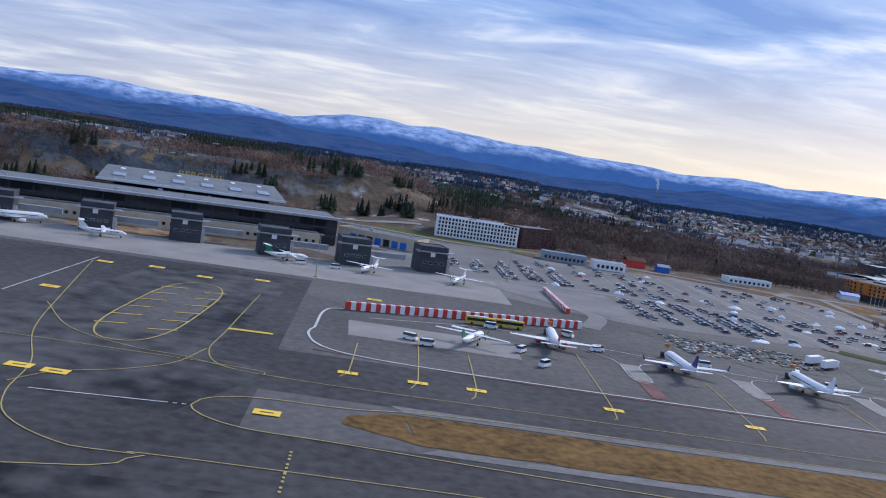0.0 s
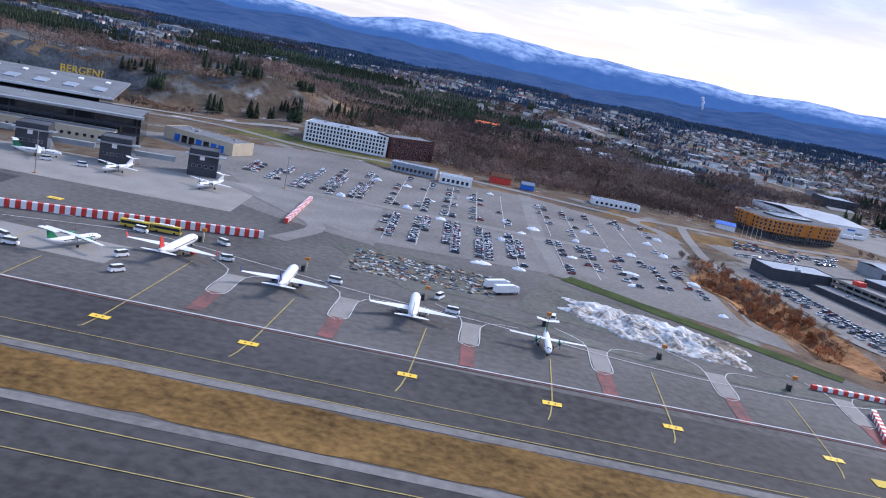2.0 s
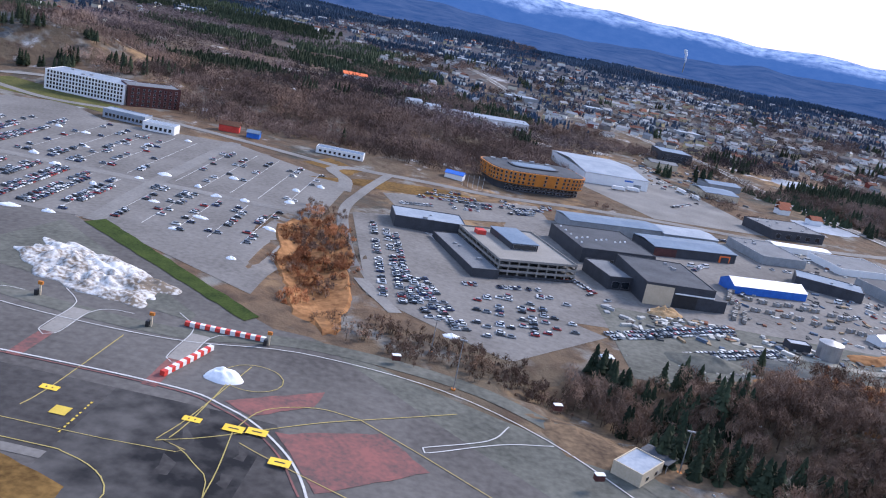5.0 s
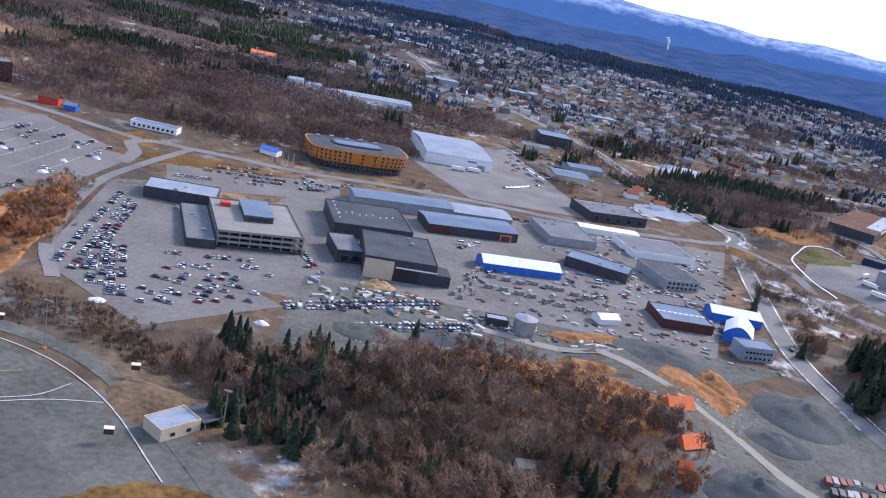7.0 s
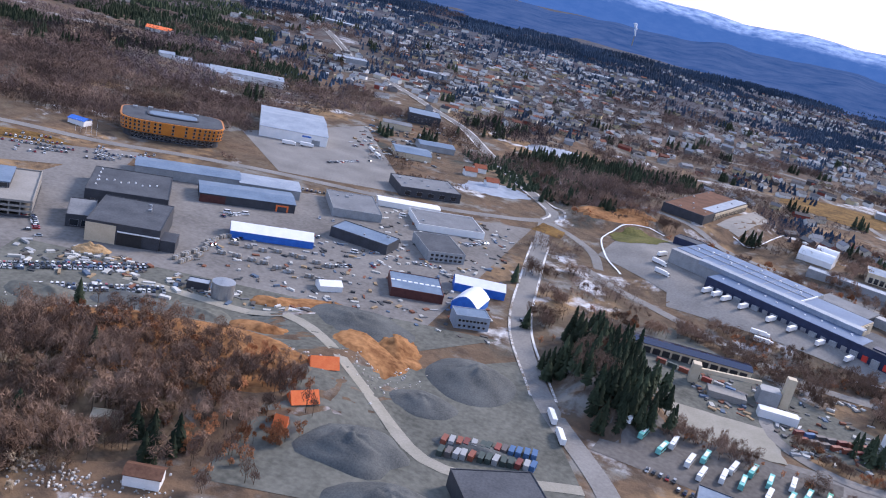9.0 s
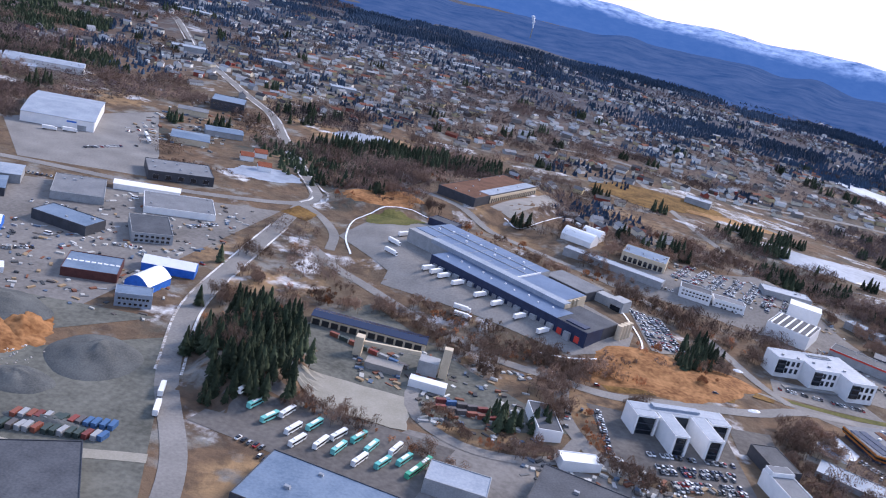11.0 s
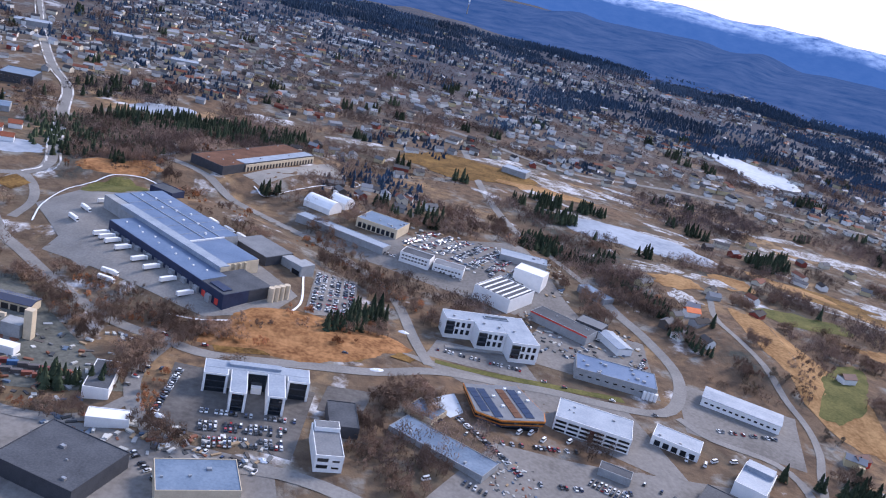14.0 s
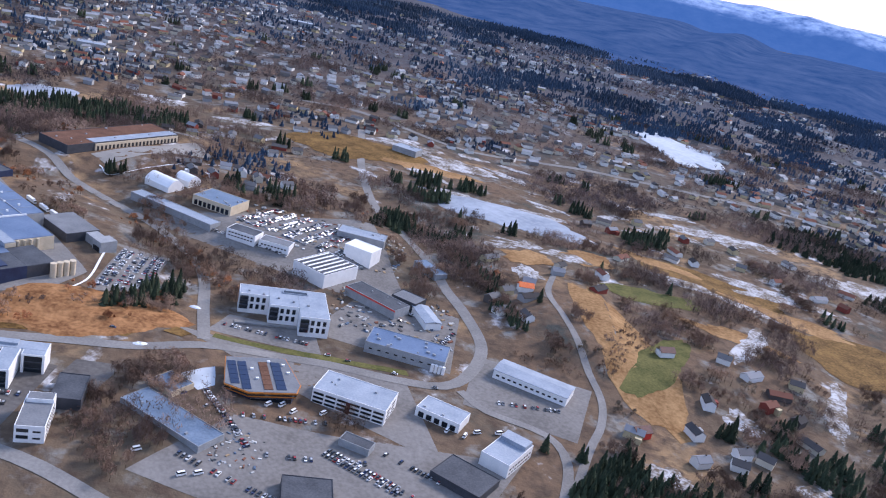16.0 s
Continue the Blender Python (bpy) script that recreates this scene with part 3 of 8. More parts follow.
for k, x in enumerate((86, 128, 173, 219, 262, 308)):
    patch(f"red_stripe_{k + 1}", (x - 2.5, 268), (x + 2.5, 268), (x + 2.5, 292), (x - 2.5, 292), RED_GROUND, 0.18, "faded red painted strip between two stands", 8, "road marking", 0.6)
    patch(f"service_bay_{k + 1}", (x - 3, 290), (x + 3, 290), (x + 4, 314), (x - 3, 314), CONCRETE, 0.2, "pale service bay between two stands", 8)
    ribbon(f"bay_line_{k + 1}", [(x - 14, 330), (x - 6, 322), (x - 3.2, 314), (x - 3.2, 290), (x + 3.2, 290), (x + 4, 312), (x + 9, 319), (x + 18, 320)], 0.35, WHITE_LINE, 0.25, "white line round a service bay", "road marking", 3)
patch("shoulder_north", (6, 214), (300, 216), (300, 220), (2, 219), ASPHALT_LOT, 0.17, "pale shoulder of the taxi lane", 20)
patch("shoulder_south", (10, 186), (300, 186), (296, 190), (14, 190), ASPHALT_LOT, 0.17, "pale shoulder of the taxiway", 20)

ribbon("apron_line", [(-27, 300), (-28, 290), (-22, 274), (-5, 266), (40, 264), (160, 266), (300, 271), (335, 265), (357, 249), (370, 228), (377, 200), (380, 160)], 0.85, WHITE_LINE, 0.26, "white line along the apron's edge", "road marking", 4)
ribbon("apron_line_red", [(-24, 268), (40, 262.6), (160, 264.4), (300, 269.4), (334, 263), (355, 247.5), (368, 227)], 0.7, RED_GROUND, 0.25, "red line beside the white apron line", "road marking", 4)
ribbon("apron_loop", [(-27, 300), (-27, 332), (-20, 342), (10, 349)], 0.9, WHITE_LINE, 0.26, "white loop line on the apron", "road marking", 3)
ribbon("lane_line", [(-560, 232), (-90, 236), (-24, 230), (60, 231), (310, 232), (325, 238), (337, 230), (345, 215), (350, 150)], 0.3, YELLOW_DULL, 0.26, "worn yellow centre line", "road marking", 4)
ribbon("white_edge_west", [(-128, 288), (-129, 378)], 0.5, WHITE_LINE, 0.26, "white edge line on dark asphalt", "road marking", 10)
ribbon("taxi_line_b", [(-200, 128), (-64, 151), (-43, 163)], 0.35, YELLOW_DULL, 0.26, "worn yellow taxiway line", "road marking", 6)
ribbon("taxi_loop", [(63, 180), (29, 182), (-8, 185), (-28, 186), (-39, 191), (-43, 197), (-42, 202), (-37, 207), (-27, 210), (-8, 211), (30, 217.5), (160, 220), (285, 222), (305, 221), (318, 214), (322, 203), (312, 188), (290, 182), (160, 180), (63, 180)], 0.4, YELLOW_DULL, 0.27, "yellow line round the grass strip", "road marking", 3)
ribbon("taxi_arc_a", [(-128, 369), (-111, 294), (-99, 245), (-86, 213), (-81, 189), (-74, 174), (-60, 164), (-47, 163), (5, 165), (420, 168)], 0.32, YELLOW_DULL, 0.27, "thin yellow line round the island", "road marking", 4)
ribbon("taxi_arc_b", [(-54, 345), (-52, 276), (-51, 248), (-43, 233), (-24, 230)], 0.32, YELLOW_DULL, 0.275, "thin yellow curve into the apron", "road marking", 4)
ribbon("taxi_arc_c", [(-84, 196), (-78, 208), (-66, 217), (-56, 230), (-52, 250)], 0.32, YELLOW_DULL, 0.28, "thin yellow curve on dark asphalt", "road marking", 4)
ribbon("taxi_arc_d", [(-110, 280), (-92, 252), (-70, 240), (-56, 238), (-40, 232)], 0.3, YELLOW_DULL, 0.285, "thin yellow curve below the island", "road marking", 4)
ribbon("dash_line_a", [(-78, 193), (-43, 197)], 0.45, WHITE_LINE, 0.28, "broken white line", "road marking", 5, (1.2, 0.8), True)
ribbon("dash_line_b", [(-17, 176), (-16, 153)], 0.6, YELLOW_DULL, 0.28, "broken yellow holding line", "road marking", 5, (1.2, 1.2), True)
ribbon("dash_line_c", [(298, 250), (298, 229)], 0.6, YELLOW, 0.28, "broken yellow holding line", "road marking", 5, (1.2, 1.2), True)
ribbon("end_line_a", [(323, 238), (327, 255), (333, 297)], 0.35, YELLOW_DULL, 0.27, "yellow guide line at the apron's end", "road marking", 4)
ribbon("end_line_b", [(341, 252), (346, 269), (361, 279), (376, 279)], 0.35, YELLOW_DULL, 0.28, "yellow guide line across red ground", "road marking", 3)
ribbon("end_line_c", [(376, 279), (400, 266), (427, 249)], 0.35, YELLOW_DULL, 0.275, "yellow guide line towards the road", "road marking", 4)
ribbon("end_line_d", [(323, 237), (337, 246), (363, 269), (376, 279), (407, 302)], 0.35, YELLOW_DULL, 0.285, "thin guide line", "road marking", 4)
ribbon("end_line_e", [(341, 253), (344, 230), (345, 215)], 0.35, YELLOW_DULL, 0.29, "thin guide line", "road marking", 4)
ribbon("end_line_f", [(345, 246), (359, 240), (400, 226), (440, 214)], 0.35, YELLOW_DULL, 0.295, "thin guide line", "road marking", 4)
ribbon("end_bay", [(426, 302), (419, 288), (398, 272), (399, 269), (423, 287), (442, 295)], 0.5, WHITE_LINE, 0.27, "white line of the last bay", "road marking", 3)
ring = [(336 + 10.5 * math.cos(a), 289 + 10 * math.sin(a)) for a in [i * math.pi / 8 for i in range(17)]]
ribbon("turn_ring", ring, 0.3, YELLOW_DULL, 0.26, "thin yellow ring on the apron", "road marking", 2)
# yellow stand plates and their lead-in lines; the numbers on them become plain bars
for k, (x, y, tail, head) in enumerate(((-11, 245, 240, 285), (9, 245, 238, 320), (26, 246, 236, 290), (66, 246, 236, 320), (109, 249, 236, 300), (156, 250, 236, 298), (199, 251, 238, 292), (235, 252, 240, 300), (283, 253, 240, 300), (328, 253, 240, 290))):
    plate = thing("stand_plate", "yellow painted stand plate with a black number bar", "road marking", pose(x, y, 0.3), "stand plates")
    part("plate", Shape().add([(-2.9, -1.5, 0), (2.9, -1.5, 0), (2.9, 1.5, 0), (-2.9, 1.5, 0)], [(0, 1, 2, 3)]), SIGN_YELLOW, plate)
    for b in (-1.0, 0.9):
        part("bar", Shape().add([(b - 0.25, -0.5, 0.02), (b + 0.2, -0.5, 0.02), (b + 0.2, 0.5, 0.02), (b - 0.25, 0.5, 0.02)], [(0, 1, 2, 3)]), BLACK, plate)
    ribbon(f"lead_in_{k + 1}", [(x - 2, tail), (x, y), (x + (2 if x > 60 else 0), head)], 0.38, YELLOW_DULL, 0.24, "worn yellow lead-in line of a stand", "road marking", 5)
for x, y in ((-87, 209), (-78, 208), (-26, 199), (341, 253), (348, 254), (359, 240), (-119, 304), (-103, 374), (-123, 369), (-59, 379), (-81, 367), (-10, 372)):
    plate = thing("taxi_plate", "yellow painted taxiway plate", "road marking", pose(x, y, 0.3), "taxiway plates")
    part("plate", Shape().add([(-3.2, -2, 0), (3.2, -2, 0), (3.2, 2, 0), (-3.2, 2, 0)], [(0, 1, 2, 3)]), SIGN_YELLOW, plate)
    part("bar", Shape().add([(-1.6, -0.35, 0.02), (1.6, -0.35, 0.02), (1.6, 0.35, 0.02), (-1.6, 0.35, 0.02)], [(0, 1, 2, 3)]), BLACK, plate)
patch("yellow_block", (290, 239), (295, 239), (295, 244), (290, 244), YELLOW, 0.3, "large yellow painted sign on the lane", 4, "road marking")
patch("yellow_bar", (-52, 277.5), (-38, 278.5), (-38, 281), (-52, 280), YELLOW, 0.3, "long yellow painted bar", 6, "road marking")
# oval island with comb lines
oval = [(-77 + 12 * math.copysign(abs(math.cos(a)) ** 0.8, math.cos(a)), 298 + 53 * math.copysign(abs(math.sin(a)) ** 0.6, math.sin(a))) for a in [i * math.pi / 16 for i in range(33)]]
ribbon("island_line", oval, 0.6, YELLOW_DULL, 0.27, "yellow outline of a painted island", "road marking", 3)
for k in range(6):
    y = 263 + k * 14
    ribbon(f"island_tooth_{2 * k + 1}", [(-89, y), (-80, y + 3)], 0.75, YELLOW, 0.28, "yellow comb line of the island", "road marking", 5, None, True)
    ribbon(f"island_tooth_{2 * k + 2}", [(-65, y + 3), (-73, y)], 0.75, YELLOW, 0.28, "yellow comb line of the island", "road marking", 5, None, True)

# car parks
patch("landside_asphalt", (-70, 520), (70, 425), (125, 405), (112, 655), ASPHALT_LOT, 0.08, "grey asphalt between the terminal and the car park")
patch("station_yard", (-80, 600), (30, 545), (112, 650), (60, 690), ASPHALT_LOT, 0.085, "grey asphalt round the low service building")
patch("car_park_west", (8, 560), (58, 500), (118, 510), (113, 650), ASPHALT_LOT, 0.12, "grey asphalt car park")
patch("car_park_mid", (120, 412), (212, 421), (206, 668), (113, 650), ASPHALT_LOT, 0.13, "grey asphalt car park with few cars")
patch("car_park_east", (212, 421), (311, 366), (306, 610), (206, 668), ASPHALT_LOT, 0.13, "grey asphalt car park with snow heaps")
patch("car_park_lane", (20, 520), (60, 455), (125, 410), (120, 500), ROADWAY, 0.11, "grey access road beside the car park")
ribbon("lot_road_north", [(215, 418), (208, 520), (205, 670)], 9, ROADWAY, 0.2, "pale lane across the car park")
ribbon("lot_road_cross", [(60, 500), (120, 507), (218, 510), (290, 515), (302, 545)], 8, ROADWAY, 0.21, "pale lane across the car park")
ribbon("perimeter_road", [(85, 380), (95, 420), (70, 450), (40, 478), (0, 500)], 9, ROADWAY, 0.2, "curving service road")
ribbon("perimeter_road_east", [(110, 395), (150, 345), (190, 330), (240, 315), (300, 312), (345, 327), (405, 328), (445, 308), (490, 268), (560, 190)], 9, GRAVEL, 0.17, "grey perimeter road along the apron")
ribbon("perimeter_line", [(-10, 330), (40, 345), (90, 335), (130, 325), (180, 318), (240, 305), (300, 305), (345, 318), (400, 318), (440, 298), (480, 258)], 0.5, WHITE_LINE, 0.3, "white line along the stands' back", "road marking")
patch("storage_yard", (117, 352), (182, 347), (182, 393), (119, 404), GRAVEL, 0.16, "gravel storage yard behind the stands")
patch("snow_yard", (190, 345), (300, 325), (300, 332), (205, 410), GRAVEL, 0.14, "dirty gravel ground by the snow heap")
patch("rental_lot_a", (322, 540), (356, 400), (420, 452), (352, 560), ASPHALT_LOT, 0.15, "grey asphalt lot full of parked cars")
patch("rental_lot_b", (356, 400), (425, 362), (472, 420), (420, 452), ASPHALT_LOT, 0.15, "grey asphalt lot full of parked cars")
patch("rental_lot_c", (330, 610), (352, 560), (450, 640), (440, 690), ASPHALT_LOT, 0.15, "grey asphalt lot along the main road")
ribbon("access_road", [(306, 590), (300, 625), (285, 650), (296, 668), (330, 672), (400, 690), (470, 716), (546, 733), (661, 748), (740, 778), (772, 800)], 10, ROADWAY, 0.22, "pale main road through the industrial area")
ribbon("access_spur", [(325, 672), (318, 600), (318, 530), (345, 430), (372, 385)], 7, ROADWAY, 0.22, "pale road along the brown slope")
ribbon("airport_road", [(-260, 640), (-129, 690), (-50, 718), (40, 690), (100, 700), (180, 690), (285, 664)], 9, ROADWAY, 0.3, "airport approach road")
ribbon("airport_rail", [(-260, 670), (-129, 719), (-49, 752), (10, 760)], 8, CONCRETE, 0.4, "light rail track bed")
patch("brown_verge_far", (262, 655), (300, 640), (305, 665), (275, 690), DRY_GRASS, 0.13, "withered verge beside the car park", 8, "grass", 2)
patch("hotel_lawn", (-40, 690), (100, 680), (95, 715), (-20, 745), MOSS, 0.16, "green and brown lawn below the hotel", 8, "grass", 2)
patch("green_bank", (214, 413), (318, 336), (322, 343), (219, 424), HEDGE, 0.3, "green grass bank behind the snow heap", 6, "grass", 1)

# industrial area
patch("yard_west", (400, 420), (700, 480), (760, 760), (420, 640), ASPHALT_LOT, 0.10, "grey asphalt yards of the industrial area")
patch("yard_north", (470, 850), (540, 740), (650, 770), (560, 1020), ROADWAY, 0.12, "wide pale yard by the white hall")
patch("yard_gravel", (480, 375), (640, 395), (745, 500), (470, 470), GRAVEL, 0.14, "grey gravel scrap yard")
patch("quarry_floor", (640, 300), (800, 320), (760, 480), (660, 400), GRAVEL, 0.16, "grey-green gravel pit floor")
ribbon("pit_track", [(540, 455), (590, 452), (640, 444), (672, 410), (700, 376), (730, 350), (790, 362)], 7, SAND, 0.3, "pale gravel track through the pit")
ribbon("south_road", [(772, 800), (768, 720), (762, 640), (757, 530), (772, 440), (802, 360), (812, 280)], 12, ROADWAY, 0.24, "pale road with snowy edges going south")
ribbon("north_road", [(772, 800), (778, 832), (752, 905), (698, 1048), (659, 1145), (569, 1290), (440, 1560), (299, 1830)], 12, ROADWAY, 0.5, "pale road into the town")
ribbon("east_link", [(772, 800), (795, 770), (812, 730), (815, 690)], 8, ROADWAY, 0.3, "road curving under the hill")
for k, side in enumerate((-6.8, 7.0)):
    ribbon(f"south_road_snow_{k + 1}", [(768 + side, 720), (762 + side, 640), (757 + side, 530), (772 + side, 440)], 1.5, SNOW_DIRTY, 0.4, "dirty ploughed snow along the road's edge", "snow", 4)
    ribbon(f"north_road_snow_{k + 1}", [(776 + side, 800), (782 + side, 832), (752 + side, 905), (698 + side, 1048), (659 + side, 1145), (569 + side, 1290), (299 + side, 1830)], 2.0, SNOW_DIRTY, 0.7, "dirty ploughed snow along the road's edge", "snow", 6)
patch("traffic_island", (760, 760), (785, 750), (790, 775), (770, 790), DRY_GRASS, 0.35, "withered island at the junction", 6, "grass", 1)

# depot, distribution centre and offices
patch("plateau_yard", (862, 640), (1000, 580), (1052, 640), (880, 822), ROADWAY, 0.25, "pale asphalt yard round the distribution centre", 8)
patch("plateau_tip", (1000, 580), (1040, 598), (1052, 640), (1026, 612), ROADWAY, 0.26, "pale asphalt round the storage tanks", 8)
patch("plateau_west", (816, 728), (902, 610), (930, 760), (845, 806), ROADWAY, 0.27, "pale asphalt yard with truck lanes", 8)
ribbon("plateau_wall", [(974, 577), (1004, 576), (1042, 595), (1056, 627), (1049, 680)], 1.6, SNOW, 0.5, "snowy edge of the yard", "kerb", 4)
ribbon("plateau_edge", [(832, 688), (822, 730), (824, 788), (850, 826), (885, 836)], 1.4, SNOW, 0.5, "snowy edge of the yard", "kerb", 4)
patch("staff_lot", (1062, 612), (1096, 640), (1090, 716), (1056, 706), ASPHALT_LOT, 0.4, "asphalt staff car park")
patch("depot_yard", (800, 500), (905, 450), (990, 470), (860, 600), GRAVEL, 0.12, "pale gravel depot yard")
patch("bus_lot", (795, 400), (905, 372), (925, 430), (815, 450), ASPHALT, 0.14, "asphalt bus park with marked bays")
patch("plant_yard", (812, 482), (897, 474), (899, 437), (856, 440), SAND, 0.3, "pale sandy yard round the mixing plant", 8, "pavement", 2.0)
patch("steel_lot", (913, 402), (919, 424), (980, 432), (977, 389), ASPHALT_LOT, 0.13, "grey yard beside the steel works")
patch("south_lots", (780, 280), (1120, 300), (1080, 430), (900, 440), ASPHALT_LOT, 0.1, "grey asphalt yards by the steel works")
patch("office_lot", (1002, 512), (1012, 446), (1088, 436), (1088, 512), ASPHALT, 0.16, "office car park of dark asphalt")
patch("office_ramp", (1092, 492), (1118, 494), (1122, 528), (1094, 524), ASPHALT, 0.2, "dark asphalt ramp beside the offices")
patch("snow_court", (1154, 532), (1172, 518), (1180, 528), (1174, 551), ICE_PALE, 0.3, "snow-covered forecourt of the timber office", 8, "snow", 1.5)
patch("office_lot_east", (1130, 600), (1200, 560), (1330, 500), (1300, 590), ASPHALT_LOT, 0.12, "grey yards between office blocks")
patch("office_lot_south", (1160, 430), (1330, 400), (1380, 520), (1200, 500), ASPHALT_LOT, 0.13, "grey lots with parked vans")
patch("office_terrace", (1152, 606), (1236, 606), (1225, 640), (1160, 640), ASPHALT_LOT, 0.14, "office forecourt")
patch("road_verge", (1020, 536), (1110, 566), (1112, 572), (1016, 544), DRY_GRASS, 0.2, "withered verge below the knoll", 8, "grass", 1.5)
patch("road_lawn", (1160, 594), (1300, 604), (1298, 611), (1160, 602), MOSS, 0.22, "green verge along the road", 8, "grass", 1.0)
patch("bend_island", (1128, 584), (1142, 581), (1146, 590), (1134, 596), DRY_GRASS, 0.45, "dark island where the roads meet", 5, "grass", 0.8)
patch("north_works", (1040, 790), (1180, 740), (1300, 700), (1240, 900), ASPHALT_LOT, 0.14, "asphalt yards full of vehicles")
patch("works_lot", (1220, 640), (1330, 620), (1335, 720), (1260, 760), ASPHALT_LOT, 0.15, "grey works yard")
patch("mill_lot", (1340, 580), (1420, 560), (1440, 640), (1350, 660), ASPHALT_LOT, 0.15, "grey yard round a white workshop")
ribbon("valley_road", [(800, 690), (825, 655), (853, 630), (897, 590), (936, 562), (984, 539), (1020, 530), (1077, 544), (1121, 556), (1157, 576), (1196, 588), (1242, 595), (1291, 594), (1326, 600), (1345, 628), (1354, 677), (1339, 731), (1321, 776), (1302, 840), (1262, 925), (1231, 991), (1200, 1130), (1175, 1330)], 10, ROADWAY, 0.3, "grey road round the office park")
ribbon("loop_road", [(990, 536), (986, 492), (998, 456), (1022, 431), (1053, 422), (1085, 424), (1120, 418), (1170, 400)], 9, ROADWAY, 0.32, "curving road past the offices")
ribbon("depot_road", [(906, 514), (898, 480), (904, 454), (927, 436), (954, 434), (979, 442), (992, 462)], 8, ROADWAY, 0.34, "curving depot road")
ribbon("hill_road", [(1156, 586), (1142, 634), (1117, 710), (1061, 776), (994, 821), (911, 883), (866, 914), (850, 955), (880, 1010), (940, 1052), (1010, 1060)], 9, ROADWAY, 0.34, "road behind the distribution centre")
ribbon("lower_lane", [(1338, 598), (1357, 577), (1398, 562), (1410, 530), (1400, 470), (1385, 400)], 7, ROADWAY, 0.33, "narrow road down past the workshop")
ribbon("field_lane", [(1385, 400), (1411, 497), (1428, 555), (1441, 592), (1446, 632), (1437, 676), (1425, 746), (1415, 795), (1425, 850)], 6, ROADWAY, 0.33, "narrow pale lane along a field")
ribbon("highway", [(1060, 1450), (1151, 1440), (1313, 1364), (1450, 1390), (1570, 1408), (1768, 1391), (1960, 1370)], 12, ROADWAY, 0.6, "pale country road in the distance")
blob("frozen_pond", 720, 868, 36, 24, 25, ICE, 0.25, "frozen grey pond by the road", "water", 1.2)
blob("small_lake", 785, 1150, 34, 46, -40, ICE, 0.6, "small frozen lake in the woods", "water", 2.2)
blob("frozen_lake_near", 1384, 1056, 100, 50, -14, ICE, 0.6, "frozen grey lake among woods", "water", 3.7)
blob("lake", 1752, 1770, 66, 165, 8, ICE_PALE, 1.0, "pale frozen lake in the valley", "water", 4.1, 0.5)
blob("rust_field", 1478, 715, 34, 110, 12, TAN_GRASS, 0.2, "orange-brown withered field", "field", 5.2)
blob("green_field", 1506, 706, 20, 62, -28, MOSS, 0.35, "dull green meadow", "field", 6.2)
blob("green_field_north", 1530, 862, 48, 22, 4, MOSS, 0.35, "dull green meadow", "field", 7.2)
blob("tan_field", 1610, 960, 90, 40, -20, DRY_GRASS, 0.35, "tan withered pasture", "field", 8.2)
blob("tan_field_far", 1180, 1210, 90, 60, 10, DRY_GRASS, 0.4, "tan withered pasture by the country road", "field", 9.2)
blob("tan_field_east", 1740, 820, 80, 60, -20, DRY_GRASS, 0.35, "tan withered pasture", "field", 10.2)
for k, (x, y, a, b, t) in enumerate(((1660, 700, 12, 70, -20), (1610, 790, 14, 50, -30), (1570, 930, 50, 14, -20), (1450, 930, 34, 20, -30), (1480, 540, 18, 16, 0), (1560, 640, 14, 24, 10), (1400, 850, 18, 26, 10), (1330, 1250, 60, 30, -10), (1230, 1290, 50, 22, 10), (1700, 980, 60, 24, -20), (1690, 1180, 80, 22, -10), (1840, 1080, 70, 34, 0), (1020, 1230, 44, 20, 10), (900, 1260, 40, 18, 0), (1590, 560, 22, 14, 20), (1640, 900, 40, 12, -30))):
    blob(f"snow_patch_{k + 1}", x, y, a, b, t, SNOW_THIN, 0.45, "thin old snow lying on rough pasture", "field", 20.5 + k, 0.6)
snow_rng = random.Random(61)
for k in range(26):
    blob(f"frost_patch_{k + 1}", snow_rng.uniform(1190, 1720), snow_rng.uniform(900, 1330), snow_rng.uniform(14, 42), snow_rng.uniform(6, 16), snow_rng.uniform(-40, 10), SNOW_THIN, 0.5, "thin frost and old snow on rough grass", "field", 60.5 + k, 0.7)
for k, (x, y, a, b, t) in enumerate(((1560, 1000, 50, 16, -25), (1470, 940, 30, 22, 10), (1600, 800, 44, 16, -20), (1400, 900, 26, 20, 20), (1690, 900, 60, 20, -20), (1290, 1190, 60, 22, 5))):
    blob(f"straw_field_{k + 1}", x, y, a, b, t, TAN_GRASS, 0.42, "straw-coloured rough pasture", "field", 90.5 + k, 0.5)
blob("brown_slope", 322, 436, 20, 98, 14, RUST_EARTH, 0.9, "rust-brown overgrown slope", "slope", 11.1)
blob("brown_verge", 345, 640, 14, 60, -66, DRY_GRASS, 0.15, "withered verge beside the road", "grass", 12.1)
blob("rust_hill", 596, 378, 74, 34, 6, RUST_EARTH, 0.9, "rust-brown scrub hill", "slope", 13.1)
blob("scrub_ground", 535, 335, 105, 52, 6, SCRUB_EARTH, 0.5, "withered grass and earth under scrub", "slope", 13.7)
blob("rust_bank", 684, 446, 26, 32, 10, RUST_EARTH, 0.9, "bare orange earth bank", "slope", 14.1)
blob("brown_knoll", 1068, 584, 74, 32, 22, RUST_EARTH, 0.9, "orange-brown withered grass knoll", "slope", 15.1)
blob("brown_top", 838, 850, 42, 34, 30, RUST_EARTH, 0.9, "orange-brown hill top", "slope", 16.1)
blob("lawn_plateau", 856, 796, 28, 22, 40, MOSS, 0.4, "yellow-green lawn behind the hall", "grass", 17.1)
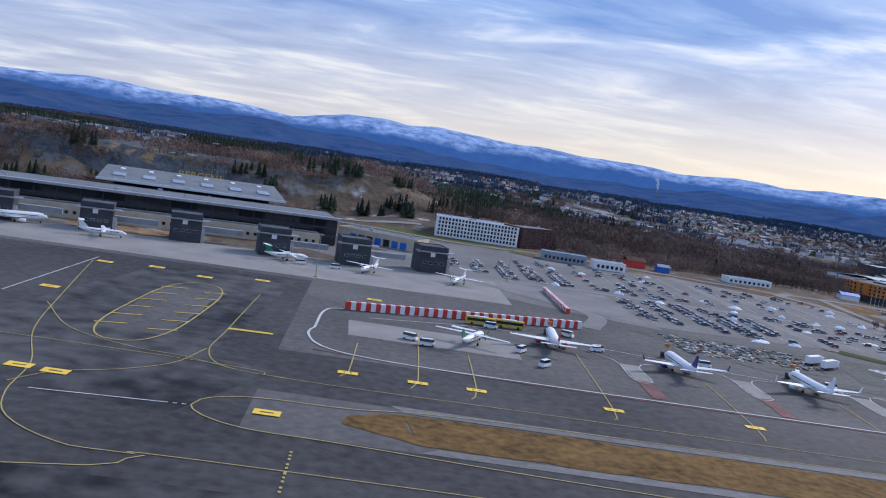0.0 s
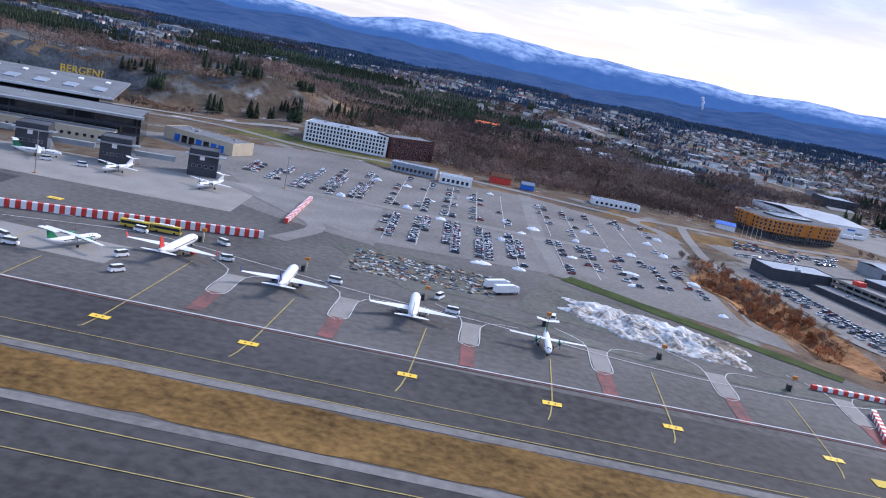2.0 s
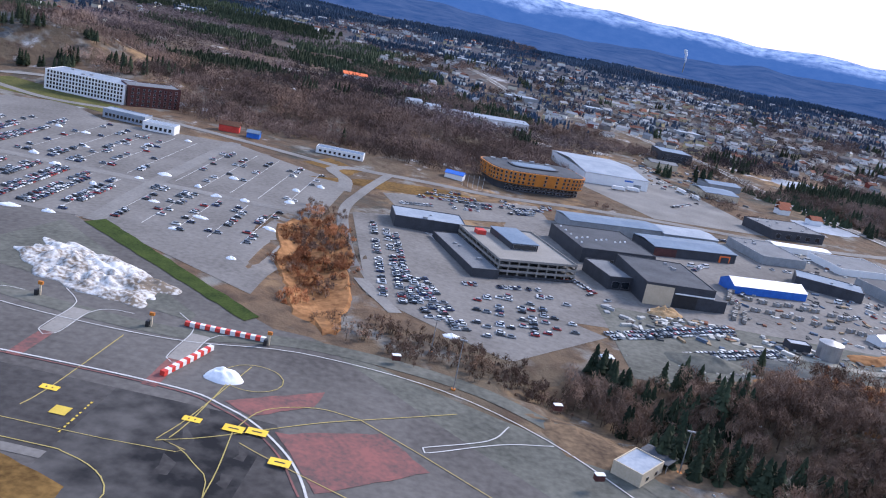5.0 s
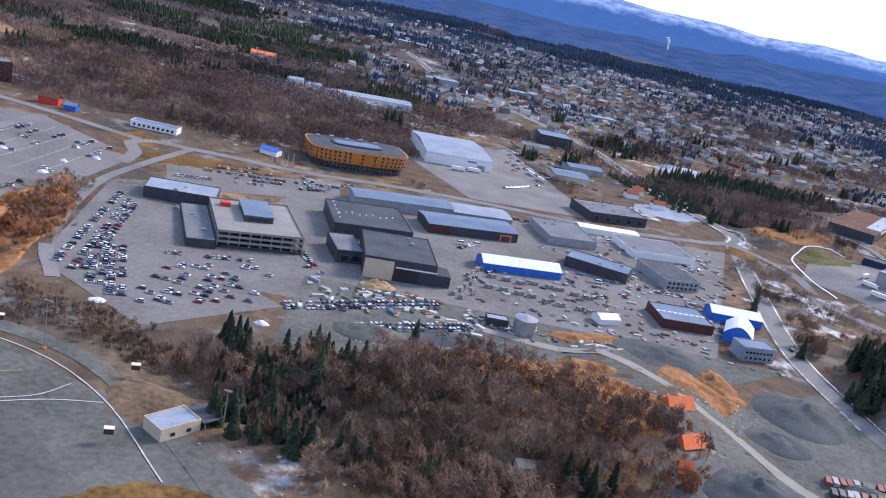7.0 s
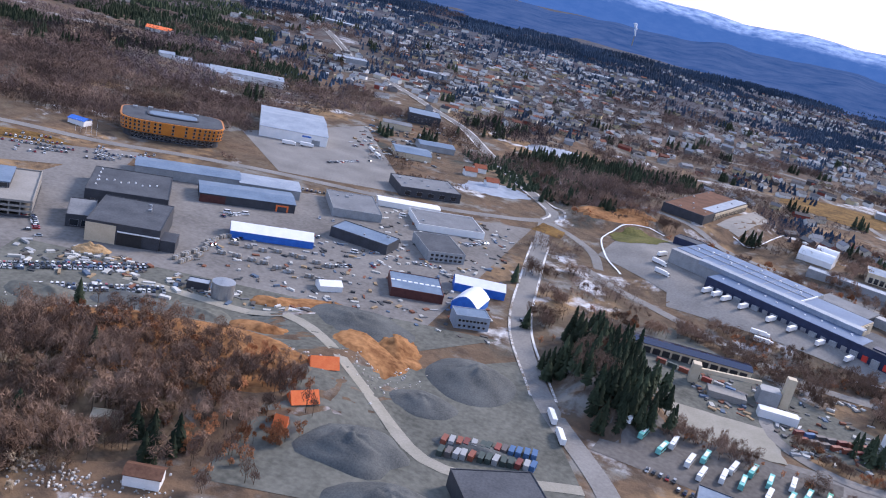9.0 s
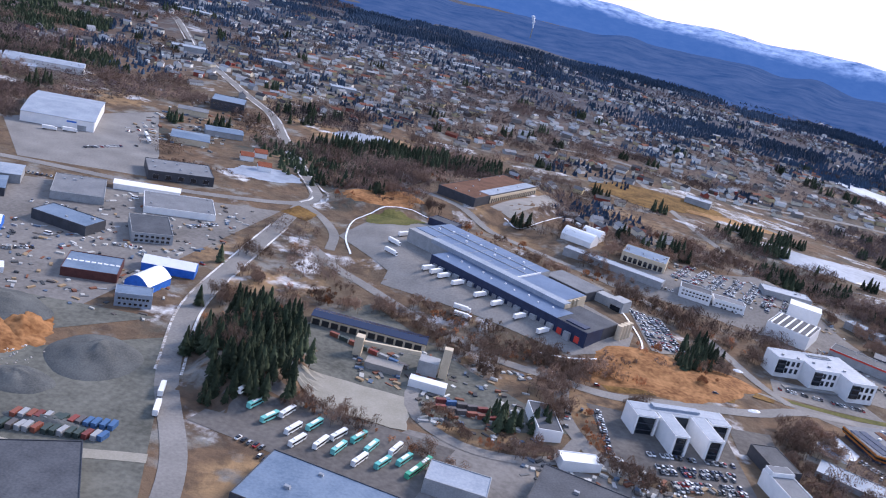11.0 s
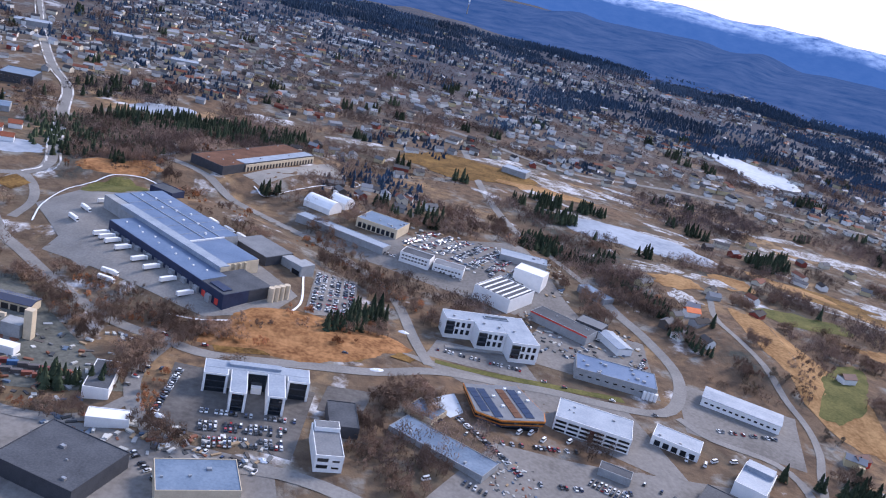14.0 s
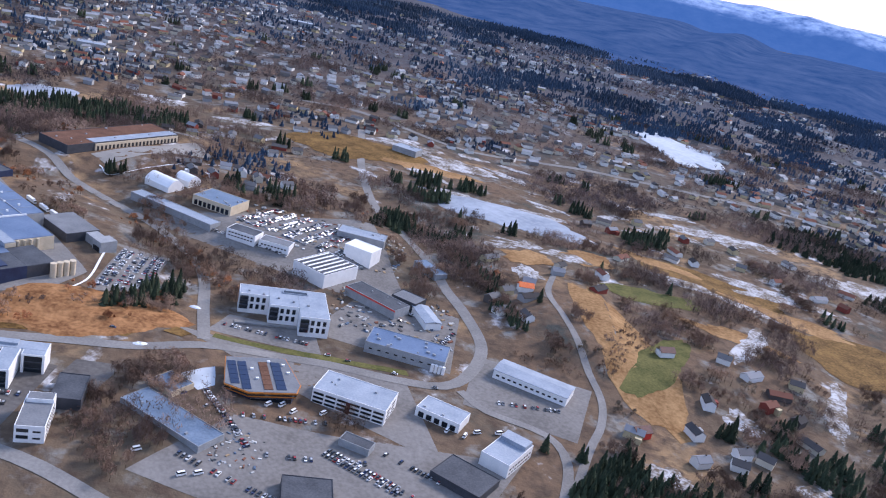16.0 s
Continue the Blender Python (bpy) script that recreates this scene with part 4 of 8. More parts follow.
blob("grass_corner", 490, 240, 34, 18, 10, DRY_GRASS, 0.3, "withered yellow-brown grass by the perimeter road", "grass", 18.1)
blob("scrap_earth", 640, 480, 26, 9, 20, RUST_EARTH, 0.3, "orange-brown earth strip in the yard", "slope", 19.1)
blob("rock_knoll", -235, 835, 190, 70, 12, ROCK, 0.3, "dark bare rock knoll behind the terminal", "slope", 21.1)

# ---- buildings ----
PANES = {}


def pane_mesh(w, h):
    key = (round(w, 2), round(h, 2))
    if key not in PANES:
        s = Shape().box(-w / 2, -0.05, 0, w / 2, 0.1, h, 0)
        s.box(-w / 2 + 0.12, -0.07, 0.12, w / 2 - 0.12, -0.05, h - 0.12, 1)
        PANES[key] = s.mesh("window", [STEEL, GLASS])
    return PANES[key]


def wall_row(b, name, side, w, d, z, count, pw, ph, skip=0.0, margin=1.5):
    """A row of panes on one side of a block (south, east, north, west)."""
    run, out = (w, d) if side in "sn" else (d, w)
    turn = {"s": 0, "e": 90, "n": 180, "w": 270}[side]
    for i in range(count):
        if skip and random.random() < skip:
            continue
        x = -run / 2 + margin + (run - 2 * margin) * (i + 0.5) / count
        part(name, pane_mesh(pw, ph), None, b, "", pose(0, 0, 0, 0, 0, turn) @ pose(x, -out / 2 - 0.02, z))


def building(name, label, x, y, w, d, rot, h, wall, roof, rows=(), depth=None, vents=0, parapet=0.5, gable=0.0, z=None, category="building", sky=0):
    """A block with a rim round its flat roof, or a gable roof along its length. rows: side, foot, count, pane width and height.
    depth: a depth that keeps the front where a block d deep would have it."""
    if depth:
        x, y = x - math.sin(radians(rot)) * (depth - d) / 2, y + math.cos(radians(rot)) * (depth - d) / 2
        d = depth
    b = thing(name, label, category, pose(x, y, ground(x, y) if z is None else z, 0, 0, rot))
    W2, D2 = w / 2, d / 2
    for i in range(int(w // 8) + 2):
        for j in range(int(d // 8) + 2):
            q = b.matrix_basis @ Vector((-W2 + w * i / (int(w // 8) + 1), -D2 + d * j / (int(d // 8) + 1), 0)) / SCALE
            take(q.x, q.y)
    part("wall", Shape().box(-W2, -D2, -4, W2, D2, h), wall, b)
    if gable:
        s = Shape()
        o = 0.5
        s.add([(-W2 - o, -D2 - o, h), (W2 + o, -D2 - o, h), (W2 + o, 0, h + gable), (-W2 - o, 0, h + gable), (W2 + o, D2 + o, h), (-W2 - o, D2 + o, h),
               (-W2 - o, -D2 - o, h + 0.3), (W2 + o, -D2 - o, h + 0.3), (W2 + o, 0, h + gable + 0.3), (-W2 - o, 0, h + gable + 0.3), (W2 + o, D2 + o, h + 0.3), (-W2 - o, D2 + o, h + 0.3)],
              [(6, 7, 8, 9), (9, 8, 10, 11), (0, 3, 2, 1), (3, 5, 4, 2), (0, 1, 7, 6), (4, 5, 11, 10), (1, 2, 8, 7), (2, 4, 10, 8), (3, 0, 6, 9), (5, 3, 9, 11)])
        part("roof", s, roof, b)
    else:
        part("roof", Shape().box(-W2 + 0.35, -D2 + 0.35, h, W2 - 0.35, D2 - 0.35, h + 0.12), roof, b)
        rim = Shape()
        for q in ((-W2, -D2, W2, -D2 + 0.35), (-W2, D2 - 0.35, W2, D2), (-W2, -D2 + 0.35, -W2 + 0.35, D2 - 0.35), (W2 - 0.35, -D2 + 0.35, W2, D2 - 0.35)):
            rim.box(q[0], q[1], h, q[2], q[3], h + parapet)
        part("parapet", rim, wall, b)
    r = random.Random(int(x * 7 + y))
    for i in range(vents):
        a, c, e = r.uniform(-W2 + 2, W2 - 2), r.uniform(-D2 + 2, D2 - 2), r.uniform(0.6, 1.5)
        part("roof_vent", Shape().box(a - e, c - e * 0.7, h + 0.12, a + e, c + e * 0.7, h + 0.5 + e * 0.6, 0, 0.1), STEEL, b)
    for i in range(sky):
        a = -W2 + w * (i + 0.5) / sky
        part("skylight", Shape().box(a - 1.4, -1.0, h + 0.12, a + 1.4, 1.0, h + 0.45, 0, 0.25), WHITE, b, "white skylight dome")
    for side, foot, count, pw, ph in rows:
        wall_row(b, "window", side, w, d, foot, count, pw, ph)
    return b


def box_part(name, b, x0, y0, z0, x1, y1, z1, mat, label="", inset=0.0):
    return part(name, Shape().box(x0, y0, z0, x1, y1, z1, 0, inset), mat, b, label)


# terminal: long pier, high main hall behind it and dark gate towers on the apron
pier = building("terminal_pier", "long glazed terminal pier with a dark flat roof", -163, 536, 235, 42, 15.5, 17, GLASS, GREY_ROOF, vents=10, parapet=0.4, z=0, category="terminal")
box_part("roof_edge", pier, -119, -26, 16.2, 119, -21, 17.6, STEEL, "pale metal roof edge")
for k in range(20):
    box_part("mullion", pier, -117 + k * 12.2, -21.5, 0, -116.4 + k * 12.2, -21, 17, DARK_WALL)
for z in (5, 10):
    box_part("floor_band", pier, -117.5, -21.4, z, 117.5, -21, z + 1.4, DARK_WALL)
low = building("terminal_gates", "low white gate building along the terminal's foot", -150, 507, 200, 14, 15.5, 7.5, CREAM, GREY_ROOF, (("s", 2.6, 46, 2.0, 1.9), ("e", 2.6, 3, 2.0, 1.9)), z=0, category="terminal")
hall = thing("terminal_hall", "high terminal hall with a grey overhanging roof and square skylights", "terminal", pose(-152, 617, -5, 0, 0, 15))
box_part("wall", hall, -50, -26, 0, 50, 40, 23.5, GLASS)
part("roof", Shape().hexa([(-60, -36, 22.6), (60, -36, 22.6), (60, 50, 26.5), (-60, 50, 26.5)], [(-60, -36, 24.2), (60, -36, 24.2), (60, 50, 28), (-60, 50, 28)]), GREY_ROOF, hall)
part("roof_edge", Shape().box(-60.4, -36.9, 22.9, 60.4, -36.05, 24.4), WHITE, hall, "white front edge of the roof")
for k in range(6):
    x = -48 + k * 19
    part("skylight", Shape().hexa([(x - 4, -18, 25.0), (x + 4, -18, 25.0), (x + 4, 0, 25.8), (x - 4, 0, 25.8)], [(x - 4, -18, 25.8), (x + 4, -18, 25.8), (x + 4, 0, 26.6), (x - 4, 0, 26.6)]), PALE_ROOF, hall, "pale square skylight")
    part("skylight", Shape().hexa([(x - 1.5, 24, 26.8), (x + 1.5, 24, 26.8), (x + 1.5, 31, 27.2), (x - 1.5, 31, 27.2)], [(x - 1.5, 24, 27.6), (x + 1.5, 24, 27.6), (x + 1.5, 31, 28.0), (x - 1.5, 31, 28.0)]), WHITE, hall, "small white skylight")
for k, (x, y) in enumerate(((-208, 452), (-161, 461), (-118, 472), (-70, 466), (-28, 474), (14, 492))):
    t = building("gate_tower", "dark grey boarding gate tower on the apron", x, y + 2, 16, 16, 15, 14.5, DARK_WALL, DARK_ROOF, (("s", 5, 4, 2.2, 1.6), ("e", 5, 4, 2.2, 1.6)), z=0, category="gate tower")
    tagged(t, group="gate towers")
    box_part("canopy", t, -10, -9.5, 11.6, 12, -4, 12.2, STEEL)
    box_part("number_bar", t, -2, -8.12, 9.2, 0.6, -8.02, 11.6, WHITE, "plain pale bar")
    part("stair", Shape().hexa([(8.1, -8, 0), (9.9, -8, 0), (9.9, 6, 0), (8.1, 6, 0)], [(8.1, -8, 8.4), (9.9, -8, 8.4), (9.9, 6, 0.6), (8.1, 6, 0.6)]), STEEL, t, "grey outside stair")
    if k < 5:
        box_part("bridge", t, 8.1, 2, 5.2, 30, 5, 8, GREY_WALL, "grey covered walkway")
sign = bpy.data.curves.new("sign", "FONT")
sign.body, sign.size, sign.extrude, sign.space_character = "BERGEN?", 8.6, 0.5, 1.05
sign.materials.append(SIGN_YELLOW)
board = thing("hillside_sign", "large yellow sign letters reading BERGEN? on the hillside", "sign", pose(-200, 757, 0, 0, 0, 14))
letters = new("letters", sign)
letters.parent = board
letters.matrix_basis = pose(0, 0, 14.0, 88)
tagged(letters)
for k in range(8):
    part("post", Shape().box(0.6 + k * 5.2, 0.55, ground(-179, 762) - 20, 0.9 + k * 5.2, 0.85, 20.5), STEEL, board)
red_lot = building("fire_station", "cream low service building with blue gates", -16, 597, 58, 22, -22, 8, CREAM, GREY_ROOF, z=0, vents=4)
for k in range(7):
    box_part("gate", red_lot, -20 + k * 6.2, -11.15, 0.3, -15.4 + k * 6.2, -11.02, 5, BLUE_CLOTH if k in (0, 3, 5, 6) else GLASS, "blue lifting gate")

hotel = building("hotel", "white five-storey hotel with rows of narrow dark windows", 56, 736, 69, 19, 0, 15.5, WHITE, PALE_ROOF, [("s", 1.0 + 3.1 * k, 24, 1.7, 2.2) for k in range(5)] + [("w", 1.0 + 3.1 * k, 5, 1.7, 2.2) for k in range(5)], depth=30, vents=5)
wing = building("hotel_wing", "dark red hotel wing with grid windows", 103, 749, 44, 22, 40, 17, BRICK_RED, GREY_ROOF, [("s", 1.0 + 3.1 * k, 9, 2.0, 2.0) for k in range(5)] + [("e", 1.0 + 3.1 * k, 6, 2.0, 2.0) for k in range(5)], vents=4)
building("reception_block", "low pale-blue glazed hotel annex", 120, 668, 34, 12, -4, 6.5, PALE_ROOF, PALE_ROOF, (("s", 1.5, 10, 2.2, 2.5),))
building("reception_block", "low pale service block by the car park", 152, 655, 24, 12, 2, 6.0, WHITE, PALE_ROOF, (("s", 1.5, 6, 2.2, 2.5),))
building("barn", "red wooden house at the wood's edge", 186, 712, 16, 9, 10, 5, RED, BROWN_ROOF, gable=3, category="house")
building("site_hut", "blue wooden shed at the car park's end", 208, 706, 10, 8, 5, 4, BLUE_CLOTH, BLUE_ROOF, gable=2, category="shed")
building("rental_shed", "long shed with a blue-grey roof", 279, 708, 38, 12, 4, 4.6, WHITE, BLUE_ROOF, (("s", 1.2, 9, 2.0, 2.0),))
building("rental_hut", "small hut with a bright blue roof", 372, 722, 15, 11, -8, 4, WHITE, BLUE_CLOTH, gable=2, category="shed")

# industrial area
orange = thing("orange_office", "round-cornered office with orange cladding over a dark base", "building", pose(434, 764, ground(434, 764), 0, 0, 24))
take(434, 764, 40)


def oval_plan(a, b, z, n=40, power=0.42):
    """A rounded oblong outline, wider towards +x, counter-clockwise."""
    out = []
    for i in range(n):
        t = 2 * math.pi * (i + 0.5) / n
        c, q = math.cos(t), math.sin(t)
        x, y = a * math.copysign(abs(c) ** power, c), b * math.copysign(abs(q) ** power, q)
        out.append((x, y - 0.10 * b * (1 - (x / a) ** 2), z))
    return out


part("base", Shape().loft([oval_plan(40, 23, -3), oval_plan(40, 23, 6.6)]), DARK_WALL, orange, "dark recessed ground floors")
part("orange_cladding", Shape().loft([oval_plan(42.5, 25.5, 6.6), oval_plan(43.5, 26.5, 17)]), ORANGE, orange, "orange cladding of three storeys")
part("roof_top", Shape().loft([oval_plan(42, 25, 17), oval_plan(42, 25, 17.3)]), DARK_ROOF, orange)
part("courtyard_rim", Shape().loft([oval_plan(22, 10, 17.3), oval_plan(22, 10, 18.4)]), DARK_WALL, orange, "dark raised roof storey")
part("courtyard_glass", Shape().loft([oval_plan(20, 8, 18.4), oval_plan(19, 7, 18.8)]), BLUE_ROOF, orange, "blue-grey glass roof")
for z, grow in ((7.6, 0.12), (10.8, 0.42), (14.0, 0.74)):
    loop_ = oval_plan(42.6 + grow, 25.6 + grow, z, 160)
    run_ = 0.0
    for p_, q_ in zip(loop_, loop_[1:] + loop_[:1]):
        d_ = math.hypot(q_[0] - p_[0], q_[1] - p_[1])
        run_ += d_
        if run_ > 3.3 and p_[1] < 18:
            run_ = 0.0
            part("window", pane_mesh(1.9, 2.1), None, orange, "", pose((p_[0] + q_[0]) / 2, (p_[1] + q_[1]) / 2, z, 0, 0, math.degrees(math.atan2(q_[1] - p_[1], q_[0] - p_[0]))))
for z in (1.0, 3.9):
    for k in range(20):
        part("window", pane_mesh(2.8, 1.8), None, orange, "", pose(-32 + k * 3.4, -23.05 - 2.3 * (1 - ((-32 + k * 3.4) / 40) ** 2), z))
for k in range(5):
    part("roof_vent", Shape().box(-34 + k * 13, 13 + (k % 2) * 4, 17.3, -30 + k * 13, 16 + (k % 2) * 4, 19.0), STEEL, orange)
hallw = building("white_hall", "large cream hall with a pale blue-grey ridged roof", 504, 905, 66, 100, 17, 10, WHITE, PALE_ROOF, gable=3.5, vents=0)
box_part("door", hallw, 18, -50.2, 0.2, 26, -50.02, 5, GREY_WALL)
box_part("sign_bar", hallw, 8, -50.2, 6.5, 17, -50.02, 8, BLUE_CLOTH, "plain dark bar")
building("hall_annex", "low hall with a turquoise roof", 385, 1110, 90, 34, 20, 7, WHITE, PALE_ROOF, gable=2)
for k in range(5):
    b = building("row_house", "white row house with a pale roof", 290 + k * 24, 1085 - k * 5, 18, 12, 30, 5, WHITE, PALE_ROOF, gable=2.5, category="house")
    tagged(b, group="row houses")

gar = thing("parking_house", "open multi-storey car park of white decks and columns", "car park", pose(424, 519, ground(424, 519), 0, 0, 25) @ Matrix.Diagonal((0.94, 0.9, 1, 1)))
for k in range(4):
    box_part("deck", gar, -26, -35, 0.2 + 3.1 * k, 26, 35, 0.6 + 3.1 * k, CONCRETE)
    if k < 4:
        rail = Shape()
        for q in ((-26, -35.2, 26, -34.8), (-26, 34.8, 26, 35.2), (-26.2, -34.8, -25.8, 34.8), (25.8, -34.8, 26.2, 34.8)):
            rail.box(q[0], q[1], 0.2 + 3.1 * k, q[2], q[3], 1.5 + 3.1 * k)
        part("railing", rail, CONCRETE if k else DARK_WALL, gar, "pale concrete parapet")
    if k < 3:
        for i in range(9):
            for y in (-34.5, 34.5):
                box_part("column", gar, -26 + i * 6.4, y - 0.35, 0.6 + 3.1 * k, -25.2 + i * 6.4, y + 0.35, 3.3 + 3.1 * k, CONCRETE)
        for i in range(1, 11):
            for x in (-25.9, 25.3):
                box_part("column", gar, x, -35 + i * 6.36, 0.6 + 3.1 * k, x + 0.6, -34.3 + i * 6.36, 3.3 + 3.1 * k, CONCRETE)
box_part("core", gar, -20, -28, 0.6, 20, 28, 9.4, DARK_WALL, "dark inner walls")
box_part("stair_tower", gar, -8, -10, 9.9, 10, 26, 13.5, DARK_WALL, "dark roof house with glass front")
box_part("roof", gar, -8.5, -10.5, 13.5, 10.5, 26.5, 13.9, BLUE_ROOF)
part("window", pane_mesh(16, 2.8), None, gar, "", pose(1, -10.1, 10.3))
box_part("red_box", gar, -20, 18, 9.9, -14, 24, 12.5, RED, "red stair head")
building("parking_annex", "long dark low annex with a flat grey roof", 395, 502, 16, 66, 25, 4.2, DARK_WALL, GREY_ROOF, vents=3)
building("rental_hall", "long dark hall with a pale grey roof", 368, 546, 44, 24, 14, 7.5, DARK_WALL, PALE_ROOF, vents=2)
a = building("workshop", "dark workshop hall with white roof domes", 481, 585, 52, 54, 20, 9, DARK_WALL, DARK_ROOF, (("s", 1.5, 6, 3, 2), ("e", 1.5, 6, 3, 2)))
for k in range(14):
    x, y = (-20 + k * 4.6, -4 + (k % 3) * 2) if k < 9 else (-21, -14 + (k - 9) * 9)
    box_part("skylight", a, x - 0.6, y - 0.6, 9.1, x + 0.6, y + 0.6, 9.9, WHITE, "white roof dome", 0.2)
b = building("sorting_hall", "large open hall with cream front and dark roof", 512, 520, 42, 50, 14, 12.5, DARK_WALL, DARK_ROOF, vents=3)
box_part("front", b, -21, -25.3, 0, -4, -25.05, 11.5, CREAM, "cream front wall")
# black sheet on the uncut wall paints the bay's inner shade
box_part("opening", b, -3, -25.25, 0, 11, -25.06, 8, BLACK, "black sheet painting the shade inside an open bay")
box_part("lintel", b, -3, -25.6, 8, 21, -25.05, 8.7, WHITE)
box_part("side_shed", b, 21.05, -24, 0, 30, -8, 7, DARK_WALL, "dark lean-to shed")
building("sorting_annex", "dark grey annex beside the open hall", 480, 521, 16, 32, 24, 7.5, DARK_WALL, GREY_ROOF, (("s", 1, 2, 5, 4),))
w1 = building("warehouse", "long pale warehouse with a blue-grey roof", 493, 657, 76, 25, 22, 7.5, GREY_WALL, BLUE_ROOF, gable=1.2)
building("warehouse", "pale warehouse with a light grey roof", 551, 676, 46, 27, 20, 7, GREY_WALL, PALE_ROOF, gable=1.2)
w2 = building("trade_hall", "long dark trade hall with an orange gate", 546, 637, 68, 30, 23, 6.5, DARK_WALL, BLUE_ROOF, gable=1.4)
box_part("brick_front", w2, -34, -15.2, 0, -16, -15.03, 5.6, BRICK_RED, "red-brown brick front")
box_part("gate_frame", w2, 20, -15.5, 0, 29, -15.03, 5, ORANGE_TARP, "orange gate frame")
box_part("gate", w2, 21.2, -15.7, 0, 27.8, -15.52, 4, DARK_WALL)


def tent(label, x, y, w, d, rot, h, top, arch=False):
    t = thing("storage_tent", label, "tent", pose(x, y, ground(x, y), 0, 0, rot), "storage tents")
    W2, D2 = w / 2, d / 2
    part("wall", Shape().box(-W2, -D2, -2, W2, D2, h), BLUE_CLOTH if top != "white" else WHITE, t, "blue cloth side walls" if top != "white" else "")
    steps_ = 8 if arch else 2
    prof = [(-D2 - 0.2 + (d + 0.4) * i / steps_, h + (d * 0.32 * math.sin(math.pi * i / steps_) if arch else d * 0.22 * (1 - abs(2 * i / steps_ - 1)))) for i in range(steps_ + 1)]
    loop = lambda x_: [(x_, yy, zz + 0.12) for yy, zz in prof] + [(x_, yy, zz - 0.02) for yy, zz in reversed(prof)]
    part("roof", Shape().loft([loop(-W2 - 0.2), loop(W2 + 0.2)]), WHITE, t, "white cloth roof")
    for sx in (-W2, W2):
        s = Shape().add([(sx, yy, zz) for yy, zz in prof], [tuple(range(len(prof)))])
        part("gable", s, BLUE_CLOTH if top != "white" else WHITE, t)
    return t


tent("long blue tent hall with a white roof", 586, 571, 54, 17, 19, 5, "blue")
tent("blue tent hall with a white roof", 727, 573, 34, 15, 8, 5.5, "blue")
tent("arched blue and white tent", 724, 541, 24, 17, 75, 5, "blue", True)
tent("small white tent in the yard", 640, 512, 14, 10, 30, 3.5, "white")
building("blue_office", "blue and cream office with small windows", 726, 512, 21, 13, 18, 8, PALE_ROOF, BLUE_ROOF, (("s", 4.5, 8, 1.8, 1.5), ("s", 1.2, 6, 1.8, 1.5)))
building("trade_hall", "low hall with a blue-grey roof and brick front", 688, 544, 33, 29, 13, 5.5, BRICK_RED, BLUE_ROOF, sky=9)
building("wedge_hall", "dark grey hall with a sloping blue-grey roof", 641, 613, 44, 22, -14, 7, DARK_WALL, BLUE_ROOF, vents=2)
building("white_shed", "long low shed with a white roof", 655, 727, 52, 13, 17, 4.5, WHITE, WHITE, gable=1.0)
building("grey_shed", "low grey hall with a felt roof", 617, 684, 38, 48, 20, 6, GREY_WALL, GREY_ROOF, vents=3)
building("flat_store", "wide flat-roofed store with a white front", 690, 702, 54, 40, 20, 5, WHITE, GREY_ROOF, vents=4)
building("yard_office", "dark-roofed office with a pale glazed front", 692, 632, 28, 40, 24, 7, GREY_WALL, DARK_ROOF, (("s", 1, 7, 2.4, 1.8), ("s", 4, 7, 2.4, 1.8)))
building("repair_hall", "green-grey hall with a glazed front", 660, 790, 56, 40, 24, 8, DARK_WALL, GREY_ROOF, (("s", 1.5, 5, 5, 4),), vents=8)
building("depot_hall", "depot hall with a blue-grey roof", 627, 925, 38, 34, 16, 6, CREAM, BLUE_ROOF, gable=2)
building("depot_hall", "depot hall with a blue-grey roof", 645, 985, 40, 24, 20, 6, GREY_WALL, BLUE_ROOF, gable=2)
building("block_of_flats", "dark block with a white stair tower", 612, 1120, 40, 40, 10, 11, DARK_WALL, BLUE_ROOF, (("s", 2, 8, 2, 2), ("s", 6, 8, 2, 2)))
building("depot_hall", "pale hall with a grey roof", 590, 1050, 34, 20, 14, 6, CREAM, GREY_ROOF, gable=2)
for x, y, lab in ((692, 905, "white house with a red roof"), (716, 880, "white house with a red roof"), (700, 930, "white house with a red roof")):
    building("house", lab, x, y, 13, 9, 20, 5, WHITE, TILE_RED, gable=3.5, category="house")
silo = thing("silo", "round grey steel silo with a flat cone top", "silo", pose(592, 462, ground(592, 462)))
part("drum", Shape().tube((0, 0, 0), (0, 0, 9), 6.2, 6.2, 24), STEEL, silo, smooth=False)
part("lid", Shape().tube((0, 0, 9), (0, 0, 10.2), 6.4, 1, 24), STEEL, silo)
building("silo_office", "small dark shed beside the silo", 577, 466, 12, 7, 10, 4, DARK_WALL, PALE_ROOF)
roof = building("pit_hall", "hall with a wide dark slate roof", 757, 325, 36, 44, 22, 8, DARK_WALL, DARK_ROOF)
hut = building("gate_hut", "small cream guard hut with a flat roof", 470, 289, 16, 11, 55, 4.5, CREAM, PALE_ROOF, (("s", 1.2, 2, 2, 1.5),), category="hut")
box_part("canopy", hut, 8.2, -7, 3.6, 17, 5, 4.0, DARK_ROOF, "dark canopy beside the hut")
for px_ in (9, 16):
    box_part("post", hut, px_, -6.6, -1, px_ + 0.3, -6.3, 3.6, STEEL)
hut2 = building("pump_house", "small concrete pump house in the scrub", 598, 318, 12, 7, 15, 3.2, CREAM, CREAM, category="hut")

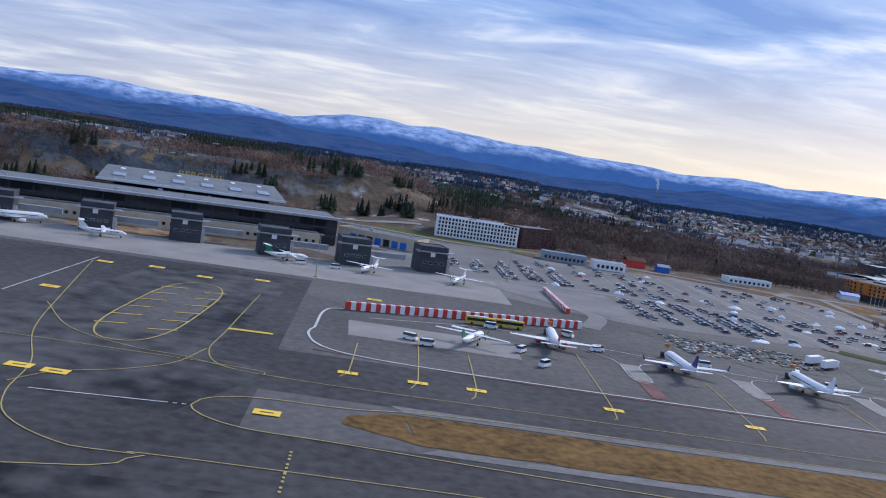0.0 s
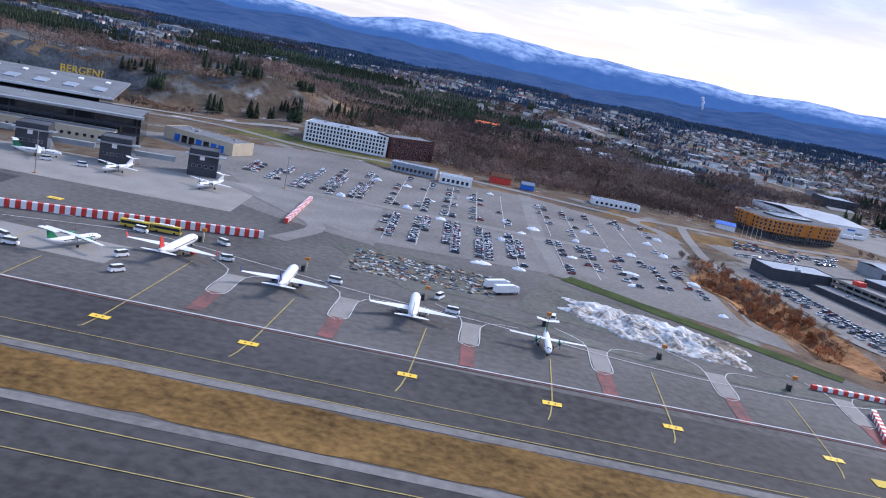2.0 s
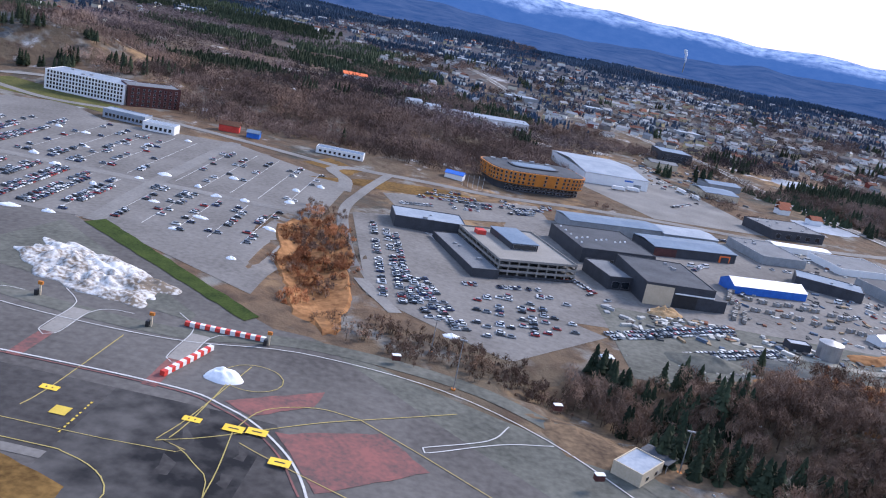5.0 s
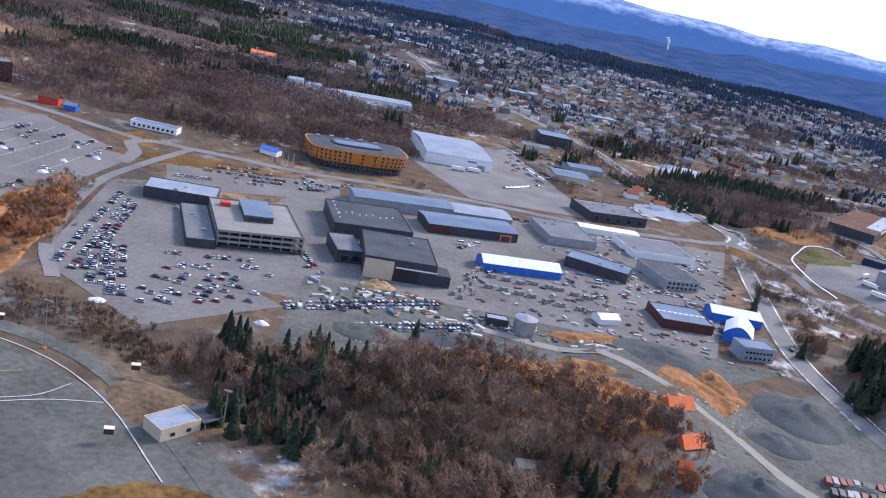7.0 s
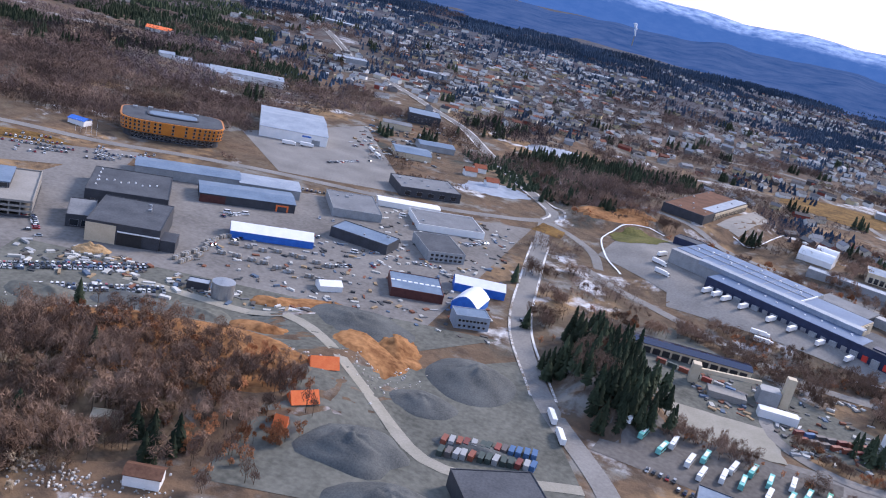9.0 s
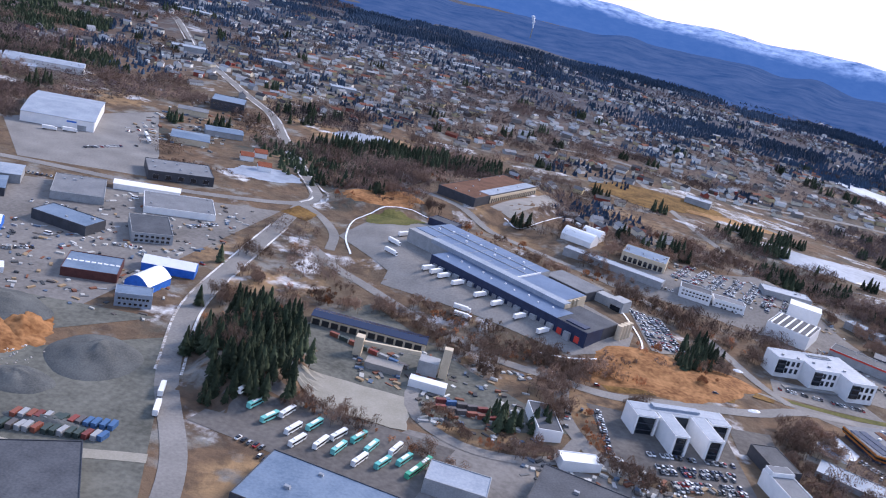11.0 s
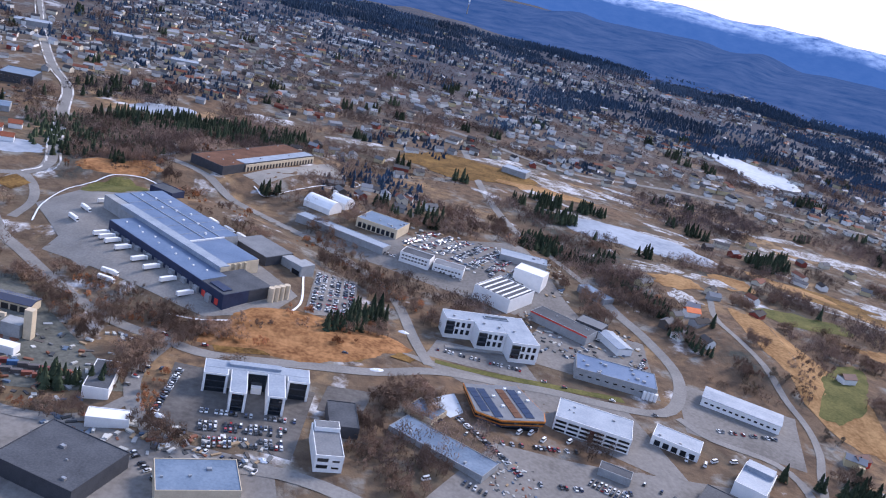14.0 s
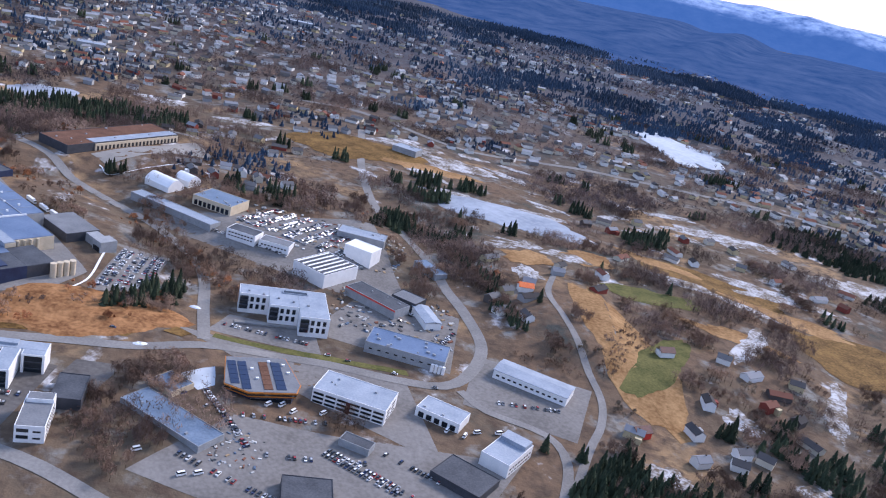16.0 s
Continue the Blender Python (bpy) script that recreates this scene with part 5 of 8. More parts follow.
# depot and distribution centre
sol = building("depot_shed", "long open depot shed with a dark solar roof", 865, 548, 74, 13, -3, 5.5, CREAM, PANEL, gable=1.4)
for k in range(12):
    # shade of each open bay is a black sheet before the wall
    box_part("bay", sol, -36 + k * 6, -6.8, 0, -31.4 + k * 6, -6.52, 4, BLACK, "black sheet painting the shade inside an open bay")
dark = building("truck_hall", "small hall with a dark ribbed roof", 973, 474, 14, 32, 8, 6, WHITE, DARK_ROOF)
plant = thing("concrete_plant", "grey concrete mixing plant with a tall silo and conveyor", "plant", pose(905, 512, ground(905, 512), 0, 0, -5))
box_part("mixer", plant, -6, -5, 0, 6, 5, 9, GREY_WALL)
box_part("silo", plant, 7, -3, 0, 12, 2, 19, CREAM, "tall pale silo block")
part("conveyor", Shape().hexa([(-42, -1, 7.2), (-6, -1, 10), (-6, 1, 10), (-42, 1, 7.2)], [(-42, -1, 9.4), (-6, -1, 12.2), (-6, 1, 12.2), (-42, 1, 9.4)]), CREAM, plant, "covered conveyor")
box_part("hopper", plant, -46, -3, 0, -41, 3, 12, CREAM)
box_part("bin", plant, -36, -16, 0, -14, -6, 4, CONCRETE, "concrete aggregate bins")
box_part("shed", plant, -8, -24, 0, 14, -17, 5, WHITE)

dc = thing("distribution_centre", "huge warehouse with a blue sheet roof and navy walls", "warehouse", pose(894, 682, 7.0, 0, 0, -38.5))
for u_ in range(-40, 150, 10):
    for v_ in range(0, 86, 10):
        q_ = dc.matrix_basis @ Vector((u_, v_, 0)) / SCALE
        take(q_.x, q_.y)
box_part("low_hall", dc, 0, 0, -8, 146, 22, 8.5, NAVY_WALL)
box_part("roof", dc, 0.4, 0.4, 8.5, 120, 21.8, 8.8, DC_ROOF)
box_part("dark_roof", dc, 120.1, 0.4, 8.5, 145.6, 21.8, 8.7, DARK_ROOF)
box_part("end_hall", dc, 112, 22.05, -8, 146, 43, 8.2, DARK_WALL, "dark end hall")
box_part("end_roof", dc, 112.4, 22.1, 8.2, 145.6, 42.6, 8.5, DARK_ROOF)
box_part("roof_well", dc, 126, 3, 8.75, 142, 10, 9.6, NAVY_WALL, "dark roof plant well")
box_part("white_plinth", dc, 128, -0.3, -7, 146.3, -0.02, -3.2, WHITE, "white lower wall")
box_part("high_hall", dc, -46, 22.05, -8, 62, 76, 11.6, GREY_WALL)
box_part("high_roof", dc, -45.6, 30, 11.6, 61.6, 75.6, 12.0, DC_ROOF)
box_part("east_hall", dc, 62.05, 22.05, -8, 106, 62, 10.8, CREAM, "cream-walled east hall")
box_part("east_roof", dc, 62.4, 30, 10.8, 105.4, 61.6, 11.2, DC_ROOF)
box_part("roof_rim", dc, 61.4, 30, 11.2, 62.4, 62, 12.3, WHITE, "pale roof rim")
box_part("front_band", dc, -20, 21.4, 8.9, 111.5, 29.9, 12.4, PALE_ROOF, "pale raised roof strip along the front")
box_part("band_wall", dc, 111.6, 22.1, 8.6, 112, 29.8, 11.6, CREAM, "cream end of the roof strip")
for y_ in (44, 58):
    box_part("roof_strip", dc, -45, y_, 12.0, 61, y_ + 0.7, 12.5, STEEL, "grey roof ridge strip")
for k in range(5):
    box_part("roof_seam", dc, -24 + k * 18, 30.2, 12.0, -23.6 + k * 18, 75.4, 12.2, STEEL, "thin standing roof seam")
for k in range(4):
    part("rain_pipe", Shape().tube((106.6, 34 + k * 5, -8), (106.6, 34 + k * 5, 10.4), 1.1, 1.1, 10), CREAM, dc, "cream round wall duct")
box_part("annex", dc, 56, 76.05, -8, 98, 104, 7.4, DARK_WALL, "dark office annex")
box_part("annex_roof", dc, 56.4, 76.4, 7.4, 97.6, 103.6, 7.7, GREY_ROOF)
box_part("link", dc, 98.05, 92, -8, 112, 102, 7, GREY_WALL, "grey covered link")
box_part("tower", dc, 112.05, 90, -10, 124, 104, 8.5, GREY_WALL, "pale grey stair tower")
part("tower_window", pane_mesh(9, 6), None, dc, "", pose(118, 89.95, -2))
for k in range(19):
    red_ = k > 15
    box_part("dock_door", dc, 4 + k * 7.4, -0.3, -1.5, 8 + k * 7.4, -0.02, 3.0, STEEL if not red_ else RED, "grey loading dock door" if not red_ else "red loading dock door")
    if k % 2:
        box_part("dock_shelter", dc, 3.4 + k * 7.4, -2.6, -4, 8.6 + k * 7.4, -0.35, 3.4, GREY_WALL, "grey projecting dock shelter")
for k in range(10):
    box_part("roof_vent", dc, -38 + k * 10, 50 + 7 * (k % 3), 12.0, -36.4 + k * 10, 51.6 + 7 * (k % 3), 13.2, WHITE)
    box_part("roof_vent", dc, 8 + k * 11, 9 + 4 * (k % 2), 8.8, 9.2 + k * 11, 10.2 + 4 * (k % 2), 9.7, WHITE)
for k in range(8):
    box_part("cooling_unit", dc, -20 + k * 5, 80, -6, -17 + k * 5, 83, -2.5, WHITE, "white cooling unit")
for k in range(4):
    box_part("tank_base", dc, 147.5, 36.5 + k * 4.8, -10, 152.5, 41.3 + k * 4.8, -7.4, CONCRETE)
    part("tank", Shape().tube((150, 39 + k * 4.8, -7.4), (150, 39 + k * 4.8, 10), 2.3, 2.3, 16), CREAM, dc, "upright cream storage tank", smooth=False)
dcb = building("dark_block", "plain navy block behind the hall", 901, 800, 26, 16, -25, 6, NAVY_WALL, DARK_ROOF)
nh = building("logistics_hall", "long low hall with brown roof and white arcade", 943, 964, 146, 44, 61, 8, DARK_WALL, BROWN_ROOF, vents=8, z=9.5)
box_part("pale_roof", nh, -40, -21.5, 8.15, 72, -8, 8.5, PALE_ROOF, "pale sheet roof along the front")
box_part("arcade", nh, -40, -23, 0, 72, -22.05, 7.2, CREAM, "cream arcade of loading gates")
for k in range(22):
    box_part("gate", nh, -38 + k * 5, -23.2, 0, -35.4 + k * 5, -23.02, 4.6, BLACK)
patch("hall_snow", (944, 905), (966, 893), (1040, 1020), (1014, 1034), CONCRETE, 0.5, "pale concrete yard before the long hall", 8)
ribbon("hall_yard_edge", [(960, 890), (985, 885), (1052, 1000), (1046, 1024)], 1.4, SNOW, 0.6, "snowy edge of the hall's yard", "kerb", 4)

# office park
u = thing("u_office", "white office block with frame-like wings and dark glazing", "building", pose(1022, 502, 1.5, 0, 0, 12))
for u_ in range(-2, 64, 8):
    for v_ in range(-36, 2, 8):
        q_ = u.matrix_basis @ Vector((u_, v_, 0)) / SCALE
        take(q_.x, q_.y)
box_part("main_block", u, 0, -10, -5, 61, 0, 12.5, WHITE, "white rear block")
box_part("main_roof", u, 0.5, -9.9, 12.5, 60.5, -0.5, 12.7, PALE_ROOF)
box_part("roof_house", u, 14, -7, 12.7, 44, -2, 14.2, PALE_ROOF, "low pale roof house")
for x0, x1, y0 in ((0, 14, -17), (15.5, 25, -36), (36.5, 46.5, -36), (48, 61, -16)):
    box_part("wing_roof", u, x0, y0, 11.4, x1, -10.05, 12.5, WHITE, "white roof slab of a wing")
    box_part("roof_felt", u, x0 + 0.5, y0 + 0.5, 12.5, x1 - 0.5, -10.1, 12.65, PALE_ROOF)
    for xa in (x0, x1 - 1.4):
        box_part("side_wall", u, xa, y0, -5, xa + 1.4, -10.05, 11.4, WHITE, "white side wall like a frame")
    box_part("glazing", u, x0 + 1.45, y0 + 1.2, -5, x1 - 1.45, -10.1, 11.3, GLASS, "dark recessed glazing")
    for z in (2.6, 6.8):
        box_part("floor_band", u, x0 + 1.45, y0 + 0.9, z, x1 - 1.45, y0 + 1.15, z + 0.5, DARK_WALL)
for x0, x1 in ((25.2, 36.3),):
    box_part("glazing", u, x0, -10.3, 0, x1, -10.06, 11, GLASS, "dark glazed wall")
box_part("entrance", u, 28, -14, 0, 34, -10.35, 4, WHITE, "white entrance porch")
o5 = building("white_office", "white office with a stepped roof and long window slits", 1104, 448, 15, 31, 14, 9.5, WHITE, GREY_ROOF)
for z in (1.2, 4.3, 7.0):
    part("window", pane_mesh(24, 1.3), None, o5, "", pose(7.52, 0, z, 0, 0, 90))
for z in (2.0, 6.0):
    part("window", pane_mesh(6, 2.2), None, o5, "", pose(-3.4, -15.52, z))
    part("window", pane_mesh(4, 1.2), None, o5, "", pose(3.6, -15.52, z))
box_part("roof_house", o5, -6.5, 8, 9.6, 7.4, 15.4, 12, WHITE)
box_part("roof_house_felt", o5, -6, 8.5, 12, 6.9, 14.9, 12.2, GREY_ROOF)
building("dark_hall", "dark flat hall behind the white office", 1108, 482, 17, 28, 12, 7, DARK_WALL, DARK_ROOF)
o2 = thing("three_wing_office", "white office with three stepped wings", "building", pose(1160, 664, -0.5, 0, 0, 14))
for u_ in range(0, 68, 8):
    for v_ in range(-46, 2, 8):
        q_ = o2.matrix_basis @ Vector((u_, v_, 0)) / SCALE
        take(q_.x, q_.y)
for k, (x0, x1, y0) in enumerate(((0, 21.9, -17), (22, 43.9, -32), (44, 66, -47))):
    box_part("wing", o2, x0, y0, -6, x1, 0, 12.5, WHITE, "white office wing")
    box_part("wing_roof", o2, x0 + (0.4 if k == 0 else 0), y0 + 0.4, 12.5, x1 - (0.4 if k == 2 else 0), -0.4, 12.65, PALE_ROOF, "pale grey flat roof")
    box_part("parapet", o2, x0, y0, 12.5, x1, y0 + 0.38, 13.0, WHITE)
    box_part("parapet", o2, x0, -0.38, 12.5, x1, 0, 13.0, WHITE)
    box_part("dark_bay", o2, x0 + 0.3, y0 - 1.6, 1.0, x0 + 6.6, y0 - 0.05, 11.2, GLASS, "dark glazed stair bay with balconies")
    for z in (4.0, 8.0):
        box_part("balcony", o2, x0 + 0.1, y0 - 2.4, z, x0 + 6.8, y0 - 1.65, z + 0.9, DARK_WALL, "dark balcony front")
    for z in (0.8, 6.6):
        for i in range(3):
            part("window", pane_mesh(2.6, 4.0), None, o2, "", pose(x0 + 9.5 + i * 4.4, y0 - 0.03, z))
for z in (0.8, 6.6):
    for i in range(8):
        part("window", pane_mesh(2.6, 4.0), None, o2, "", pose(66.02, -43 + i * 5.4, z, 0, 0, 90))
box_part("roof_light", o2, 32, -9, 12.7, 52, -4, 13.3, PALE_ROOF, "long low roof light")
box_part("roof_light_glass", o2, 33, -8.2, 13.3, 51, -4.8, 13.5, GLASS)
for k in range(5):
    box_part("roof_vent", o2, 6 + k * 11, -12 - 4 * k, 12.7, 7.6 + k * 11, -10.4 - 4 * k, 13.9, STEEL)
box_part("car_deck", o2, -2, -38, -2.6, 43.5, -32.2, -2.2, CONCRETE, "concrete parking deck")
for k in range(9):
    box_part("deck_column", o2, -1.5 + k * 5.4, -37.6, -6, -1.1 + k * 5.4, -37.2, -2.65, CONCRETE)
rail = Shape().box(-2, -38, -2.2, 43.5, -37.8, -1.2)
part("deck_rail", rail, STEEL, o2, "grey deck rail")
wood = thing("timber_office", "dark many-sided office with orange timber edge and solar roof", "building", pose(1205, 542, -1.5, 0, 0, 20))
take(1205, 542, 26)
plan_ = lambda a, b, z: [(-a, -b + 10, z), (-a + 14, -b, z), (a - 4, -b, z), (a, -b + 10, z), (a - 5, b, z), (-a + 4, b, z)]
part("base", Shape().loft([plan_(22, 20, -4), plan_(22, 20, 5.4)]), NAVY_WALL, wood, "navy blue lower walls")
part("orange_edge", Shape().loft([plan_(23.6, 21.6, 5.4), plan_(24.4, 22.4, 9.2)]), ORANGE, wood, "orange timber upper storey")
part("slot_window", Shape().loft([plan_(24.1, 22.1, 6.7), plan_(24.25, 22.25, 8.0)]), GLASS, wood, "dark slot window in the timber")
part("roof", Shape().loft([plan_(23.8, 21.8, 9.2), plan_(23.8, 21.8, 9.5)]), GREY_ROOF, wood)
for x0, x1, mm in ((-20, -14.6, PANEL), (-13.4, -8, PANEL), (0, 5.6, BROWN_ROOF), (8, 14, PANEL)):
    for k in range(6):
        lo_ = max(-12.5 if x0 < -14 else -19, -19) + k * 5.8
        if lo_ < 14:
            box_part("roof_panel", wood, x0, lo_, 9.55, x1, lo_ + 5.5, 9.85, mm, "dark solar panel" if mm is PANEL else "brown planted roof strip")
for x_, y_ in ((-5, 6), (-3, -6), (16, 12), (18, 2), (7, 16)):
    box_part("roof_vent", wood, x_ - 1, y_ - 0.8, 9.5, x_ + 1, y_ + 0.8, 10.6, WHITE)
part("window", pane_mesh(26, 3.0), None, wood, "", pose(5, -20.06, 0.8))
o3 = building("band_office", "white three-storey office with dark window bands", 1267, 549, 50, 28, -12, 10.5, WHITE, PALE_ROOF, vents=4)
for z in (1.0, 4.0, 7.0):
    for k in range(6):
        part("window", pane_mesh(7.2, 1.7), None, o3, "", pose(-20.5 + k * 8.2, -14.03, z))
    for k in range(2):
        part("window", pane_mesh(7.4, 1.7), None, o3, "", pose(25.02, -6 + k * 11, z, 0, 0, 90))
box_part("entrance", o3, -1.5, -14.3, 0, 1.5, -14.06, 8.5, BRICK_RED, "dark red entrance strip")
o4 = building("van_garage", "white workshop with a pale roof and big gates", 1326, 555, 32, 19, -22, 6.5, WHITE, PALE_ROOF, (("s", 0.3, 5, 4, 4),), vents=2)
building("pool_hall", "long low hall with a blue roof", 1168, 480, 20, 64, 60, 6, GREY_WALL, BLUE_ROOF, vents=2, z=-1.5)
building("pool_wing", "blue-roofed wing of the long hall", 1156, 516, 18, 20, 60, 6.5, CREAM, BLUE_ROOF, z=-1.5)
g1 = building("grey_works", "long grey works hall with vents on its roof", 1296, 637, 61, 28, -7, 8.5, GREY_WALL, DC_ROOF, (("s", 3.5, 9, 3, 1.2),), vents=12)
for k in range(4):
    part("tank", Shape().tube((22 + k * 2.8, -16, -3), (22 + k * 2.8, -16, 6), 1.3, 1.3, 12), WHITE, g1, "white upright tank")
i1 = building("white_works", "long white workshop with a pale sloping roof", 1393, 629, 58, 22, -22, 7, WHITE, PALE_ROOF, (("s", 2.5, 12, 2.6, 1.5),), gable=1.5)
o6 = building("stepped_office", "pale stepped office with a blue-grey roof", 1368, 520, 20, 34, -30, 9, WHITE, PALE_ROOF, (("e", 1.5, 8, 2.4, 1.4), ("e", 4.5, 8, 2.4, 1.4)))
box_part("roof_house", o6, -9, 6, 9.1, 9, 16, 12, PALE_ROOF)
building("dark_annex", "wide dark flat annex", 1342, 487, 34, 26, -30, 5, DARK_WALL, DARK_ROOF)
st = building("striped_hall", "dark hall with white striped roof ridges", 1214, 752, 36, 44, -33, 12, WHITE, DARK_ROOF)
for k in range(6):
    part("roof_ridge", Shape().hexa([(-16.6 + k * 6, -20, 12.1), (-14.8 + k * 6, -20, 12.1), (-14.8 + k * 6, 20, 12.1), (-16.6 + k * 6, 20, 12.1)], [(-16.2 + k * 6, -20, 12.7), (-15.2 + k * 6, -20, 12.7), (-15.2 + k * 6, 20, 12.7), (-16.2 + k * 6, 20, 12.7)]), WHITE, st, "white roof ridge")
building("white_block", "plain white block behind the striped hall", 1240, 800, 28, 20, -22, 12, WHITE, WHITE)
rd = building("red_line_hall", "dark-roofed hall with a red line along its eaves", 1264, 716, 54, 20, -34, 8, GREY_WALL, DARK_ROOF, vents=4)
box_part("red_band", rd, -27, -10.2, 6.9, 27, -10.02, 8.2, RED, "red eaves band")
building("dark_block", "dark block beside the red-lined hall", 1290, 728, 24, 18, -28, 8, DARK_WALL, GREY_ROOF)
building("narrow_hall", "narrow hall with a pale roof", 1307, 704, 32, 14, -66, 6, WHITE, PALE_ROOF, gable=1.5)
ga = building("fire_garage", "cream garage with a row of dark gates", 1096, 842, 42, 32, -18, 9, CREAM, BLUE_ROOF, (("s", 0.4, 8, 3.6, 5.2),), vents=6)
tent("arched white storage hall", 1034, 864, 32, 20, -29, 5, "white", True)
tent("arched white storage hall", 1050, 886, 20, 16, -29, 6, "white", True)
building("long_store", "low store with a pale blue roof", 1062, 812, 96, 14, -25, 4, GREY_WALL, PALE_ROOF)
building("white_store", "white two-storey store with a dark roof", 1134, 786, 28, 17, -14, 7, WHITE, DARK_ROOF, (("s", 1, 8, 2, 1.4), ("s", 4, 8, 2, 1.4)))
building("white_store", "lower white store with a grey roof", 1164, 782, 28, 15, -8, 5, WHITE, GREY_ROOF, (("s", 1, 8, 2, 1.4),))
building("grey_store", "low grey works shed", 1235, 840, 46, 20, -5, 6, GREY_WALL, PALE_ROOF, vents=2)
building("grey_store", "grey shed with a blue-grey roof", 1305, 810, 34, 14, -50, 6, GREY_WALL, BLUE_ROOF)
sw = building("steel_works", "dark steel works with a wide roof", 985, 395, 46, 40, -18, 9, DARK_WALL, DARK_ROOF, vents=3)
building("steel_canopy", "white canopy beside the steel works", 990, 440, 22, 10, 12, 5, WHITE, WHITE)
building("yard_hall", "hall with a worn blue-grey roof", 1048, 402, 40, 26, 20, 8, CREAM, BLUE_ROOF, vents=3)
building("bus_hall", "very wide bus hall with a slate-blue roof", 868, 352, 66, 40, -14, 8, DARK_WALL, BLUE_ROOF, vents=4)
building("bus_office", "hall with a pale blue roof beside the bus park", 926, 392, 30, 18, -8, 7.5, GREY_WALL, PALE_ROOF)
building("south_hall", "dark flat hall with parked cars beside it", 1255, 440, 28, 24, 10, 6, DARK_WALL, DARK_ROOF)
building("timber_shed", "dark-roofed shed among vans", 1275, 500, 20, 10, -18, 4.5, GREY_WALL, DARK_ROOF)

# ---- aircraft on the stands ----
def ring_at(y, rx, rz, z, n=14):
    return [(rx * math.cos(2 * math.pi * i / n), y, z + rz * math.sin(2 * math.pi * i / n)) for i in range(n)]


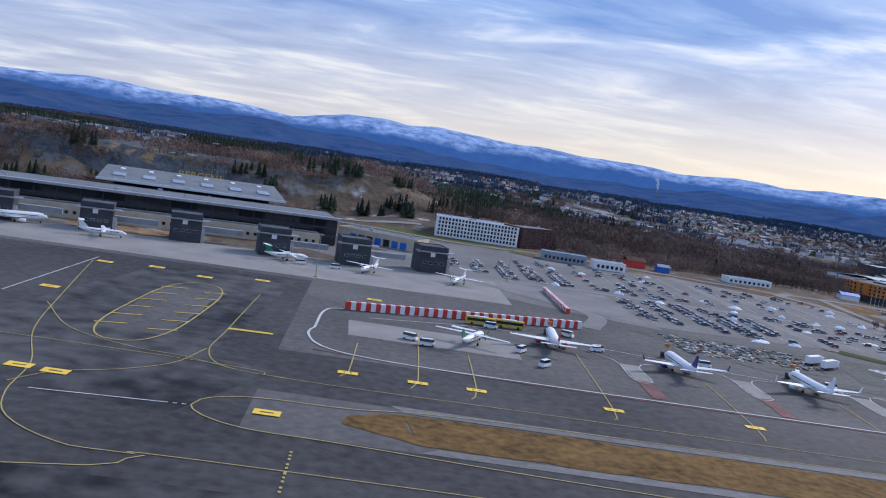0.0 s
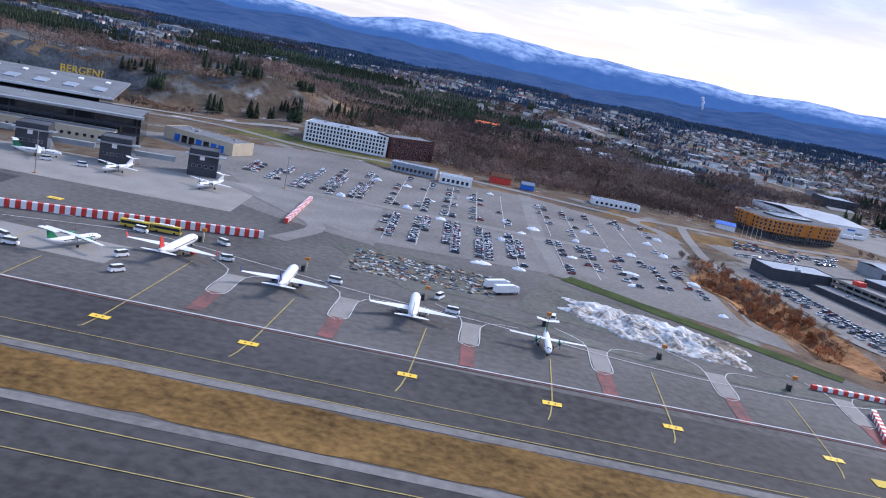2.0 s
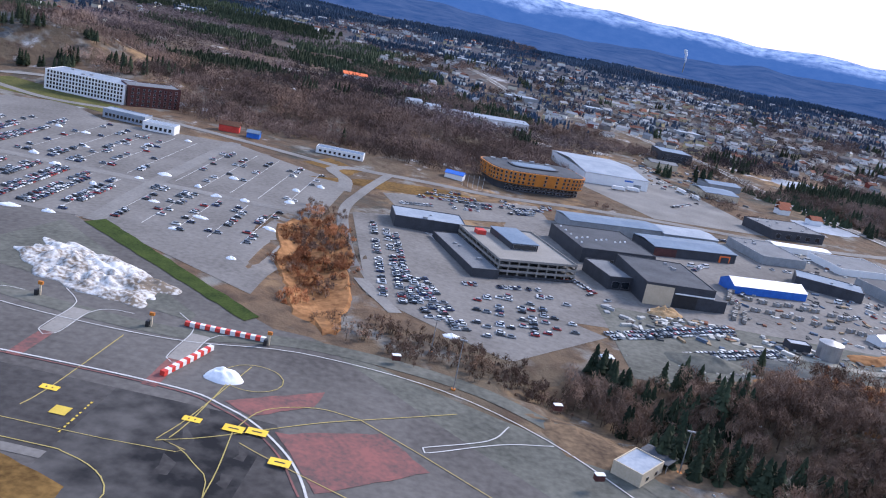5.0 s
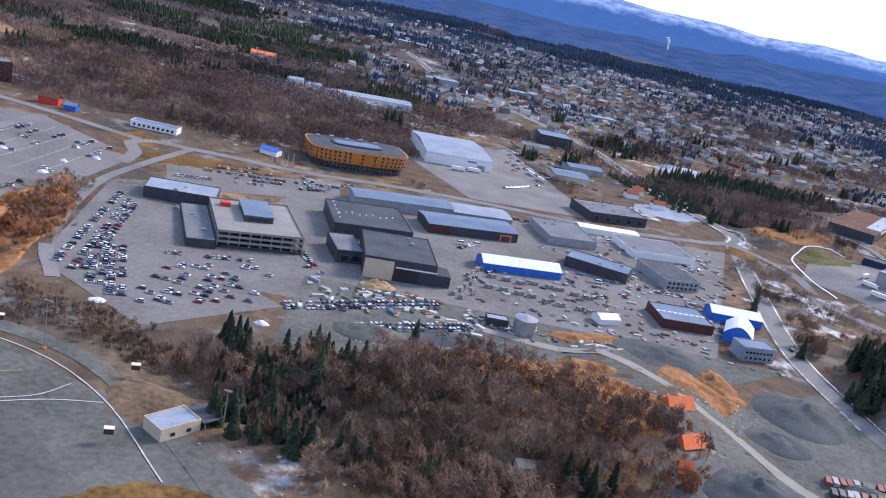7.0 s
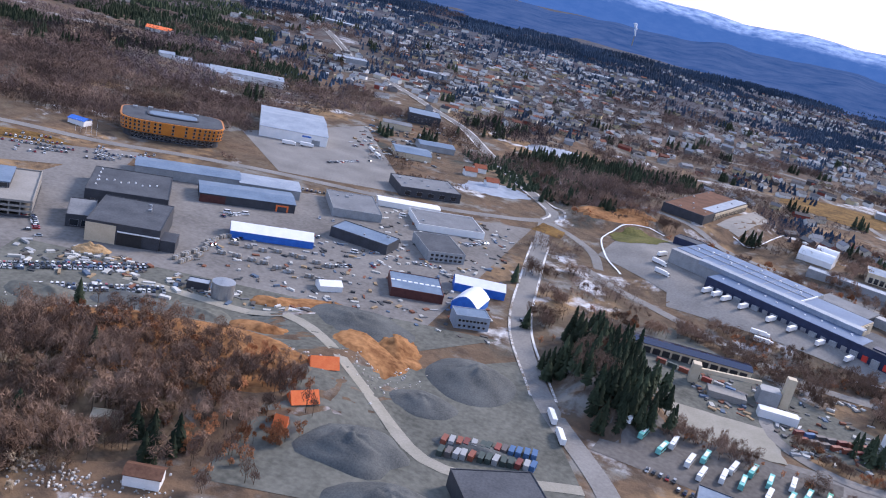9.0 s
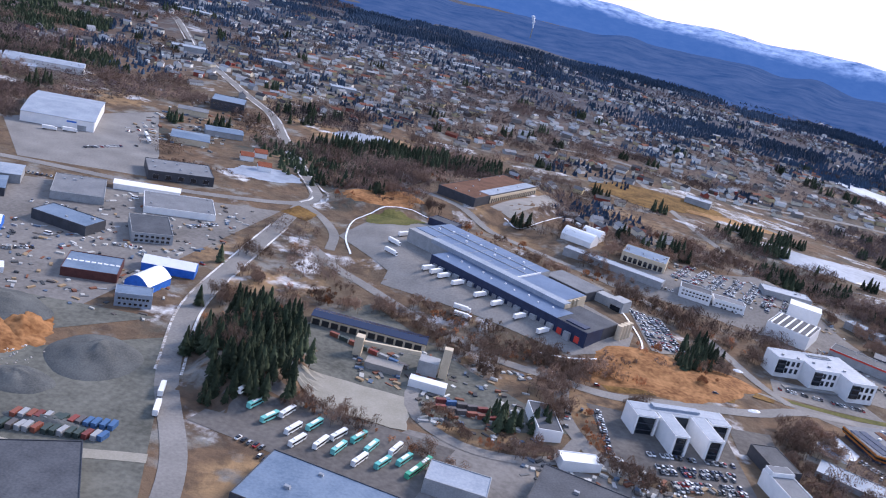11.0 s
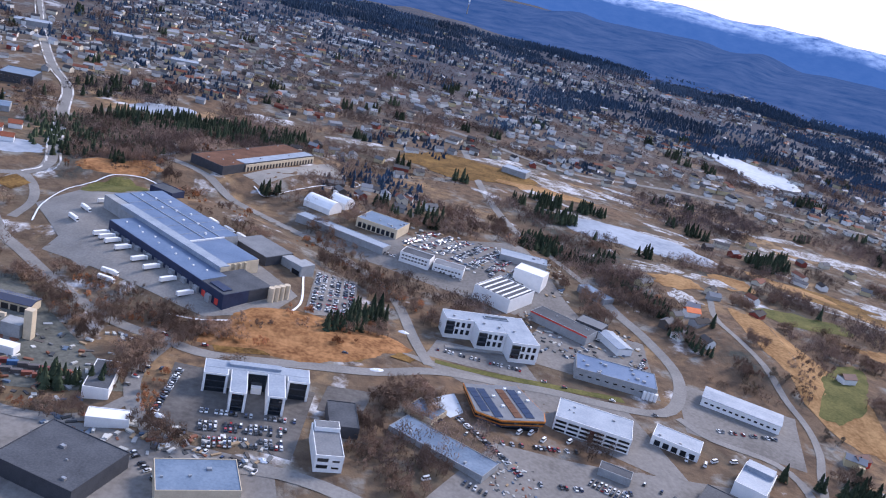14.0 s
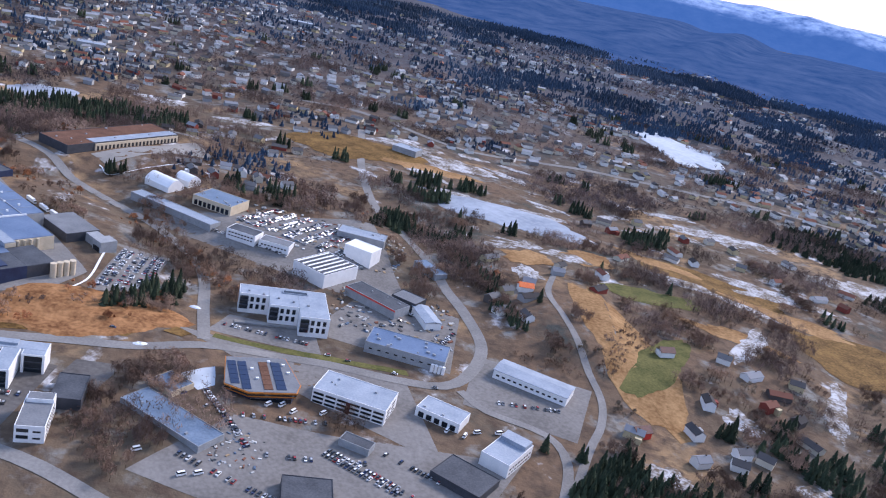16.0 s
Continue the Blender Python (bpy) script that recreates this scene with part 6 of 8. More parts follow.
def aircraft(label, x, y, rot, length, span, high_wing, tail, engine, props):
    """An airliner with its nose along +y."""
    a = thing("aircraft", label, "aircraft", pose(x, y, 0.3, 0, 0, rot), "parked aircraft")
    L, r = length / 2, 1.9 if not props else 1.35
    zc = r + (1.5 if not props else 1.1)
    prof = [(-L, 0.15, 0.2, 0.9), (-L * 0.8, 0.45, 0.5, 0.55), (-L * 0.5, 0.9, 0.92, 0.12), (-L * 0.3, 1, 1, 0), (L * 0.66, 1, 1, 0), (L * 0.82, 0.86, 0.86, -0.05), (L * 0.93, 0.6, 0.58, -0.15), (L, 0.12, 0.12, -0.28)]
    part("fuselage", Shape().loft([ring_at(yy, r * k, r * q, zc + dz * r) for yy, k, q, dz in prof]), WHITE, a, smooth=True)
    part("cockpit_window", Shape().hexa([(-r * 0.62, L * 0.86, zc + r * 0.25), (r * 0.62, L * 0.86, zc + r * 0.25), (r * 0.4, L * 0.925, zc + r * 0.2), (-r * 0.4, L * 0.925, zc + r * 0.2)], [(-r * 0.5, L * 0.855, zc + r * 0.72), (r * 0.5, L * 0.855, zc + r * 0.72), (r * 0.3, L * 0.895, zc + r * 0.5), (-r * 0.3, L * 0.895, zc + r * 0.5)]), GLASS, a)
    for sx in (-1, 1):
        part("window_strip", Shape().box(min(sx * r * 0.985, sx * r * 1.01), -L * 0.45, zc + 0.2, max(sx * r * 0.985, sx * r * 1.01), L * 0.68, zc + 0.5), GLASS, a, "row of dark cabin windows")
    zw = zc + r * 0.9 if high_wing else zc - r * 0.55
    S = span / 2
    sweep = 0.06 if props else 0.42
    c0, c1 = (2.6, 1.5) if props else (6.4, 1.7)
    for sx in (-1, 1):
        rise = 0 if high_wing else 1.6
        def sec(f):
            yy, c, t = 1.0 - sweep * S * f, c0 + (c1 - c0) * f, 0.32 * (1 - 0.6 * f)
            return [(sx * (0.3 + (S - 0.3) * f), yy + c * 0.5, zw + rise * f), (sx * (0.3 + (S - 0.3) * f), yy, zw + rise * f + t), (sx * (0.3 + (S - 0.3) * f), yy - c * 0.5, zw + rise * f), (sx * (0.3 + (S - 0.3) * f), yy, zw + rise * f - t * 0.6)]
        w = part("wing", Shape().loft([sec(0), sec(0.5), sec(1)]), WHITE, a)
        if not props:
            part("winglet", Shape().loft([[(sx * S, 1 - sweep * S + 0.8, zw + 1.6), (sx * S + 0.1, 1 - sweep * S + 0.8, zw + 1.7), (sx * S + 0.1, 1 - sweep * S - 0.8, zw + 1.7), (sx * S, 1 - sweep * S - 0.8, zw + 1.6)], [(sx * (S + 0.5), 1 - sweep * S - 0.3, zw + 3.8), (sx * (S + 0.58), 1 - sweep * S - 0.3, zw + 3.8), (sx * (S + 0.58), 1 - sweep * S - 0.9, zw + 3.8), (sx * (S + 0.5), 1 - sweep * S - 0.9, zw + 3.8)]]), tail, w)
        ex, ey, ez, er = sx * S * (0.32 if not props else 0.3), 1.0 - sweep * S * 0.3 + (3.4 if not props else 1.4), zw - (1.1 if not props else 0.3), 0.95 if not props else 0.6
        e = part("engine", Shape().loft([ring_at(ey + yy, er * k, er * k, ez) for yy, k in ((1.6, 0.9), (1.2, 1.0), (-0.8, 0.95), (-2.4, 0.5))]).mesh("engine", engine, True), None, a)
        for v in range(0, len(e.data.vertices)):
            e.data.vertices[v].co.x += ex
        if props:
            for k in range(6):
                an = k * math.pi / 3 + 0.3
                part("blade", Shape().hexa([(ex - 0.1, ey + 1.65, ez), (ex + 0.1, ey + 1.65, ez), (ex + 0.1, ey + 1.72, ez), (ex - 0.1, ey + 1.72, ez)], [(ex + 1.9 * math.cos(an) - 0.1, ey + 1.65, ez + 1.9 * math.sin(an)), (ex + 1.9 * math.cos(an) + 0.1, ey + 1.65, ez + 1.9 * math.sin(an)), (ex + 1.9 * math.cos(an) + 0.1, ey + 1.72, ez + 1.9 * math.sin(an)), (ex + 1.9 * math.cos(an) - 0.1, ey + 1.72, ez + 1.9 * math.sin(an))]), BLACK, a)
        ht = zc + r * (0.4 if not props else 3.4)
        ts = S * 0.38 if not props else S * 0.3
        part("tailplane", Shape().loft([[(sx * 0.1, -L + 3.4, ht), (sx * 0.1, -L + 2, ht + 0.2), (sx * 0.1, -L + 0.6, ht), (sx * 0.1, -L + 2, ht - 0.1)], [(sx * ts, -L + (0.9 if not props else 2.3), ht + 0.3), (sx * ts, -L + 0.4, ht + 0.4), (sx * ts, -L - 0.3, ht + 0.3), (sx * ts, -L + 0.4, ht + 0.25)]]), WHITE, a)
        part("main_wheel", Shape().tube((sx * 2.4, -0.6, 0.5), (sx * 2.9, -0.6, 0.5), 0.5, 0.5, 12), RUBBER, a)
        part("gear_leg", Shape().tube((sx * 2.5, -0.6, 0.5), (sx * 2.2, -0.6, zw), 0.12, 0.12, 6), STEEL, a)
    part("nose_wheel", Shape().tube((-0.25, L * 0.78, 0.4), (0.25, L * 0.78, 0.4), 0.4, 0.4, 12), RUBBER, a)
    part("gear_leg", Shape().tube((0, L * 0.78, 0.4), (0, L * 0.78, zc - r), 0.1, 0.1, 6), STEEL, a)
    fh = r * 3.4
    part("fin", Shape().loft([[(0.16, -L + 5.6, zc + r * 0.7), (0.16, -L + 0.9, zc + r * 0.8), (-0.16, -L + 0.9, zc + r * 0.8), (-0.16, -L + 5.6, zc + r * 0.7)], [(0.07, -L + 1.9, zc + fh), (0.07, -L + 0.1, zc + fh), (-0.07, -L + 0.1, zc + fh), (-0.07, -L + 1.9, zc + fh)]]), tail, a, "coloured tail fin")
    take(x, y, 20)
    return a


NAVY_PAINT = material("deep blue paint", (0.02, 0.02, 0.13), (0.035, 0.035, 0.19), 0.4, 0.3, 2, 0)
GREEN_PAINT = material("green paint", (0.01, 0.16, 0.07), (0.02, 0.24, 0.11), 0.45, 0.3, 2, 0)
aircraft("white jet airliner with a red tail fin, parked nose in", 60, 326, -3, 36, 34, False, RED, RED, False)
aircraft("white jet airliner with a deep blue tail fin", 105, 313, 2, 33, 31, False, NAVY_PAINT, NAVY_PAINT, False)
aircraft("plain white jet airliner parked nose in", 152, 309, 2, 33, 31, False, WHITE, WHITE, False)
aircraft("white turboprop with green engines, parked nose out", 200, 303, 180, 23, 27, True, GREEN_PAINT, GREEN_PAINT, True)
aircraft("white turboprop with green engines, parked at an angle", 28, 309, -22, 25, 28, True, GREEN_PAINT, GREEN_PAINT, True)
aircraft("white jet with its tail to the apron", -196, 448, -60, 30, 29, False, WHITE, WHITE, False)
aircraft("white turboprop by the terminal gates", -150, 440, -70, 23, 26, True, WHITE, WHITE, True)
aircraft("white turboprop with a green tail by the gates", -60, 452, -60, 24, 27, True, GREEN_PAINT, WHITE, True)
aircraft("white turboprop parked before a gate tower", -17, 452, 160, 22, 26, True, WHITE, WHITE, True)
aircraft("white turboprop parked before a gate tower", 30, 458, 160, 22, 26, True, WHITE, WHITE, True)

# ---- red and white barriers ----
def barrier(label, p, q, count, height):
    f = thing("barrier", label, "barrier", pose(p[0], p[1], 0.2, 0, 0, math.degrees(math.atan2(q[1] - p[1], q[0] - p[0]))), "apron barriers")
    run = math.hypot(q[0] - p[0], q[1] - p[1])
    meshes = [Shape().box(0.02, -0.9, 0, run / count - 0.02, 0.9, height, 0, 0.0).mesh("panel", m) for m in (RED, WHITE)]
    for i in range(count):
        part("panel", meshes[i % 2], None, f, "", pose(run * i / count, 0, 0))


barrier("long red and white barrier round a closed apron area", (-20, 341), (80, 376), 52, 3.2)
barrier("red and white barrier across the service road", (81, 414), (79, 482), 36, 2.2)
barrier("red and white barrier at the apron's end", (300, 320), (331, 321), 16, 1.6)
barrier("red and white barrier beside the snow heap", (309, 276), (316, 304), 14, 1.8)


# ---- vehicles ----
def vehicle(name, label, category, length, width, height, paint, nose=0.9, cabin=(0.18, 0.78), glass_from=0.52, group=""):
    v = thing(name, label, category, pose(0, -5000, -50), group)
    L, W, H = length / 2, width / 2, height
    low = H * glass_from
    part("body", Shape().hexa([(-L, -W, 0.3), (L, -W, 0.3), (L, W, 0.3), (-L, W, 0.3)], [(-L + 0.08, -W + 0.05, low), (L - 0.15, -W + 0.05, low * nose), (L - 0.15, W - 0.05, low * nose), (-L + 0.08, W - 0.05, low)]), paint, v)
    a, b = -L + length * cabin[0] * 0.35, -L + length * cabin[1]
    part("cabin", Shape().hexa([(a, -W + 0.08, low - 0.03), (b, -W + 0.08, low - 0.03), (b, W - 0.08, low - 0.03), (a, W - 0.08, low - 0.03)], [(a + 0.35, -W + 0.28, H - 0.06), (b - (0.75 if H < 2 else 0.3), -W + 0.28, H - 0.06), (b - (0.75 if H < 2 else 0.3), W - 0.28, H - 0.06), (a + 0.35, W - 0.28, H - 0.06)]), GLASS, v, "dark glass cabin")
    part("roof", Shape().box(a + 0.4, -W + 0.26, H - 0.08, b - (0.8 if H < 2 else 0.35), W - 0.26, H), paint, v)
    for x in (-L + length * 0.2, L - length * 0.18):
        for y in (-W, W - 0.22):
            part("wheel", Shape().tube((x, y, 0.33), (x, y + 0.22, 0.33), 0.33, 0.33, 8), RUBBER, v)
    return v


car = vehicle("car", "parked passenger car in a marked bay", "car", 4.4, 1.8, 1.5, CAR_PAINT, group="parked cars")
van = vehicle("van", "white delivery van parked in a yard", "van", 5.6, 2.1, 2.5, WHITE, 0.75, (0.1, 0.9), 0.62, "parked vans")
lorry = thing("lorry", "white lorry with a tall box body", "lorry", pose(0, -5000, -50), "parked lorries")
part("cargo_box", Shape().box(-7, -1.25, 0.9, 3.6, 1.25, 3.9), WHITE, lorry)
part("cab", Shape().box(3.8, -1.2, 0.5, 6, 1.2, 3.2, 0, 0.12), WHITE, lorry)
part("windscreen", Shape().box(6.0 - 0.1, -1.0, 1.8, 6.02, 1.0, 2.9), GLASS, lorry)
part("chassis", Shape().box(-7, -1.0, 0.55, 4, 1.0, 0.9), BLACK, lorry)
for x in (-5.6, -4.3, 4.7):
    for y in (-1.25, 0.95):
        part("wheel", Shape().tube((x, y, 0.5), (x, y + 0.3, 0.5), 0.5, 0.5, 10), RUBBER, lorry)
BUS_PAINT = paints("bus paint", [(0.72, 0.74, 0.75), (0.10, 0.42, 0.38), (0.75, 0.76, 0.76), (0.16, 0.5, 0.46), (0.05, 0.35, 0.22)], 0.35)
bus = thing("bus", "parked city bus with a pale roof", "bus", pose(0, -5000, -50), "parked buses")
part("body", Shape().box(-6, -1.25, 0.35, 6, 1.25, 3.1, 0, 0.06), BUS_PAINT, bus)
part("roof_unit", Shape().box(-3, -0.8, 3.1, 3, 0.8, 3.4), WHITE, bus)
for y in (-1.27, 1.22):
    part("window_band", Shape().box(-5.6, y, 1.5, 5.6, y + 0.05, 2.6), GLASS, bus)
part("windscreen", Shape().box(5.9, -1.1, 1.2, 6.02, 1.1, 2.8), GLASS, bus)
for x in (-3.6, 3.6):
    for y in (-1.27, 0.97):
        part("wheel", Shape().tube((x, y, 0.5), (x, y + 0.3, 0.5), 0.5, 0.5, 10), RUBBER, bus)
far_cars = Shape()


def stand(kind, x, y, rot, lift=0.2):
    return again(kind, pose(x, y, ground(x, y) + lift, 0, 0, rot))


def far_car(x, y, rot):
    z, c, s = ground(x, y) + 0.25, math.cos(radians(rot)), math.sin(radians(rot))
    put = lambda a, b, h: (x + a * c - b * s, y + a * s + b * c, z + h)
    far_cars.hexa([put(-2.2, -0.9, 0.2), put(2.2, -0.9, 0.2), put(2.2, 0.9, 0.2), put(-2.2, 0.9, 0.2)], [put(-2.1, -0.85, 0.85), put(2.1, -0.85, 0.75), put(2.1, 0.85, 0.75), put(-2.1, 0.85, 0.85)], 0)
    far_cars.hexa([put(-1.8, -0.8, 0.8), put(1.2, -0.8, 0.8), put(1.2, 0.8, 0.8), put(-1.8, 0.8, 0.8)], [put(-1.3, -0.62, 1.38), put(0.5, -0.62, 1.38), put(0.5, 0.62, 1.38), put(-1.3, 0.62, 1.38)], 1)
    far_cars.hexa([put(-1.35, -0.64, 1.38), put(0.55, -0.64, 1.38), put(0.55, 0.64, 1.38), put(-1.35, 0.64, 1.38)], [put(-1.3, -0.6, 1.5), put(0.5, -0.6, 1.5), put(0.5, 0.6, 1.5), put(-1.3, 0.6, 1.5)], 0)


cars_rng = random.Random(5)
single_cars = [0]


def bays(p, q, fill, single_share=0.0, pitch=2.7, turn=90, both=True, clump=True):
    """Cars side by side along a line of bays; both: a second rank behind the first."""
    p, q = Vector(p), Vector(q)
    run, way = (q - p).length, (q - p).normalized()
    side, rot = Vector((-way.y, way.x)), math.degrees(math.atan2(way.y, way.x)) + turn
    for i in range(int(run / pitch)):
        for k in ((-2.5, 2.5) if both else (0,)):
            c = p + way * (i + 0.5) * pitch + side * k
            keep = fill * (1.7 if noise.noise((c.x / 30, c.y / 30, k)) > 0 else 0.35) if clump else fill
            if cars_rng.random() < keep:
                r = rot + cars_rng.uniform(-3, 3) + (180 if cars_rng.random() < 0.5 else 0)
                if cars_rng.random() < single_share and single_cars[0] < 175:
                    single_cars[0] += 1
                    stand(car, c.x, c.y, r)
                else:
                    far_car(c.x, c.y, r)


def bay_lines(p, q, name):
    ribbon(name, [p, q], 0.35, WHITE_LINE, 0.3, "thin white line between rows of bays", "road marking", 20, None, True)


line_no = [0]
for x0, x1, y0, y1, fill, share in ((126, 204, 424, 500, 0.62, 0.5), (120, 203, 518, 640, 0.13, 0.2), (218, 300, 430, 504, 0.24, 0.5), (216, 300, 522, 640, 0.13, 0.2), (30, 112, 520, 620, 0.6, 0.0)):
    x = x0
    while x < x1:
        lo, hi = y0, y1
        if x > 216:
            lo = max(y0, 424 - (x - 212) * 0.56 + 8)
            hi = min(y1, 668 - (x - 206) * 0.55)
        if x0 == 30:
            lo, hi = 512 + (60 - x if x < 60 else 0) * 0.8, 560 + (x - 10) * 0.75
        bays((x, lo), (x - 2, hi), fill * (1.15 if x < 165 else 0.75), share)
        line_no[0] += 1
        bay_lines((x, lo), (x - 2, hi), f"bay_row_{line_no[0]}")
        x += 17
for k in range(4):
    bays((364 + 13 * k, 402 - 6 * k), (336 + 13 * k, 532 - 14 * k if k < 2 else 480 - 12 * k), 0.6, 0.5, 2.8, 90, k > 0, False)
for k in range(5):
    bays((412 + 11 * k, 378 + 9 * k), (409 + 11 * k, 448 + 5 * k), 0.3, 0.3, 2.9, 90, k != 4, False)
bays((398, 452), (440, 472), 0.35, 0.5, 2.9, 90, False, False)
for k in range(5):
    bays((345 + k * 4, 590 + k * 16), (440 + k * 4, 655 + k * 10), 0.55, 0.1, 3.2, 90, False)
bays((455, 505), (480, 470), 0.5, 0.2, 3, 90, True)
bays((487, 432), (545, 474), 0.9, 0.3, 2.6, 80, True, False)
bays((510, 416), (566, 452), 0.9, 0.3, 2.6, 80, True, False)
bays((470, 420), (500, 440), 0.8, 0.2, 2.6, 80, True, False)
for p, q in (((540, 580), (556, 610)), ((558, 530), (572, 560)), ((600, 600), (640, 590)), ((660, 590), (700, 600)), ((700, 650), (730, 690)), ((560, 700), (640, 720)), ((600, 640), (650, 650)), ((730, 560), (742, 600)), ((620, 540), (660, 570)), ((560, 800), (600, 860)), ((570, 900), (590, 960))):
    bays(p, q, 0.55, 0.1, 3.4, 90, False)
# offices and works
for k in range(3):
    bays((1028 + k * 6, 464 - k * 14), (1084, 474 - k * 13), 0.8, 0.4, 2.7, 90, k > 0, False)
bays((1009, 452), (1008, 505), 0.6, 0.3, 2.9, 90, False)
for k in range(3):
    bays((1068 + k * 11, 622 + k * 8), (1062 + k * 11, 700 + k * 4), 0.75, 0.2, 2.7, 90, True, False)
bays((1160, 622), (1225, 618), 0.8, 0.3, 2.8, 90, False, False)
for k in range(7):
    bays((1120 + k * 16, 815 - k * 5), (1150 + k * 16, 868 - k * 3), 0.75, 0.0, 2.9, 90, True, False)
for p, q in (((1240, 660), (1300, 668)), ((1280, 680), (1300, 720)), ((1315, 650), (1335, 700)), ((1200, 500), (1260, 520)), ((1225, 470), (1290, 486)), ((1290, 470), (1330, 455)), ((1355, 590), (1420, 600)), ((1180, 452), (1250, 430)), ((1150, 520), (1185, 500)), ((990, 500), (985, 470)), ((1100, 790), (1180, 770)), ((820, 395), (880, 375)), ((830, 385), (900, 362)), ((1040, 430), (1075, 420)), ((1010, 420), (1050, 380))):
    bays(p, q, 0.6, 0.2, 3.2, 90, False, False)
bays((1176, 520), (1216, 470), 0.9, 0.4, 2.7, 90, False, False)
bays((1258, 488), (1308, 462), 0.8, 0.3, 2.7, 90, True, False)
bays((1290, 500), (1330, 480), 0.7, 0.3, 2.7, 90, False, False)
for x, y, r in ((1098, 572, 5), (1012, 540, 10), (1255, 606, 3), (1290, 602, -8), (1240, 608, 180), (998, 500, 80), (985, 545, -30), (1320, 594, -15), (762, 640, 90), (757, 540, 95), (740, 920, 120)):
    stand(car, x, y, r, 0.4)
far = single("parked_car_rows", far_cars, [CAR_PAINT_ROW, GLASS], "rows of parked cars filling the far car parks", "cars", kind="stuff")
for x, y, r in ((1216, 520, 60), (1224, 524, 60), (1232, 520, 62), (1250, 528, 55), (1330, 540, 70), (1342, 538, 70), (1350, 545, 30), (1365, 550, 25), (1160, 446, 40), (1188, 436, 40), (1196, 440, 40), (545, 600, 30), (556, 606, 30), (640, 585, 10), (655, 700, 20), (700, 620, 80), (38, 346, 0), (70, 352, -30), (160, 338, 70), (205, 340, 80)):
    stand(van, x, y, r, 0.25)
ca, sa = math.cos(radians(-38.5)), math.sin(radians(-38.5))
for u, v, r in ((8, -10, 50), (16, -10, 50), (24, -10, 50), (38, -10, 50), (60, -10, 50), (76, -10, 50), (97, -10, 50), (118, -10, 50), (-44, 6, -40), (-30, -12, -40), (-56, 30, 50), (10, 92, -38), (30, 93, -38), (46, 94, -38), (66, -36, -12), (72, -42, -12)):
    stand(lorry, 894 + u * ca - v * sa, 682 + u * sa + v * ca, r, 0.35)
for x, y, r in ((776, 420, 100), (780, 402, 100), (520, 840, 20), (535, 850, 20), (600, 880, -60), (590, 900, -60), (183, 372, 40), (187, 366, 40)):
    stand(lorry, x, y, r, 0.35)
for k, (x, y) in enumerate(((831, 417), (844, 412), (859, 405), (866, 416), (879, 398), (883, 412), (900, 407), (910, 408), (868, 404), (876, 418), (853, 420), (838, 426), (890, 400), (848, 402), (895, 415), (905, 398), (822, 424), (815, 428))):
    stand(bus, x, y, 62 + 3 * (k % 3), 0.25)
ramp_bus = again(bus, pose(46, 352, 0.3, 0, 0, 5))
tagged(ramp_bus, "yellow apron bus parked before the barrier", "bus")
ramp_bus2 = again(bus, pose(34, 350, 0.3, 0, 0, 5))
for o in (ramp_bus, ramp_bus2):
    for c in o.children:
        if c.name.startswith("body"):
            me = c.data.copy()
            me.materials[0] = YELLOW
            c.data = me
for x, y, r in ((46, 308, 60), (78, 330, 20), (12, 296, 10), (6, 302, -20), (-34, 448, 20), (-52, 446, 40), (120, 330, 0), (166, 322, 0), (52, 290, 55)):
    stand(van, x, y, r, 0.25)

BOX_PAINT = paints("container paint", [(0.22, 0.05, 0.04), (0.16, 0.04, 0.035), (0.30, 0.31, 0.32), (0.05, 0.12, 0.25), (0.04, 0.06, 0.055), (0.10, 0.09, 0.09), (0.22, 0.07, 0.045)], 0.6)
crate = thing("container", "ribbed steel shipping container in a yard", "container", pose(0, -5000, -50), "shipping containers")
wave = [(-3 + k * 0.25, 1.26 if k % 4 in (1, 2) else 1.18) for k in range(25)]
plan = [(x, -y) for x, y in wave] + [(x, y) for x, y in reversed(wave)]
ribbed = Shape().loft([[(x, y, z) for x, y in plan] for z in (0, 2.6)])
part("shell", ribbed, BOX_PAINT, crate)
part("door", Shape().box(3.0, -1.1, 0.1, 3.06, 1.1, 2.5), STEEL, crate)
pallets = thing("pallet_stack", "wrapped pale goods stacked on pallets in a yard", "pallets", pose(0, -5000, -50), "pallet stacks")
for k in range(3):
    part("bale", Shape().box(-2.7 + k * 1.85, -1.1, 0.15, -1.05 + k * 1.85, 1.1, 2.3 - 0.3 * (k % 2), 0, 0.06), GREY_WALL if k % 2 else CONCRETE, pallets)
part("pallet", Shape().box(-2.8, -1.2, 0, 2.8, 1.2, 0.15), TIMBER, pallets)
r = random.Random(3)
for k in range(26):
    stand(crate, 727 + (k % 13) * 3.4 + r.uniform(-0.5, 0.5), 362 + (k // 13) * 10 + (k % 13) * 0.6, 80 + r.uniform(-5, 5))
for k in range(20):
    stand(pallets, 553 + r.uniform(-4, 4) + k * 0.6, 492 + k * 4 + r.uniform(-2, 2), 75 + r.uniform(-4, 4))
for k in range(16):
    stand(pallets, 570 + (k % 8) * 9 + r.uniform(-2, 2), 548 + (k // 8) * -26 + r.uniform(-4, 4), 15 + r.uniform(-10, 10))
for k in range(14):
    stand(crate, 915 + (k % 7) * 6, 470 + (k // 7) * 8, 20)
for k in range(8):
    stand(crate, 845 + k * 6.5, 532 - k * 3, -20)

